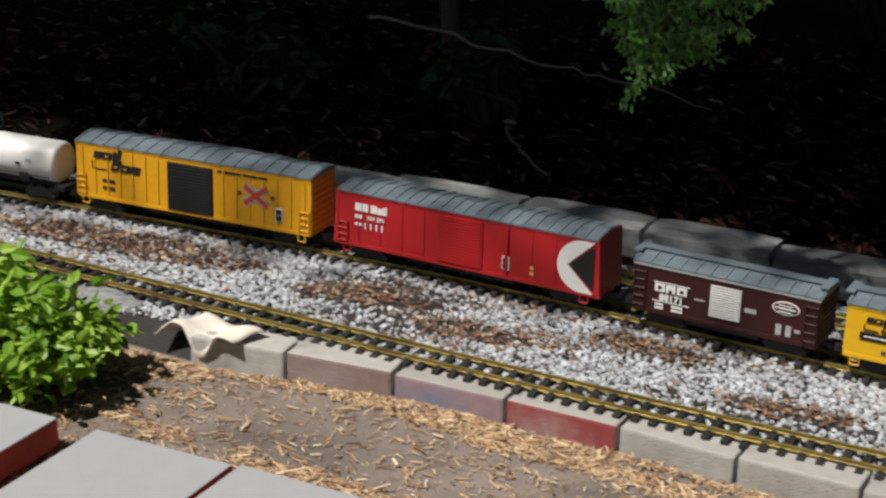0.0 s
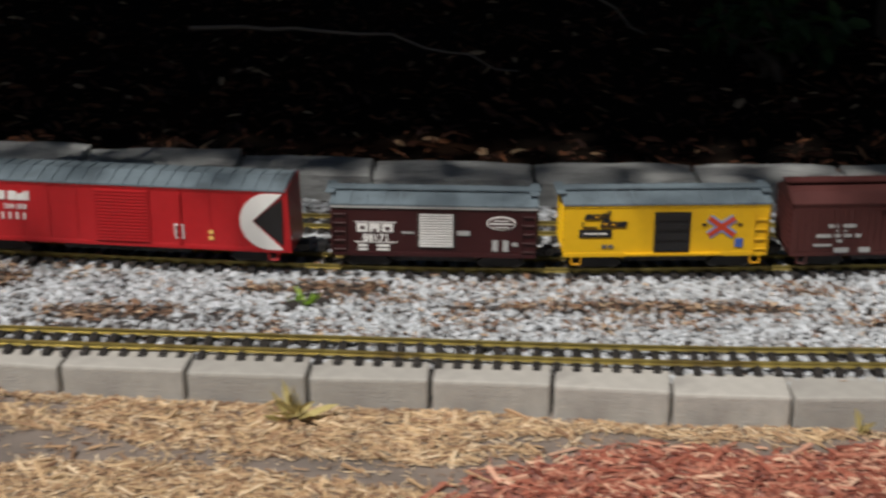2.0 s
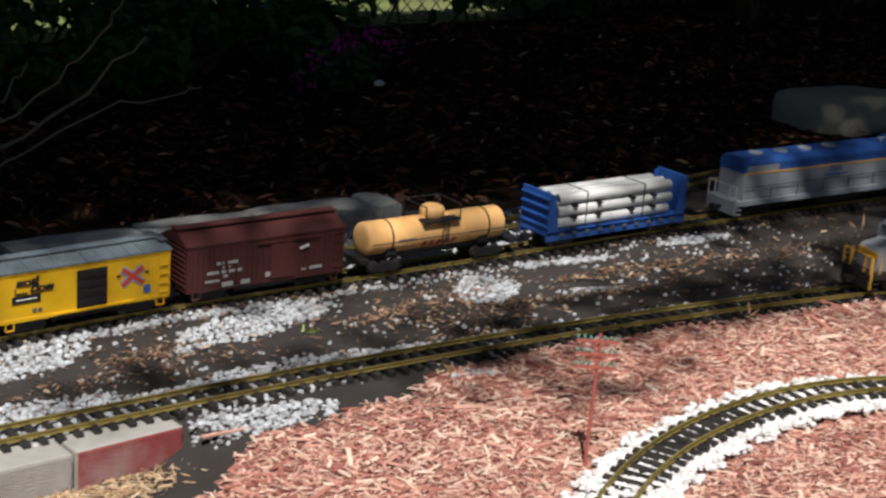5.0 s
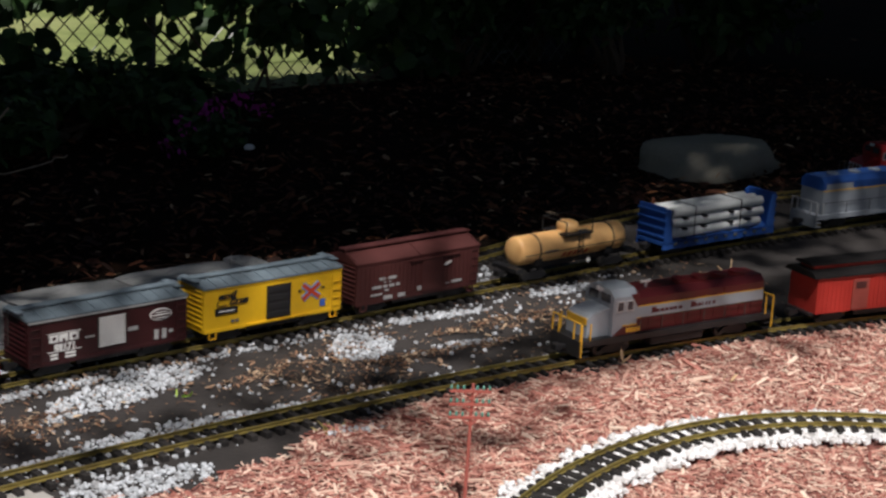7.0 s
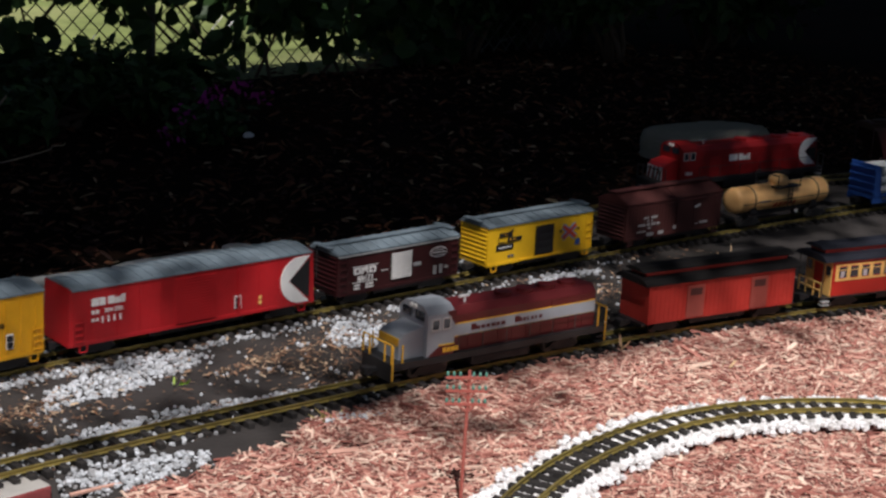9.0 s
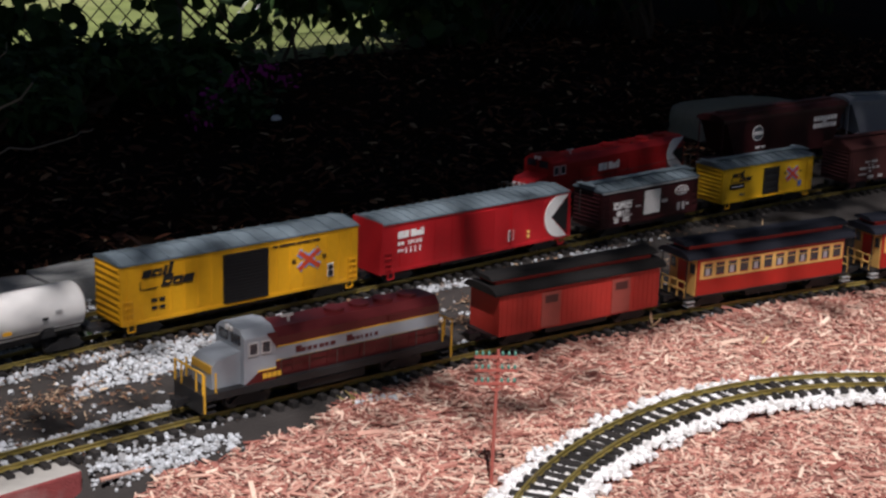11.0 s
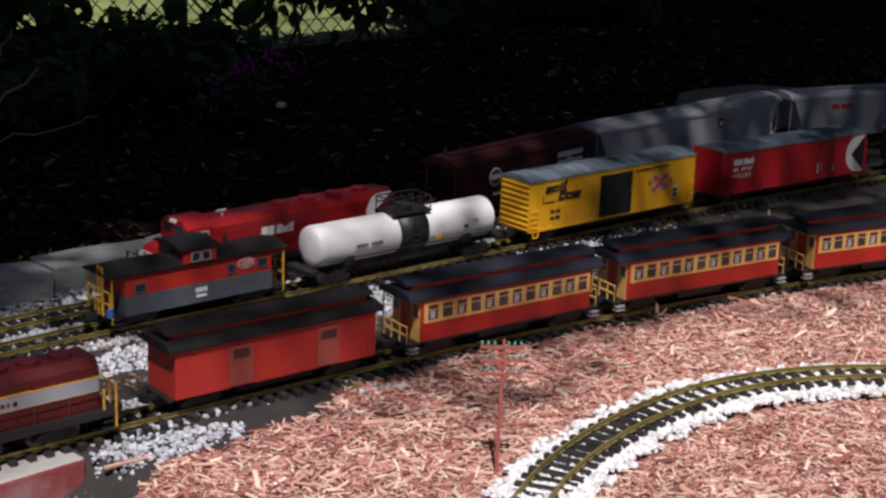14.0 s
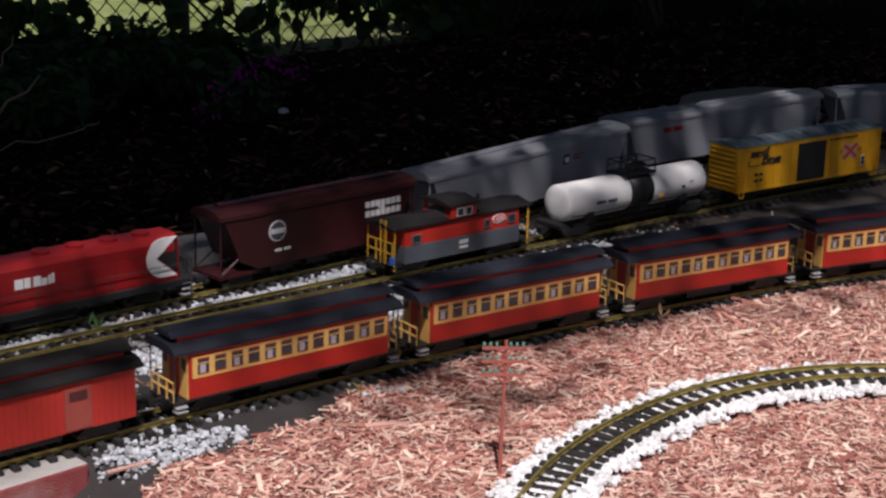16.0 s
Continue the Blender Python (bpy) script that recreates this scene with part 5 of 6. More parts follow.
def pavers():
    for i, (x, y, a) in enumerate(((-1.72, 1.68, -2), (-1.395, 1.665, -2), (-1.14, 1.66, -3), (-1.48, 1.36, -2), (-1.22, 1.35, -3))):
        w, d = (0.245, 0.40) if i != 1 else (0.25, 0.40)
        if i > 2:
            d = 0.2
        bm = boxes((-w / 2, w / 2, -d / 2, d / 2, -0.05, 0.0), bevel=0.003)
        me = mesh_of("paving_slab", bm, SLATE)
        me.materials.append(SLAB_RED)
        for p in me.polygons:
            if abs(p.normal.z) < 0.5:
                p.material_index = 1
        ob = new("paving_slab", me)
        ob.matrix_basis = pose(x, y, 0.004, 0, 0, a)
        tagged(ob, "smooth grey paving slab with a red side", "paving slab", "paving slabs")


pavers()


# ---- scattered ground cover ----
def ground_spots(n, x0, x1, y0, y1, density, size, flat=0.5, lift=0.0, seed=1, aspect=None):
    rng = random.Random(seed)
    out = []
    while len(out) < n:
        x, y = rng.uniform(x0, x1), rng.uniform(y0, y1)
        if rng.random() > density(x, y):
            continue
        s = size * (math.exp(rng.gauss(0, 0.42)) if aspect else rng.uniform(0.6, 1.35))
        if aspect:
            sc = np.array((s * rng.uniform(0.7, 2.0), s * aspect * rng.uniform(0.7, 1.4), s * 0.12))
            r = rot(rng.gauss(0, flat), rng.gauss(0, flat * 0.6), rng.uniform(0, 6.28))
        else:
            sc = np.array((s * rng.uniform(0.8, 1.2), s * rng.uniform(0.8, 1.2), s * rng.uniform(0.6, 0.9)))
            r = rot(rng.uniform(-0.5, 0.5), rng.uniform(-0.5, 0.5), rng.uniform(0, 6.28))
        z = height(x, y) + lift + s * rng.uniform(0.0, 0.3) * (0.3 if aspect else 1)
        out.append((np.array((x, y, z)), r, sc))
    return out


def patch(x, y, k=2.2, s=0.0):
    return noise.noise((x * k + s, y * k * 1.7, s)) * 0.5 + 0.5


# heaps of gravel on the weed fabric, and bare places in the full bed: middle, half length, half width, turn
HEAPS = ((1.64, 2.56, 0.22, 0.055, 14), (1.15, 2.55, 0.16, 0.048, 12), (1.66, 2.335, 0.25, 0.022, -3), (1.07, 2.355, 0.16, 0.035, 0), (2.20, 2.53, 0.10, 0.07, 50), (2.50, 2.615, 0.14, 0.02, -5), (2.40, 2.44, 0.09, 0.016, -10), (2.90, 2.61, 0.12, 0.025, 0), (1.43, 2.165, 0.14, 0.042, -8), (1.90, 2.15, 0.07, 0.016, -10))
BARE = ((-1.42, 2.60, 0.14, 0.050, 8), (-0.81, 2.605, 0.15, 0.042, -3), (-0.215, 2.55, 0.15, 0.028, 0), (0.32, 2.467, 0.30, 0.024, 0), (-2.0, 2.64, 0.35, 0.070, 0), (0.80, 2.43, 0.16, 0.028, 10), (-0.55, 2.46, 0.14, 0.034, 0), (-1.15, 2.53, 0.17, 0.045, -4))


def inside(spots, x, y):
    """Greatest cover of any of the ovals at a place, with ragged rims."""
    best = 0.0
    for cx, cy, a, b, turn in spots:
        c, s = math.cos(radians(turn)), math.sin(radians(turn))
        u, w = ((x - cx) * c + (y - cy) * s) / a, ((y - cy) * c - (x - cx) * s) / b
        if u * u + w * w < 3:
            best = max(best, 1 - smooth(0.75, 1.15, math.hypot(u, w) + 0.35 * noise.noise((x * 14, y * 14, 3))))
    return best


def gravel_density(x, y):
    f, b, t = line_at(FRONT_LINE, x), line_at(BACK_LINE, x), line_at(THIRD_LINE, x)
    if y > 3.0 or (x < 1.3 and y < line_at(BRICK_LINE, x) + 0.055):
        return 0.0
    heap = inside(HEAPS, x, y)
    if y < f - 0.055:
        return heap if x > 1.3 else 0.9
    if y > b + 0.055:
        return (1.0 if y < t - 0.04 else 0.5) * (1 - smooth(2.5, 2.9, x))
    full = (1 - smooth(0.86, 1.06, x + 0.25 * noise.noise((x * 5, y * 7, 6)))) * (0.35 + 0.65 * smooth(0.36, 0.44, patch(x, y, 2.6)))
    full *= 1 - 0.92 * inside(BARE, x, y)
    rim = 0.0
    if f + 0.045 < y < f + 0.075 or b - 0.075 < y < b - 0.045:
        rim = 0.8 * (1 - smooth(1.5, 2.3, x)) + 0.12
    d = max(full, heap, rim, 0.015)
    near = min(abs(y - f), abs(y - b))
    if near < 0.045:
        d = max(0.85 * (1 - smooth(1.0, 1.9, x)), 0.35 * heap, 0.06)
    return d


tagged(pieces("gravel", STONE_V, STONE_F, ground_spots(30000, -2.4, 3.2, 2.05, 3.0, gravel_density, 0.0086, lift=0.0015, seed=11), GRAVEL), "loose white marble gravel between the tracks", "gravel", kind="stuff")
tagged(pieces("fine_gravel", STONE_V, STONE_F, ground_spots(24000, -2.4, 3.2, 2.05, 3.0, gravel_density, 0.0062, lift=0.0, seed=13), GRAVEL), "fine pale grit under the loose gravel", "gravel", kind="stuff")


def curve_density(x, y):
    d = min(math.hypot(x - a, y - b) for a, b in CURVE[::3])
    return 1.0 if d < 0.066 else max(0.0, 1 - (d - 0.066) / 0.025) * 0.8


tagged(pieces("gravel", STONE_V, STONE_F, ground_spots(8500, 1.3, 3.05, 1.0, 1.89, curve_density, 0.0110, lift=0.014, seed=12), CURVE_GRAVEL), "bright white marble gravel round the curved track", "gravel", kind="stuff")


def mulch_density(x, y):
    return mulch_part(x, y) * (0.02 if min(math.hypot(x - a, y - b) for a, b in CURVE[::4]) < 0.080 else 1.0)


MULCH_SPOTS = ground_spots(88000, -0.2, 3.7, 1.05, 2.25, mulch_density, 0.0096, 0.30, 0.004, 21, 0.21)
FRESH = [q[0][0] + 0.30 * (q[0][1] - 1.9) + 0.25 * noise.noise((q[0][0] * 5, q[0][1] * 5, 11)) < 0.98 for q in MULCH_SPOTS]
tagged(pieces("mulch", CUBE_V, CUBE_F, [q for q, k in zip(MULCH_SPOTS, FRESH) if not k], MULCH), "weathered pinkish wood mulch with pale chips", "mulch", kind="stuff")
tagged(pieces("mulch", CUBE_V, CUBE_F, [q for q, k in zip(MULCH_SPOTS, FRESH) if k], RED_MULCH), "fresh dark red wood mulch beside the bricks", "mulch", kind="stuff")


def straw_density(x, y):
    f = line_at(FRONT_LINE, x)
    e = line_at(BRICK_LINE, x)
    if y > e - 0.004:
        return 0.0
    d = smooth(0.47, 0.57, noise.noise((x * 1.3 + 4, y * 9 + x * 1.2, 3.3)) * 0.5 + 0.5 + 0.10 * noise.noise((x * 9, y * 20, 1)))
    d = max(d, 0.9 if (e - 0.035 < y and patch(x, y, 5, 1) > 0.36) else 0.0, 0.09)
    return d * (1 - 0.93 * mulch_part(x, y)) * (1 - smooth(1.1, 1.3, x))


tagged(pieces("straw", CUBE_V, CUBE_F, ground_spots(54000, -1.75, 1.3, 1.25, 2.29, straw_density, 0.0086, 0.34, 0.004, 31, 0.12), STRAW), "dry straw and pale wood shreds on bare soil", "straw", kind="stuff")


SCRAP_SPOTS = BARE + ((-1.0, 2.565, 0.14, 0.03, 0), (-0.09, 2.50, 0.10, 0.02, 0), (0.05, 2.41, 0.10, 0.03, 0), (0.31, 2.40, 0.13, 0.03, 0), (0.62, 2.55, 0.10, 0.03, 0), (1.40, 2.50, 0.12, 0.025, 12), (1.9, 2.50, 0.12, 0.02, 10), (2.3, 2.42, 0.25, 0.02, -6), (2.6, 2.50, 0.25, 0.025, -5))


def twig_density(x, y):
    f, b = line_at(FRONT_LINE, x), line_at(BACK_LINE, x)
    if not f + 0.03 < y < b - 0.03:
        return 0.02
    return max(0.8 * inside(SCRAP_SPOTS, x, y), 0.30 * smooth(0.56, 0.66, noise.noise((x * 2.2, y * 8, 9.1)) * 0.5 + 0.5), 0.05)


tagged(pieces("leaf_scraps", LEAF_V, LEAF_F, [(p, r, np.minimum(s * np.array((1, 3.0, 8)), 0.020)) for p, r, s in ground_spots(13000, -2.4, 3.4, 2.2, 2.95, twig_density, 0.0075, 0.35, 0.006, 41, 0.2)], SCRAP), "brown leaf scraps lying between the tracks", "dead leaves", kind="stuff")


def litter_density(x, y):
    return smooth(3.02, 3.15, y) * (0.35 + 0.65 * patch(x, y, 1.3, 5)) * (1 - 0.6 * smooth(3.5, 4.2, y)) * (1 - smooth(5.8, 6.2, y))


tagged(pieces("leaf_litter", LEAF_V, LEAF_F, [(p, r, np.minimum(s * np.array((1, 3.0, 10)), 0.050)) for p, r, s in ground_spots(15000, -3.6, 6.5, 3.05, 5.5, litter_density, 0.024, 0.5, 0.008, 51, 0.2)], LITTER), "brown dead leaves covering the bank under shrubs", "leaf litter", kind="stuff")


# ---- plants ----
def leaf_cloud(name, blobs, n, size, material, seed, parent=None, droop=0.3):
    """Leaves on the outside and inside of several uneven blobs (x, y, z, rx, ry, rz)."""
    rng = random.Random(seed)
    spots = []
    tot = sum(b[3] * b[4] for b in blobs)
    for b in blobs:
        for _ in range(int(n * b[3] * b[4] / tot)):
            v = Vector((rng.gauss(0, 1), rng.gauss(0, 1), rng.gauss(0, 1))).normalized() * (rng.random() ** 0.35)
            k = 0.75 + 0.5 * noise.noise(v * 2.2 + Vector(b[:3]))
            p = np.array((b[0] + v.x * b[3] * k, b[1] + v.y * b[4] * k, b[2] + v.z * b[5] * k))
            s = size * rng.uniform(0.6, 1.3)
            spots.append((p, rot(rng.gauss(0, 0.6), rng.gauss(droop, 0.5), rng.uniform(0, 6.28)), np.array((s, s * 0.9, s))))
    return pieces(name, LEAF_V, LEAF_F, spots, material, parent)


def stems(name, base, blobs, r, material, parent, seed):
    rng = random.Random(seed)
    bm = bmesh.new()
    for b in blobs:
        p = Vector(base) + Vector((rng.uniform(-0.04, 0.04), rng.uniform(-0.04, 0.04), 0))
        end = Vector(b[:3])
        tube([p] + [p.lerp(end, i / 5) + Vector((rng.gauss(0, 0.03), rng.gauss(0, 0.03), 0.02)) for i in range(1, 5)] + [end], r, r * 0.25, bm)
    return part(name, bm, material, parent)


def herb():
    t = empty("herb_bush", pose(-1.80, 2.06, -0.05))
    tagged(t, "bushy bright green mint-like herb beside the paving", "herb")
    blobs = [(0, 0, 0.12, 0.16, 0.14, 0.11), (-0.16, 0.05, 0.13, 0.17, 0.14, 0.12), (0.08, -0.05, 0.09, 0.12, 0.11, 0.09), (-0.10, -0.10, 0.10, 0.14, 0.11, 0.10), (-0.25, -0.03, 0.12, 0.12, 0.13, 0.12), (0.09, 0.06, 0.08, 0.08, 0.09, 0.07)]
    leaf_cloud("leaves", blobs, 2900, 0.036, HERB, 3, t, 0.2)
    stems("woody_stem", (0, 0, 0.0), blobs * 2, 0.003, HERB, t, 4)


herb()


def shrub(x, y, z, spread, tall, n, seed, size=0.05, material=None, label="dark green shrub in deep shade", name="shrub"):
    rng = random.Random(seed)
    t = empty(name, pose(x, y, height(x, y)))
    tagged(t, label, "shrub", "shrubs behind the railway")
    blobs = [(rng.uniform(-spread, spread) * 0.7, rng.uniform(-spread, spread) * 0.5, tall * rng.uniform(0.25, 0.8), spread * rng.uniform(0.3, 0.55), spread * rng.uniform(0.3, 0.5), tall * rng.uniform(0.2, 0.35)) for _ in range(7)]
    leaf_cloud("leaves", blobs, n, size, material or LEAF, seed, t)
    stems("woody_stem", (0, 0, -0.02), blobs, 0.014, BARK, t, seed)
    return t


SHRUBS = ((-3.6, 5.4, 0.9, 1.8, 2600), (-2.7, 5.5, 0.9, 1.7, 2600), (-1.8, 5.6, 0.9, 1.8, 2600), (-0.9, 5.6, 0.9, 1.8, 2600), (0.0, 5.6, 0.9, 1.9, 2600), (0.9, 5.6, 0.8, 1.7, 2600), (1.7, 5.7, 0.7, 1.3, 2200), (2.05, 4.35, 0.42, 0.34, 1000), (2.65, 4.7, 0.42, 0.28, 1100), (3.0, 4.95, 0.5, 0.16, 900), (1.5, 4.15, 0.30, 0.42, 500), (5.1, 5.45, 0.40, 1.0, 2800), (5.7, 5.6, 0.6, 1.5, 3000), (5.6, 4.95, 0.45, 0.8, 2000), (4.85, 5.7, 0.32, 0.45, 1800), (5.4, 5.95, 0.5, 0.6, 2200), (6.1, 5.7, 0.5, 0.7, 2200), (6.7, 5.2, 0.5, 0.7, 2000), (6.5, 5.2, 0.8, 1.7, 2400), (7.0, 4.3, 0.8, 1.6, 2200), (7.4, 3.4, 0.8, 1.6, 2200), (7.6, 2.4, 0.8, 1.6, 2000), (0.78, 3.75, 0.20, 0.24, 200), (-1.62, 3.85, 0.22, 0.28, 200), (-2.3, 3.7, 0.2, 0.25, 160))
for i, (x, y, sp, tl, n) in enumerate(SHRUBS):
    shrub(x, y, 0, sp, tl, n, 100 + i, 0.10 if sp > 0.45 else 0.055)


def tree(x, y, r, tall, lean, limbs, seed, label="dark tree trunk with crown overhead"):
    rng = random.Random(seed)
    t = empty("tree", pose(x, y, height(x, y) - 0.05))
    tagged(t, label, "tree", "trees behind the railway")
    bm = tube([(0, 0, 0), (0, 0, 0.06)] + [(lean[0] * i / 9 + rng.gauss(0, 0.02), lean[1] * i / 9 + rng.gauss(0, 0.02), tall * i / 9) for i in range(1, 10)], r * 1.3, r * 0.45, None, 14)
    part("trunk", bm, BARK, t)
    for a in limbs:
        p0, p1 = Vector((lean[0] * 0.8, lean[1] * 0.8, tall * 0.8)), Vector(a)
        lb = tube([p0] + [p0.lerp(p1, i / 5) + Vector((rng.gauss(0, 0.06), rng.gauss(0, 0.06), 0.12 * math.sin(i))) for i in range(1, 6)], r * 0.4, r * 0.08)
        part("limb", lb, BARK, t)
    return t


# Added tree that carries the unseen crown casting the shade.
SHADE_TREE = tree(-0.55, 4.75, 0.05, 4.4, (0.1, -0.3), ((-2.2, -2.2, 5.0), (2.0, -2.6, 5.0), (0.0, -3.0, 5.2), (3.4, -1.6, 5.1), (-2.4, -4.6, 6.7), (0.2, -4.8, 6.8), (1.8, -5.0, 6.7)), 7)
# Second added tree; its unseen crown only shades the far lawn.
FAR_SHADE_TREE = tree(7.9, 6.2, 0.10, 4.4, (0.1, -0.2), ((2.5, 1.0, 5.0), (-1.5, -1.6, 5.0), (1.0, -1.8, 5.2)), 12)
tree(1.24, 4.05, 0.11, 4.4, (-0.1, 0.2), ((1.6, -0.4, 5.2), (-1.4, -0.6, 5.2)), 8)
tree(-1.80, 3.95, 0.022, 3.4, (-0.2, 0.3), ((0.5, 0.2, 3.2),), 9)


def shade_layers(x, y):
    """Unseen leaf layers added between the sun and a place on the ground, set zone by zone to dim it."""
    bank = (0.30 + 0.45 * smooth(1.0, 1.6, x)) * smooth(2.58, 2.68, y) + 1.6 * smooth(2.88, 2.98, y) + 0.7 * smooth(3.1, 3.3, y)
    right = smooth(2.75, 3.05, x)
    bank = bank * (1 - right) + right * ((1.35 + 0.5 * smooth(3.2, 3.6, x)) * smooth(2.40, 2.65, y) + 1.25 * smooth(2.84, 2.98, y) + 0.8 * smooth(3.12, 3.25, y))
    train = (1.15 + 0.3 * smooth(2.4, 3.0, x) + 0.5 * smooth(2.9, 3.3, x)) * smooth(1.55, 2.0, x) * smooth(2.06, 2.18, y) * (1 - smooth(2.36, 2.52, y))
    train = max(train, 0.9 * smooth(1.05, 1.35, x) * smooth(2.22, 2.28, y) * (1 - smooth(2.40, 2.46, y)))
    bed = 0.75 * (1 - smooth(0.5, 1.2, math.hypot((x - 2.05) / 0.36, (y - 2.07) / 0.13)))
    bed = max(bed, 0.5 * (1 - smooth(0.5, 1.2, math.hypot((x - 3.1) / 0.5, (y - 2.02) / 0.09))))
    return max(bank, train, bed) * (1 + 0.45 * noise.noise((x * 3, y * 3, 6)))


def unseen_shade_crown():
    """Unseen leafy crown, added over the bank and the far end of the line to shade them from the high sun."""
    rng = random.Random(77)
    slant = Vector((SUN_TO.x / SUN_TO.z, SUN_TO.y / SUN_TO.z, 0))
    spots = []
    while len(spots) < 84000:
        gx, gy, z = rng.uniform(-4.0, 7.5), rng.uniform(1.9, 7.6), rng.uniform(4.4, 5.6)
        # the open patch of sky lies over the paving, the tracks and the front beds
        edge = 3.30 + 0.12 * (1 - smooth(2.0, 2.5, gx)) + 0.12 * smooth(3.6, 4.0, gx) - 0.9 * smooth(4.4, 5.0, gx) + 0.07 * noise.noise((gx * 2.2, gy * 2.2, 1))
        far = 5.45 + 4 * smooth(0.86, 0.92, gx / gy) + 4 * (1 - smooth(1.8, 2.4, gx))
        keep = 0.3 + 0.7 * smooth(0.0, 0.3, gy - edge)
        if not edge < gy < far or rng.random() > keep:
            continue
        size = rng.uniform(0.08, 0.17)
        at = Vector((gx, gy, z)) + slant * z - SHADE_TREE.location
        spots.append((np.array(at), rot(rng.gauss(0, 0.35), rng.gauss(0.1, 0.35), rng.uniform(0, 6.28)), np.array((size, size * 1.1, size))))
    # unseen small leaves higher up, added to thin the sun over chosen zones
    for _ in range(50000):
        gx, gy, z = rng.uniform(-4.0, 6.0), rng.uniform(1.85, 3.7), rng.uniform(6.2, 7.2)
        if rng.random() * 4 > shade_layers(gx, gy):
            continue
        size = rng.uniform(0.05, 0.07)
        at = Vector((gx, gy, z)) + slant * z - SHADE_TREE.location
        spots.append((np.array(at), rot(rng.gauss(0, 0.35), rng.gauss(0.1, 0.35), rng.uniform(0, 6.28)), np.array((size, size * 1.1, size))))
    pieces("crown", LEAF_V, LEAF_F, spots, LEAF, SHADE_TREE)
    # unseen leaves added over the far end of the garden, to darken the lawn there
    spots = []
    while len(spots) < 20000:
        gx, gy = rng.uniform(4.4, 14.0), rng.uniform(4.6, 13.0)
        if gx < 0.88 * gy + 0.15 * noise.noise((gx * 2, gy * 2, 3)):
            continue
        z, s = rng.uniform(4.4, 5.8), rng.uniform(0.15, 0.30)
        x, y = gx + SUN_TO.x / SUN_TO.z * z, gy + SUN_TO.y / SUN_TO.z * z
        spots.append((np.array((x - FAR_SHADE_TREE.location.x, y - FAR_SHADE_TREE.location.y, z - FAR_SHADE_TREE.location.z)), rot(rng.gauss(0, 0.35), rng.gauss(0.1, 0.35), rng.uniform(0, 6.28)), np.array((s, s * 1.1, s))))
    pieces("crown", LEAF_V, LEAF_F, spots, LEAF, FAR_SHADE_TREE)


unseen_shade_crown()


# ---- small things ----
def telegraph_pole():
    t = empty("telegraph_pole", pose(1.809, 1.770, height(1.809, 1.770), 0, 0, -38))
    tagged(t, "small red-brown model telegraph pole with green insulators", "telegraph pole")
    bm = bmesh.new()
    rod(bm, (0, 0, -0.03), (0.004, 0, 0.235), 0.0036, 10, 0.0026)
    part("pole", bm, POLE_RED, t)
    for k in range(3):
        z = 0.178 + k * 0.0225
        arm = part("crossarm", boxes((-0.034, 0.034, -0.0045, -0.0005, z - 0.0022, z + 0.0022)), POLE_RED, t)
        part("brace", rods(0.0012, ((-0.015, -0.003, z), (0.002, -0.003, z - 0.013)), ((0.017, -0.003, z), (0.004, -0.003, z - 0.013))), POLE_RED, t)
        for x in (-0.031, -0.021, -0.011, 0.011, 0.021, 0.031):
            g = lathe([(z + 0.002, 0.0012), (z + 0.004, 0.0026), (z + 0.007, 0.0022), (z + 0.010, 0.0012)], 8, "Z")
            bmesh.ops.translate(g, verts=g.verts, vec=(x, -0.0025, 0))
            part("insulator", g, INSUL, arm, "green insulator")


telegraph_pole()


def branch_path(name, pts, r0, r1, material, label, category="branch"):
    rng = random.Random(len(pts))
    full = []
    for a, b in zip(pts, pts[1:]):
        for k in range(4):
            full.append(Vector(a).lerp(Vector(b), k / 4) + Vector((rng.gauss(0, 0.006), 0, rng.gauss(0, 0.006))))
    bm = tube(full + [Vector(pts[-1])], r0, r1)
    ob = part(name, bm, material)
    tagged(ob, label, category, "bare branches")
    return ob


branch_path("bare_branch", [(1.10, 3.72, -0.02), (1.228, 3.7, 0.035), (1.403, 3.69, 0.081), (1.599, 3.7, 0.083), (1.82, 3.72, 0.20), (2.0, 3.75, 0.33)], 0.009, 0.003, TWIG, "pale bare branch lying on the shady bank")
branch_path("bare_branch", [(1.41, 3.685, 0.082), (1.52, 3.7, 0.14), (1.60, 3.72, 0.20), (1.68, 3.75, 0.28)], 0.005, 0.002, TWIG, "pale bare branch lying on the shady bank")
branch_path("bare_branch", [(1.40, 3.62, 0.10), (1.588, 3.62, 0.185), (1.70, 3.62, 0.255), (1.823, 3.64, 0.365), (1.90, 3.68, 0.45)], 0.004, 0.0015, TWIG, "thin bare twig rising from the bank")
branch_path("bare_branch", [(1.45, 3.60, 0.03), (1.59, 3.60, 0.09), (1.81, 3.60, 0.185), (2.02, 3.62, 0.205), (2.10, 3.63, 0.22)], 0.004, 0.0015, TWIG, "thin bare twig rising from the bank")
branch_path("bare_branch", [(-1.894, 3.6, 0.33), (-1.7, 3.6, 0.30), (-1.511, 3.6, 0.27), (-1.35, 3.6, 0.25), (-1.206, 3.6, 0.235), (-1.0, 3.62, 0.19)], 0.005, 0.002, TWIG, "thin bare twig across the dark bank")
branch_path("bare_branch", [(-0.60, 3.75, 0.15), (-0.35, 3.7, 0.17), (-0.05, 3.7, 0.13), (0.18, 3.72, 0.06)], 0.006, 0.002, TWIG, "thin bare twig across the dark bank")
branch_path("bare_branch", [(-0.2, 3.9, 0.36), (0.1, 3.9, 0.30), (0.35, 3.9, 0.22), (0.5, 3.92, 0.10)], 0.006, 0.003, TWIG, "thin bare twig across the dark bank")
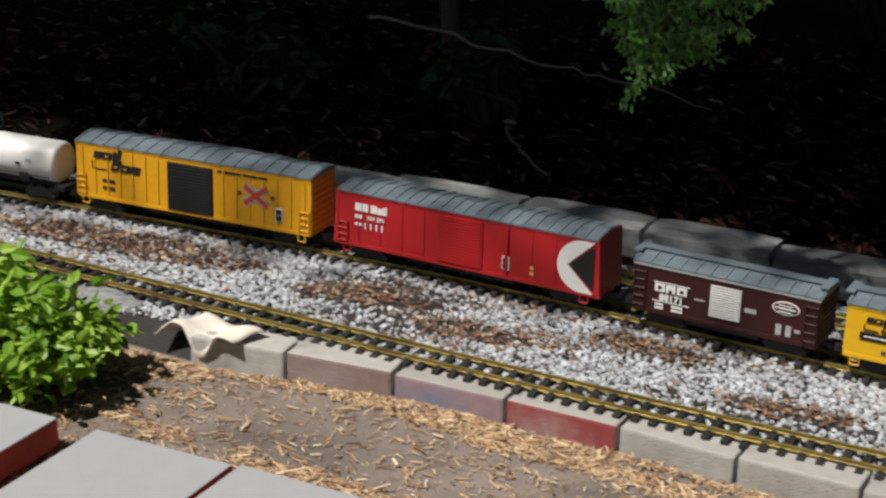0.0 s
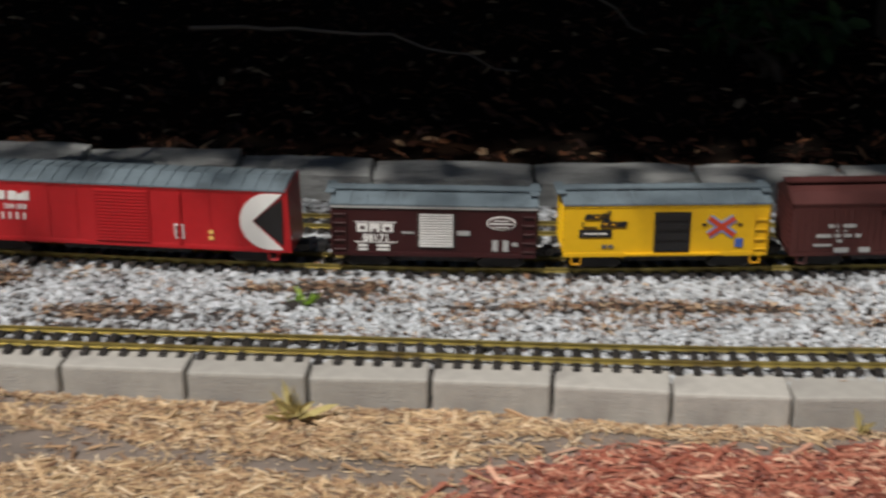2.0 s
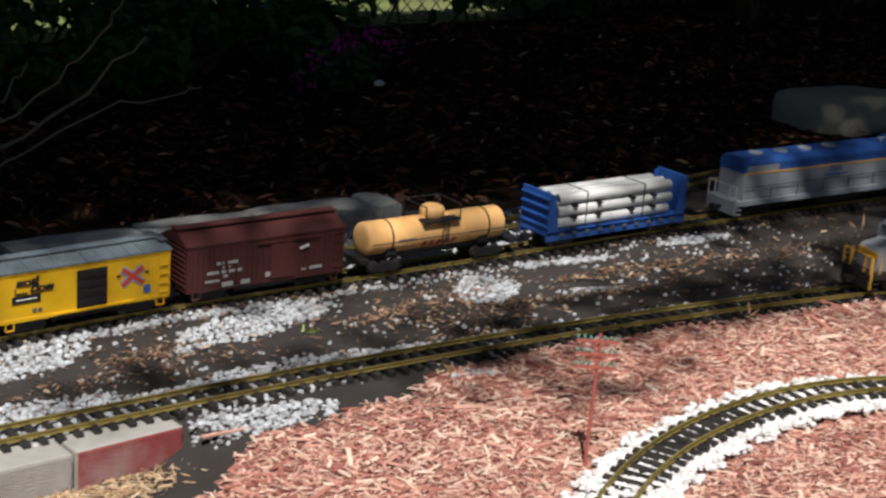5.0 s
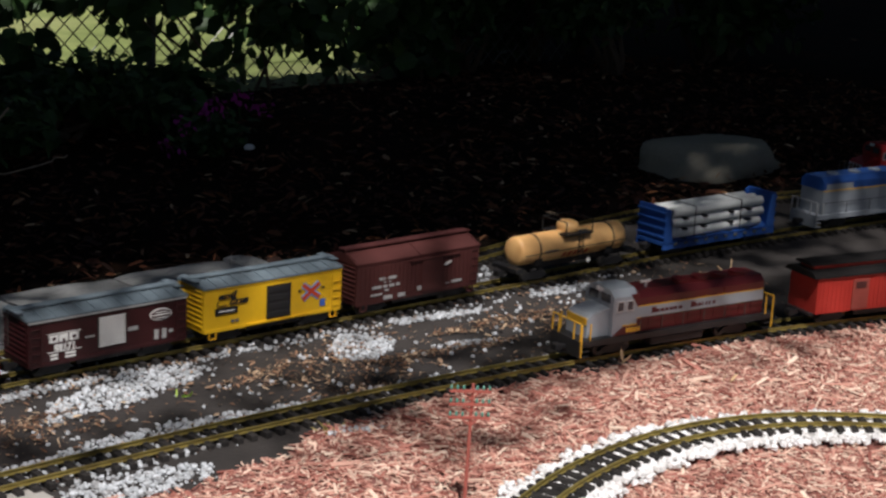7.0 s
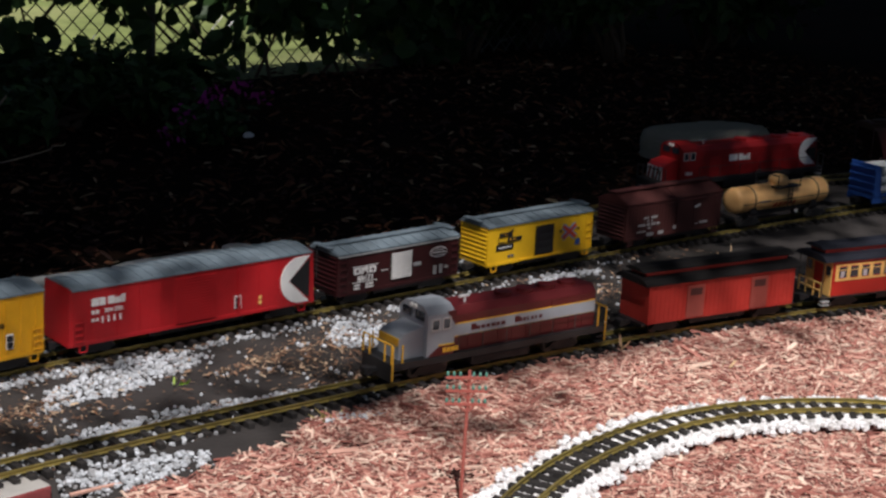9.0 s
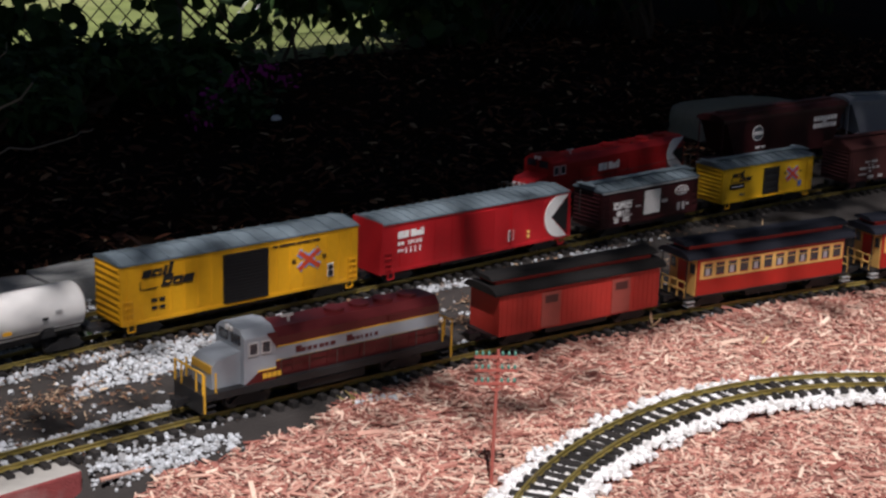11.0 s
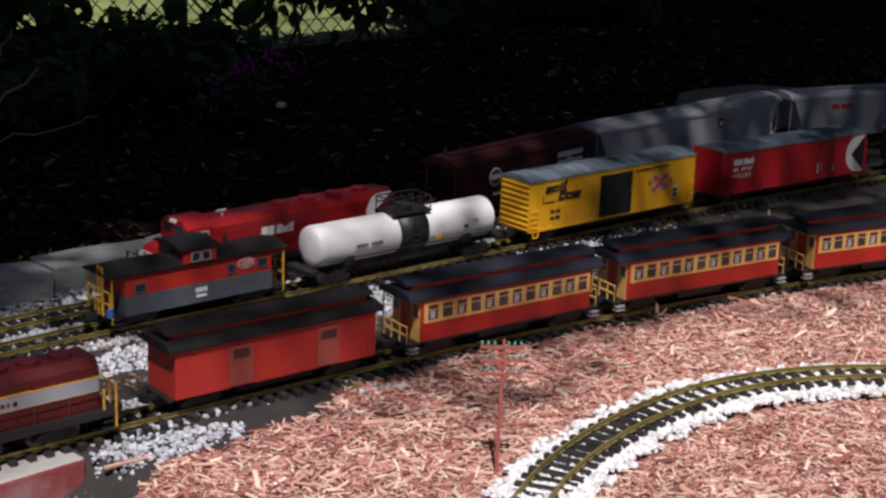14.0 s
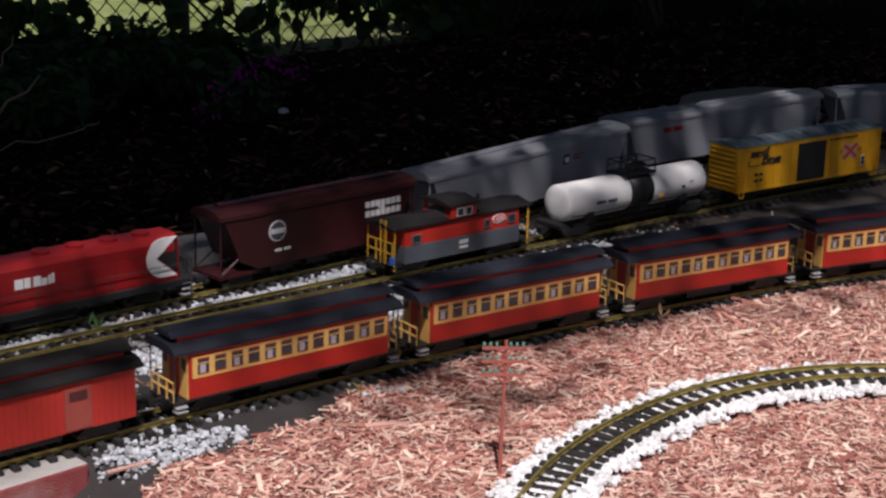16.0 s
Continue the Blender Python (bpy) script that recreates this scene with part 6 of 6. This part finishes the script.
branch_path("bare_branch", [(-1.45, 3.45, 0.12), (-1.42, 3.46, 0.07), (-1.34, 3.44, 0.03)], 0.005, 0.003, TWIG, "short broken pale stick on the bank", "stick")


def cedar_sprig():
    t = empty("cedar_branch", pose(-0.875, 2.75, 0.62))
    tagged(t, "bright green cedar branch hanging into sunlight", "conifer branch")
    rng = random.Random(3)
    bm = bmesh.new()
    rod(bm, (0.05, 0.08, 0.5), (0.02, 0, 0.08), 0.008, 8, 0.005)
    rod(bm, (0.02, 0, 0.08), (-0.03, 0, -0.16), 0.005, 7, 0.0015)
    spots = []
    for k in range(46):
        u = rng.uniform(0.0, 1.0)
        base = Vector((0.02 - 0.05 * u, rng.gauss(0, 0.02), 0.08 - 0.22 * u))
        side = rng.choice((-1, 1))
        end = base + Vector((side * rng.uniform(0.04, 0.20) * (1.1 - u * 0.8), rng.gauss(0, 0.04), rng.uniform(-0.06, 0.02)))
        rod(bm, base, end, 0.002, 5, 0.0008)
        for j in range(70):
            v = rng.random() ** 0.7
            p = base.lerp(end, v) + Vector((rng.gauss(0, 0.008), rng.gauss(0, 0.008), rng.gauss(0, 0.008)))
            sc = rng.uniform(0.010, 0.022)
            spots.append((np.array(p), rot(rng.gauss(0, 0.5) + 1.2, rng.gauss(0.9, 0.5), rng.uniform(0, 6.28)), np.array((sc, sc * 0.55, sc))))
    part("twig", bm, BARK, t)
    pieces("foliage", LEAF_V, LEAF_F, spots, CEDAR, t)


cedar_sprig()


def cloth_thing():
    n, m = 16, 9
    bm = bmesh.new()
    g = [[None] * m for _ in range(n)]
    for i in range(n):
        for j in range(m):
            u, v = i / (n - 1), j / (m - 1)
            x = -1.665 + 0.17 * u + 0.03 * v
            y = 2.262 + 0.07 * v + 0.008 * math.sin(u * 5)
            z = 0.010 + 0.008 * math.sin(u * 9) + 0.004 * math.sin(v * 6 + u * 4)
            if v < 0.25 and 0.35 < u < 0.75:
                z -= 0.045 * (1 - v / 0.25) * math.sin((u - 0.35) / 0.4 * math.pi)
                y -= 0.0
            if u < 0.2:
                z -= 0.02 * (1 - u / 0.2)
            g[i][j] = bm.verts.new((x, y, z))
    for i in range(n - 1):
        for j in range(m - 1):
            f = bm.faces.new((g[i][j], g[i + 1][j], g[i + 1][j + 1], g[i][j + 1]))
            f.smooth = True
    bmesh.ops.recalc_face_normals(bm, faces=bm.faces)
    bmesh.ops.solidify(bm, geom=bm.faces[:], thickness=0.003)
    ob = part("draped_cloth", bm, CLOTH)
    tagged(ob, "stiff off-white cloth draped over the end brick", "cloth")


cloth_thing()


def rough_stone(name, x, y, z, sx, sy, sz, material, label, seed, turn=0):
    bm = bmesh.new()
    bmesh.ops.create_icosphere(bm, subdivisions=4, radius=1)
    for v in bm.verts:
        d = noise.noise(v.co * 1.4 + Vector((seed * 5, 0, 0))) * 0.28 + noise.noise(v.co * 4 + Vector((seed, 3, 0))) * 0.07
        v.co *= 1 + d
        v.co.z = max(-0.5, min(0.75, v.co.z))
    for f in bm.faces:
        f.smooth = True
    ob = part(name, bm, material)
    ob.matrix_basis = pose(x, y, z, 0, 0, turn) @ Matrix.Diagonal((sx, sy, sz, 1))
    return tagged(ob, label, "stone")


rough_stone("flat_stone", -1.86, 2.335, -0.004, 0.10, 0.055, 0.020, STONE, "flat grey stone beside the herb", 2, 8)
rough_stone("boulder", 4.38, 3.40, -0.01, 0.27, 0.15, 0.15, SHEET, "large flat dull beige boulder behind the third track", 4, -8)
rough_stone("flat_stone", -0.22, 2.50, -0.006, 0.05, 0.03, 0.012, SOIL, "small dark flat stone in the gravel", 6, 20)


def tuft(name, x, y, z, n, length, material, label, seed, spread=0.5):
    rng = random.Random(seed)
    spots = []
    for _ in range(n):
        s = length * rng.uniform(0.6, 1.2)
        spots.append((np.array((x + rng.gauss(0, 0.008), y + rng.gauss(0, 0.008), z)), rot(0, 0, rng.uniform(0, 6.28)) @ rot(0, -rng.uniform(0.3, 0.3 + spread * 1.6), 0) @ rot(rng.uniform(0, 3.1), 0, 0), np.array((s, s * 0.35, s * 0.5))))
    ob = pieces(name, LEAF_V, LEAF_F, spots, material)
    return tagged(ob, label, "weed")


tuft("weed", -0.235, 2.482, -0.004, 14, 0.035, HERB, "small green weed in the gravel", 5)
tuft("weed", 1.842, 2.176, -0.012, 12, 0.034, PALE_GRASS, "yellow-green weed tuft beside the front track", 6)
tuft("weed", 1.617, 2.765, -0.004, 9, 0.045, LEAF, "small broad-leaved green seedling between the tracks", 7)
tuft("weed", 2.25, 2.915, -0.004, 26, 0.06, HERB, "yellow-green weeds beside the wall end", 8)
tuft("weed", 1.714, 2.471, -0.004, 5, 0.022, HERB, "yellow leaf lying on dark fabric", 9, 1.0)
tuft("dry_leaf", -0.225, 2.150, -0.044, 16, 0.055, PALE_GRASS, "crumpled pale yellow dead leaf beside the bricks", 10, 0.8)
tuft("dry_leaf", 0.62, 2.125, -0.048, 10, 0.035, PALE_GRASS, "crumpled pale yellow dead leaf beside the bricks", 12, 0.9)
for i, (x, y, s) in enumerate(((2.587, 2.148, 0.03), (2.848, 2.473, 0.03), (2.727, 1.956, 0.025), (3.37, 2.50, 0.035))):
    tuft("fallen_leaf", x, y, height(x, y) + 0.006, 2, s, STRAW, "single pale yellow fallen leaf", 20 + i, 1.1)
for i, (x, y, L, a) in enumerate(((1.355, 2.149, 0.105, 4), (1.217, 2.020, 0.060, 30), (1.725, 1.883, 0.055, -50), (1.63, 2.04, 0.04, 10), (0.93, 2.06, 0.05, 15))):
    bm = boxes((-L / 2, L / 2, -0.0055, 0.0055, 0, 0.005), bevel=0.0015)
    for v in bm.verts:
        v.co.y *= 1 - 0.5 * abs(v.co.x) / (L / 2)
        v.co.z += 0.003 * noise.noise(v.co * 60)
    ob = part("bark_chip", bm, MULCH)
    ob.matrix_basis = pose(x, y, height(x, y) + 0.003, 4, 3, a)
    tagged(ob, "long red bark chip lying on the soil", "wood chip", "loose bark chips")


def flowers():
    t = empty("flowering_plant", pose(2.95, 4.25, height(2.95, 4.25)))
    tagged(t, "small plant with magenta flowers on the shady bank", "flowering plant")
    rng = random.Random(9)
    for cx, cz in ((-0.16, 0.03), (-0.12, 0.09), (0.02, 0.14), (0.10, 0.16), (0.18, 0.13), (-0.02, 0.13)):
        spots = []
        for _ in range(14):
            spots.append((np.array((cx + rng.gauss(0, 0.015), rng.gauss(0, 0.03), cz + 0.02 + rng.gauss(0, 0.012))), rot(rng.uniform(0, 3), rng.uniform(0, 3), rng.uniform(0, 6.28)), np.array((0.022, 0.022, 0.022))))
        pieces("blossom", LEAF_V, LEAF_F, spots, FLOWER, t)
    leaf_cloud("leaves", [(0, 0, 0.08, 0.2, 0.1, 0.07)], 260, 0.04, LEAF, 9, t)
    rough_stone("pale_pebble", 3.0, 4.12, 0.07, 0.016, 0.014, 0.012, WHITE, "small white pebble on the bank", 3)


flowers()


def fence():
    t = empty("chain_link_fence", pose(0, 0, 0))
    tagged(t, "grey chain-link fence with thin posts before the lawn", "fence")
    y0, x0, x1, top = 5.45, 2.0, 5.8, 1.15
    for x in (2.3, 3.45, 4.7):
        part("post", rods(0.020, ((x, y0, -0.1), (x, y0, top + 0.05)), seg=10), WIRE, t)
    part("top_rail", rods(0.012, ((x0, y0, top), (x1, y0, top)), seg=8), WIRE, t)
    step = 0.075
    bm = bmesh.new()
    n = int((x1 - x0 + top) / step)
    for k in range(n):
        xs = x0 - top + k * step
        a, b = max(xs, x0), min(xs + top, x1)
        if b > a:
            rod(bm, (a, y0 - 0.004, a - xs + 0.02), (b, y0 - 0.004, b - xs + 0.02), 0.0028, 4)
            rod(bm, (x0 + x1 - a, y0 + 0.004, a - xs + 0.02), (x0 + x1 - b, y0 + 0.004, b - xs + 0.02), 0.0028, 4)
    tagged(part("wire_mesh", bm, WIRE, t), kind="stuff")


fence()


def vine(x, y, z, n, seed, w=0.5, h=0.35):
    t = empty("climbing_vine", pose(x, y, 0))
    tagged(t, "dark lobed vine leaves hanging on the fence", "vine", "vines on the fence")
    rng = random.Random(seed)
    spots = []
    bm = bmesh.new()
    for k in range(7):
        a = Vector((rng.uniform(-w, w), rng.gauss(0, 0.05), 0.0 if k < 3 else z + h))
        b = Vector((rng.uniform(-w, w), rng.gauss(0, 0.05), z + rng.uniform(-h * 0.5, h)))
        rod(bm, a, b, 0.008, 6, 0.003)
        for _ in range(n // 7):
            u = rng.random()
            p = a.lerp(b, 1 - u * u * 0.6) + Vector((rng.gauss(0, 0.09), rng.gauss(0, 0.05), rng.gauss(0, 0.07)))
            s = rng.uniform(0.06, 0.12)
            spots.append((np.array(p), rot(1.3 + rng.gauss(0, 0.4), rng.gauss(0, 0.6), rng.uniform(0, 6.28)), np.array((s, s * 1.5, s))))
    part("stem", bm, BARK, t)
    pieces("leaves", LEAF_V, LEAF_F, spots, LEAF, t)


for i, (x, z, n, w, h) in enumerate(((2.75, 0.36, 120, 0.3, 0.16), (3.15, 0.40, 130, 0.25, 0.2), (3.75, 0.40, 190, 0.4, 0.18), (4.3, 0.36, 260, 0.4, 0.2), (4.8, 0.30, 130, 0.35, 0.22), (5.2, 0.20, 260, 0.3, 0.28))):
    vine(x * 0.925, 5.36, z, n, 60 + i, w, h)


# ---- assembling the trains ----
def put(ob, line, rows):
    """Keys a car along its track line: rows of seconds and the place of its middle along x."""
    keys = []
    for t, x in rows:
        a, b = line_at(line, x - 0.12), line_at(line, x + 0.12)
        keys.append((t, pose(x, (a + b) / 2, 0.0141, 0, 0, math.degrees(math.atan2(b - a, 0.24)))))
    walk(ob, keys)


GOODS = [(0, -1.879), (0.5, -1.695), (1.5, -1.328), (2.5, -1.028), (3.5, -0.745), (5.0, -0.232), (6.5, 0.31), (8.0, 0.865), (9.0, 1.235), (10.8, 1.845), (12.5, 2.438), (14.5, 3.12), (15.5, 3.455), (16.0, 3.63)]
PASS = [(0, 4.35), (5.0, 3.20), (6.5, 2.87), (8.0, 2.525), (9.0, 2.285), (10.8, 1.86), (12.5, 1.457), (14.5, 0.968), (16.0, 0.592)]
GRAIN = [(0, 7.5), (5.0, 5.55), (8.0, 4.375), (9.0, 3.985), (12.5, 2.635), (14.5, 1.885), (15.5, 1.535), (16.0, 1.36)]

goods = [(yellow_boxcar("boxcar", True), 0.0), (red_boxcar("boxcar"), 0.633), (oxide_boxcar("boxcar"), 1.165), (yellow_boxcar("boxcar", False), 1.56), (brown_boxcar("boxcar"), 1.955),
         (tank_car("tank_car", 0.376, 0.0365, TANK_ORANGE, BLACK, "round", "orange tank car with dome and black platform"), 2.397),
         (pipe_car("flat_wagon"), 2.87), (tank_car("tank_car", 0.505, 0.046, WHITE, BLACK, "band", "white tank car with black middle band"), -0.605), (caboose("caboose"), -1.15)]


def blue_loco():
    L, W = 0.76, 0.104
    ob = diesel("diesel_locomotive", L, W, LOCO_GREY, LOCO_GREY, LOCO_GREY, "blue and grey diesel locomotive with number on the hood", SILVER, 1, hood_top=0.150, cab_top=0.158, hood_w=0.086)
    prof = [(-0.0445, 0.116), (-0.0445, 0.138), (-0.030, 0.1525), (0.030, 0.1525), (0.0445, 0.138), (0.0445, 0.116)]
    part("blue_top", prism(prof, -L / 2 + 0.027, L / 2 - 0.149), BLUE, ob, "blue upper hood")
    part("blue_cab_top", prism([(-0.0495, 0.138), (-0.0495, 0.1425), (-0.033, 0.1585), (0, 0.1625), (0.033, 0.1585), (0.0495, 0.1425), (0.0495, 0.138)], L / 2 - 0.151, L / 2 - 0.084), BLUE, ob)
    part("cream_stripe", boxes((-L / 2 + 0.027, L / 2 - 0.16, -0.0455, -0.0440, 0.112, 0.1165)), CREAM, ob)
    lettering("7316", 0.022, SIGN_BLUE, ob, pose(-0.02, -0.0462, 0.104, 90), "loco_number", bold=0.0006)
    bars(ob, 0.088, -0.055, 0.086, 0.080, 0.004, SIGN_BLUE)
    return ob


goods.append((blue_loco(), 3.545))
SLACK = ((-9, -9), (2.3, 2.3), (2.5, 2.505), (2.8, 2.82), (2.95, 2.98), (3.07, 3.12), (3.4, 3.47), (3.63, 3.71), (4.0, 4.17), (4.5, 4.75), (6, 6.4), (9, 9.7))
STEPS = [0.5 * k for k in range(33)]


def drawn_out(x):
    """The couplings run slack along the far stretch, where the train gathers speed."""
    return float(np.interp(x, [a for a, b in SLACK], [b for a, b in SLACK]))


def late_slack(x, off):
    """The front half of the train runs a little further ahead once it is on the far stretch."""
    return 0.035 * smooth(2.45, 2.7, x) * (off > 1.5) + 0.05 * smooth(2.7, 3.05, x) * (off > 1.9)


def goods_at(t):
    """Place of the train at any time, through its keyed rows."""
    return float(np.interp(t, [a for a, b in GOODS], [b for a, b in GOODS]))


for ob, off in goods:
    ROWS.append((ob, BACK_LINE, [(t, drawn_out(goods_at(t) + off) + late_slack(goods_at(t) + off, off)) for t in STEPS]))


def maroon_loco():
    L, W = 0.548, 0.104
    ob = diesel("diesel_locomotive", L, W, MAROON, BLACK, LOCO_GREY, "maroon and grey diesel locomotive with yellow trim", GOLD_RAIL, -1, hood_top=0.134, cab_top=0.146, hood_w=0.082)
    x0, x1 = -L / 2 + 0.150, L / 2 - 0.030
    part("grey_stripe", boxes((x0, x1, -0.0428, -0.0405, 0.078, 0.102)), LOCO_GREY, ob, "pale grey side stripe")
    for z in (0.0765, 0.102):
        part("yellow_line", boxes((x0, x1, -0.0432, -0.0405, z, z + 0.0018)), GOLD_RAIL, ob)
    for i, w in enumerate((0.012, 0.009, 0.009, 0.008, 0.010, 0.008, 0.010)):
        bars(ob, 0.0836, x0 + 0.045 + i * 0.0125, 0.085, w, 0.007 if i else 0.012, MAROON)
    for i, w in enumerate((0.012, 0.008, 0.007, 0.004, 0.006, 0.004, 0.007)):
        bars(ob, 0.0836, x0 + 0.155 + i * 0.0105, 0.085, w, 0.007 if i else 0.012, MAROON)
    part("cab_lower", side_plate([(-L / 2 + 0.086, 0.0465), (-L / 2 + 0.149, 0.0465), (-L / 2 + 0.149, 0.066), (-L / 2 + 0.115, 0.066)], -0.0495, -0.0482), MAROON, ob)
    part("cab_line", boxes((-L / 2 + 0.112, -L / 2 + 0.150, -0.0502, -0.048, 0.066, 0.068)), GOLD_RAIL, ob)
    part("hood_wedge", side_plate([(-L / 2 + 0.130, 0.134), (-L / 2 + 0.152, 0.104), (-L / 2 + 0.152, 0.134)], -0.0496, -0.0482), MAROON, ob)
    bars(ob, 0.097, -L / 2 + 0.122, 0.052, 0.008, 0.009, GOLD_RAIL, 4, 0.002)
    part("nose_band", boxes((-L / 2 + 0.0265, -L / 2 + 0.080, -0.0332, 0.0332, 0.074, 0.088)), GOLD_RAIL, ob, "yellow nose band")
    return ob


pl = maroon_loco()
passenger = [(pl, 0.0), (baggage_car("baggage_car"), 0.596)] + [(coach("passenger_coach", "red passenger coach with cream windows and clerestory roof"), 1.118 + 0.517 * k) for k in range(4)]
for ob, off in passenger:
    ROWS.append((ob, FRONT_LINE, [(t, x + off) for t, x in PASS]))


def red_loco():
    L, W = 0.68, 0.104
    ob = diesel("diesel_locomotive", L, W, LOCO_RED, BLACK, LOCO_RED, "red diesel locomotive with white disc and striped nose", STEEL, -1, hood_top=0.142, cab_top=0.152, hood_w=0.084)
    cz, r = 0.097, 0.042
    xr = L / 2 - 0.032
    pts = [(xr, cz + r)] + circle_pts(xr - 0.034, cz, r * 0.95, r, 24, 90, 270) + [(xr, cz - r), (xr - 0.050, cz)]
    part("white_disc", side_plate(pts, -0.0438, -0.0415), WHITE, ob, "white half disc emblem")
    part("black_wedge", side_plate([(xr, cz + r * 0.9), (xr - 0.048, cz), (xr, cz - r * 0.9)], -0.0434, -0.0415), BLACK, ob)
    for i, (w, h) in enumerate(((0.018, 0.020), (0.014, 0.020), (0.016, 0.020), (0.012, 0.014), (0.005, 0.018), (0.005, 0.021))):
        bars(ob, 0.0854, -0.06 + (0, 0.020, 0.040, 0.058, 0.0725, 0.080)[i], 0.090, w, h, WHITE)
    lettering("5850", 0.015, WHITE, ob, pose(-L / 2 + 0.117, -0.0492, 0.064, 90), "loco_number", bold=0.0004)
    part("nose_panel", boxes((-L / 2 + 0.0255, -L / 2 + 0.0285, -0.0325, 0.0325, 0.047, 0.086)), WHITE, ob, "white nose panel")
    for k in range(4):
        y = -0.030 + k * 0.017
        st = bmesh.new()
        a = [st.verts.new((-L / 2 + 0.0250, y + dy, z)) for dy, z in ((0, 0.047), (0.009, 0.047), (0.0, 0.086), (-0.009 if k else -0.002, 0.086))]
        st.faces.new(a)
        bmesh.ops.solidify(st, geom=st.faces[:], thickness=0.0008)
        part("nose_stripe", st, LOCO_RED, ob)
    return ob


grain = [(red_loco(), 0.055)]
nw, L_, W_, z0_, z1_ = hopper("covered_hopper", "dark brown covered hopper with white round emblem", NYC_BROWN, 0.56, NYC_BROWN)
part("round_emblem", side_plate(circle_pts(-0.128, 0.112, 0.023, 0.023), -W_ / 2 - 0.0016, -W_ / 2), WHITE, nw, "white round emblem")
part("emblem_field", side_plate(circle_pts(-0.128, 0.112, 0.020, 0.020), -W_ / 2 - 0.0022, -W_ / 2), CAB_GREY, nw)
bars(nw, W_, -0.146, 0.107, 0.036, 0.011, WHITE, up=0.0014)
for row, n in ((0.122, 7), (0.100, 7)):
    bars(nw, W_, 0.122, row, 0.0125, 0.014, WHITE, n, 0.003)
bars(nw, W_, 0.162, 0.1155, 0.018, 0.005, WHITE)
bars(nw, W_, -0.135, 0.066, 0.018, 0.006, WHITE, 2, 0.006)
grain.append((nw, 0.835))
for k in range(3):
    h, L_, W_, z0_, z1_ = hopper("covered_hopper", "grey covered hopper with rounded roof and small lettering", HOPPER_GREY, 0.845, HOPPER_GREY)
    if k != 1:
        panel(h, "dark_square", 0.115, 0.138, 0.11, 0.135, W_, BLACK)
        bars(h, W_, 0.119, 0.115, 0.015, 0.013, WHITE, up=0.0012)
        bars(h, W_, 0.155, 0.128, 0.052, 0.003, RED)
        bars(h, W_, 0.155, 0.119, 0.036, 0.003, RED)
    else:
        for i, w in enumerate((0.016, 0.012, 0.014, 0.010, 0.004, 0.004)):
            bars(h, W_, -0.27 + (0, 0.018, 0.038, 0.054, 0.066, 0.072)[i], 0.122, w, 0.014, RED)
    grain.append((h, 1.56 + 0.875 * k))
LAG = {15.5: 0.08, 16.0: 0.10}
for ob, off in grain:
    ROWS.append((ob, THIRD_LINE, [(t, x + off + (LAG.get(t, 0) if off < 0.1 else 0)) for t, x in GRAIN]))


def motions():
    for ob, line, rows in ROWS:
        put(ob, line, rows)


motions()
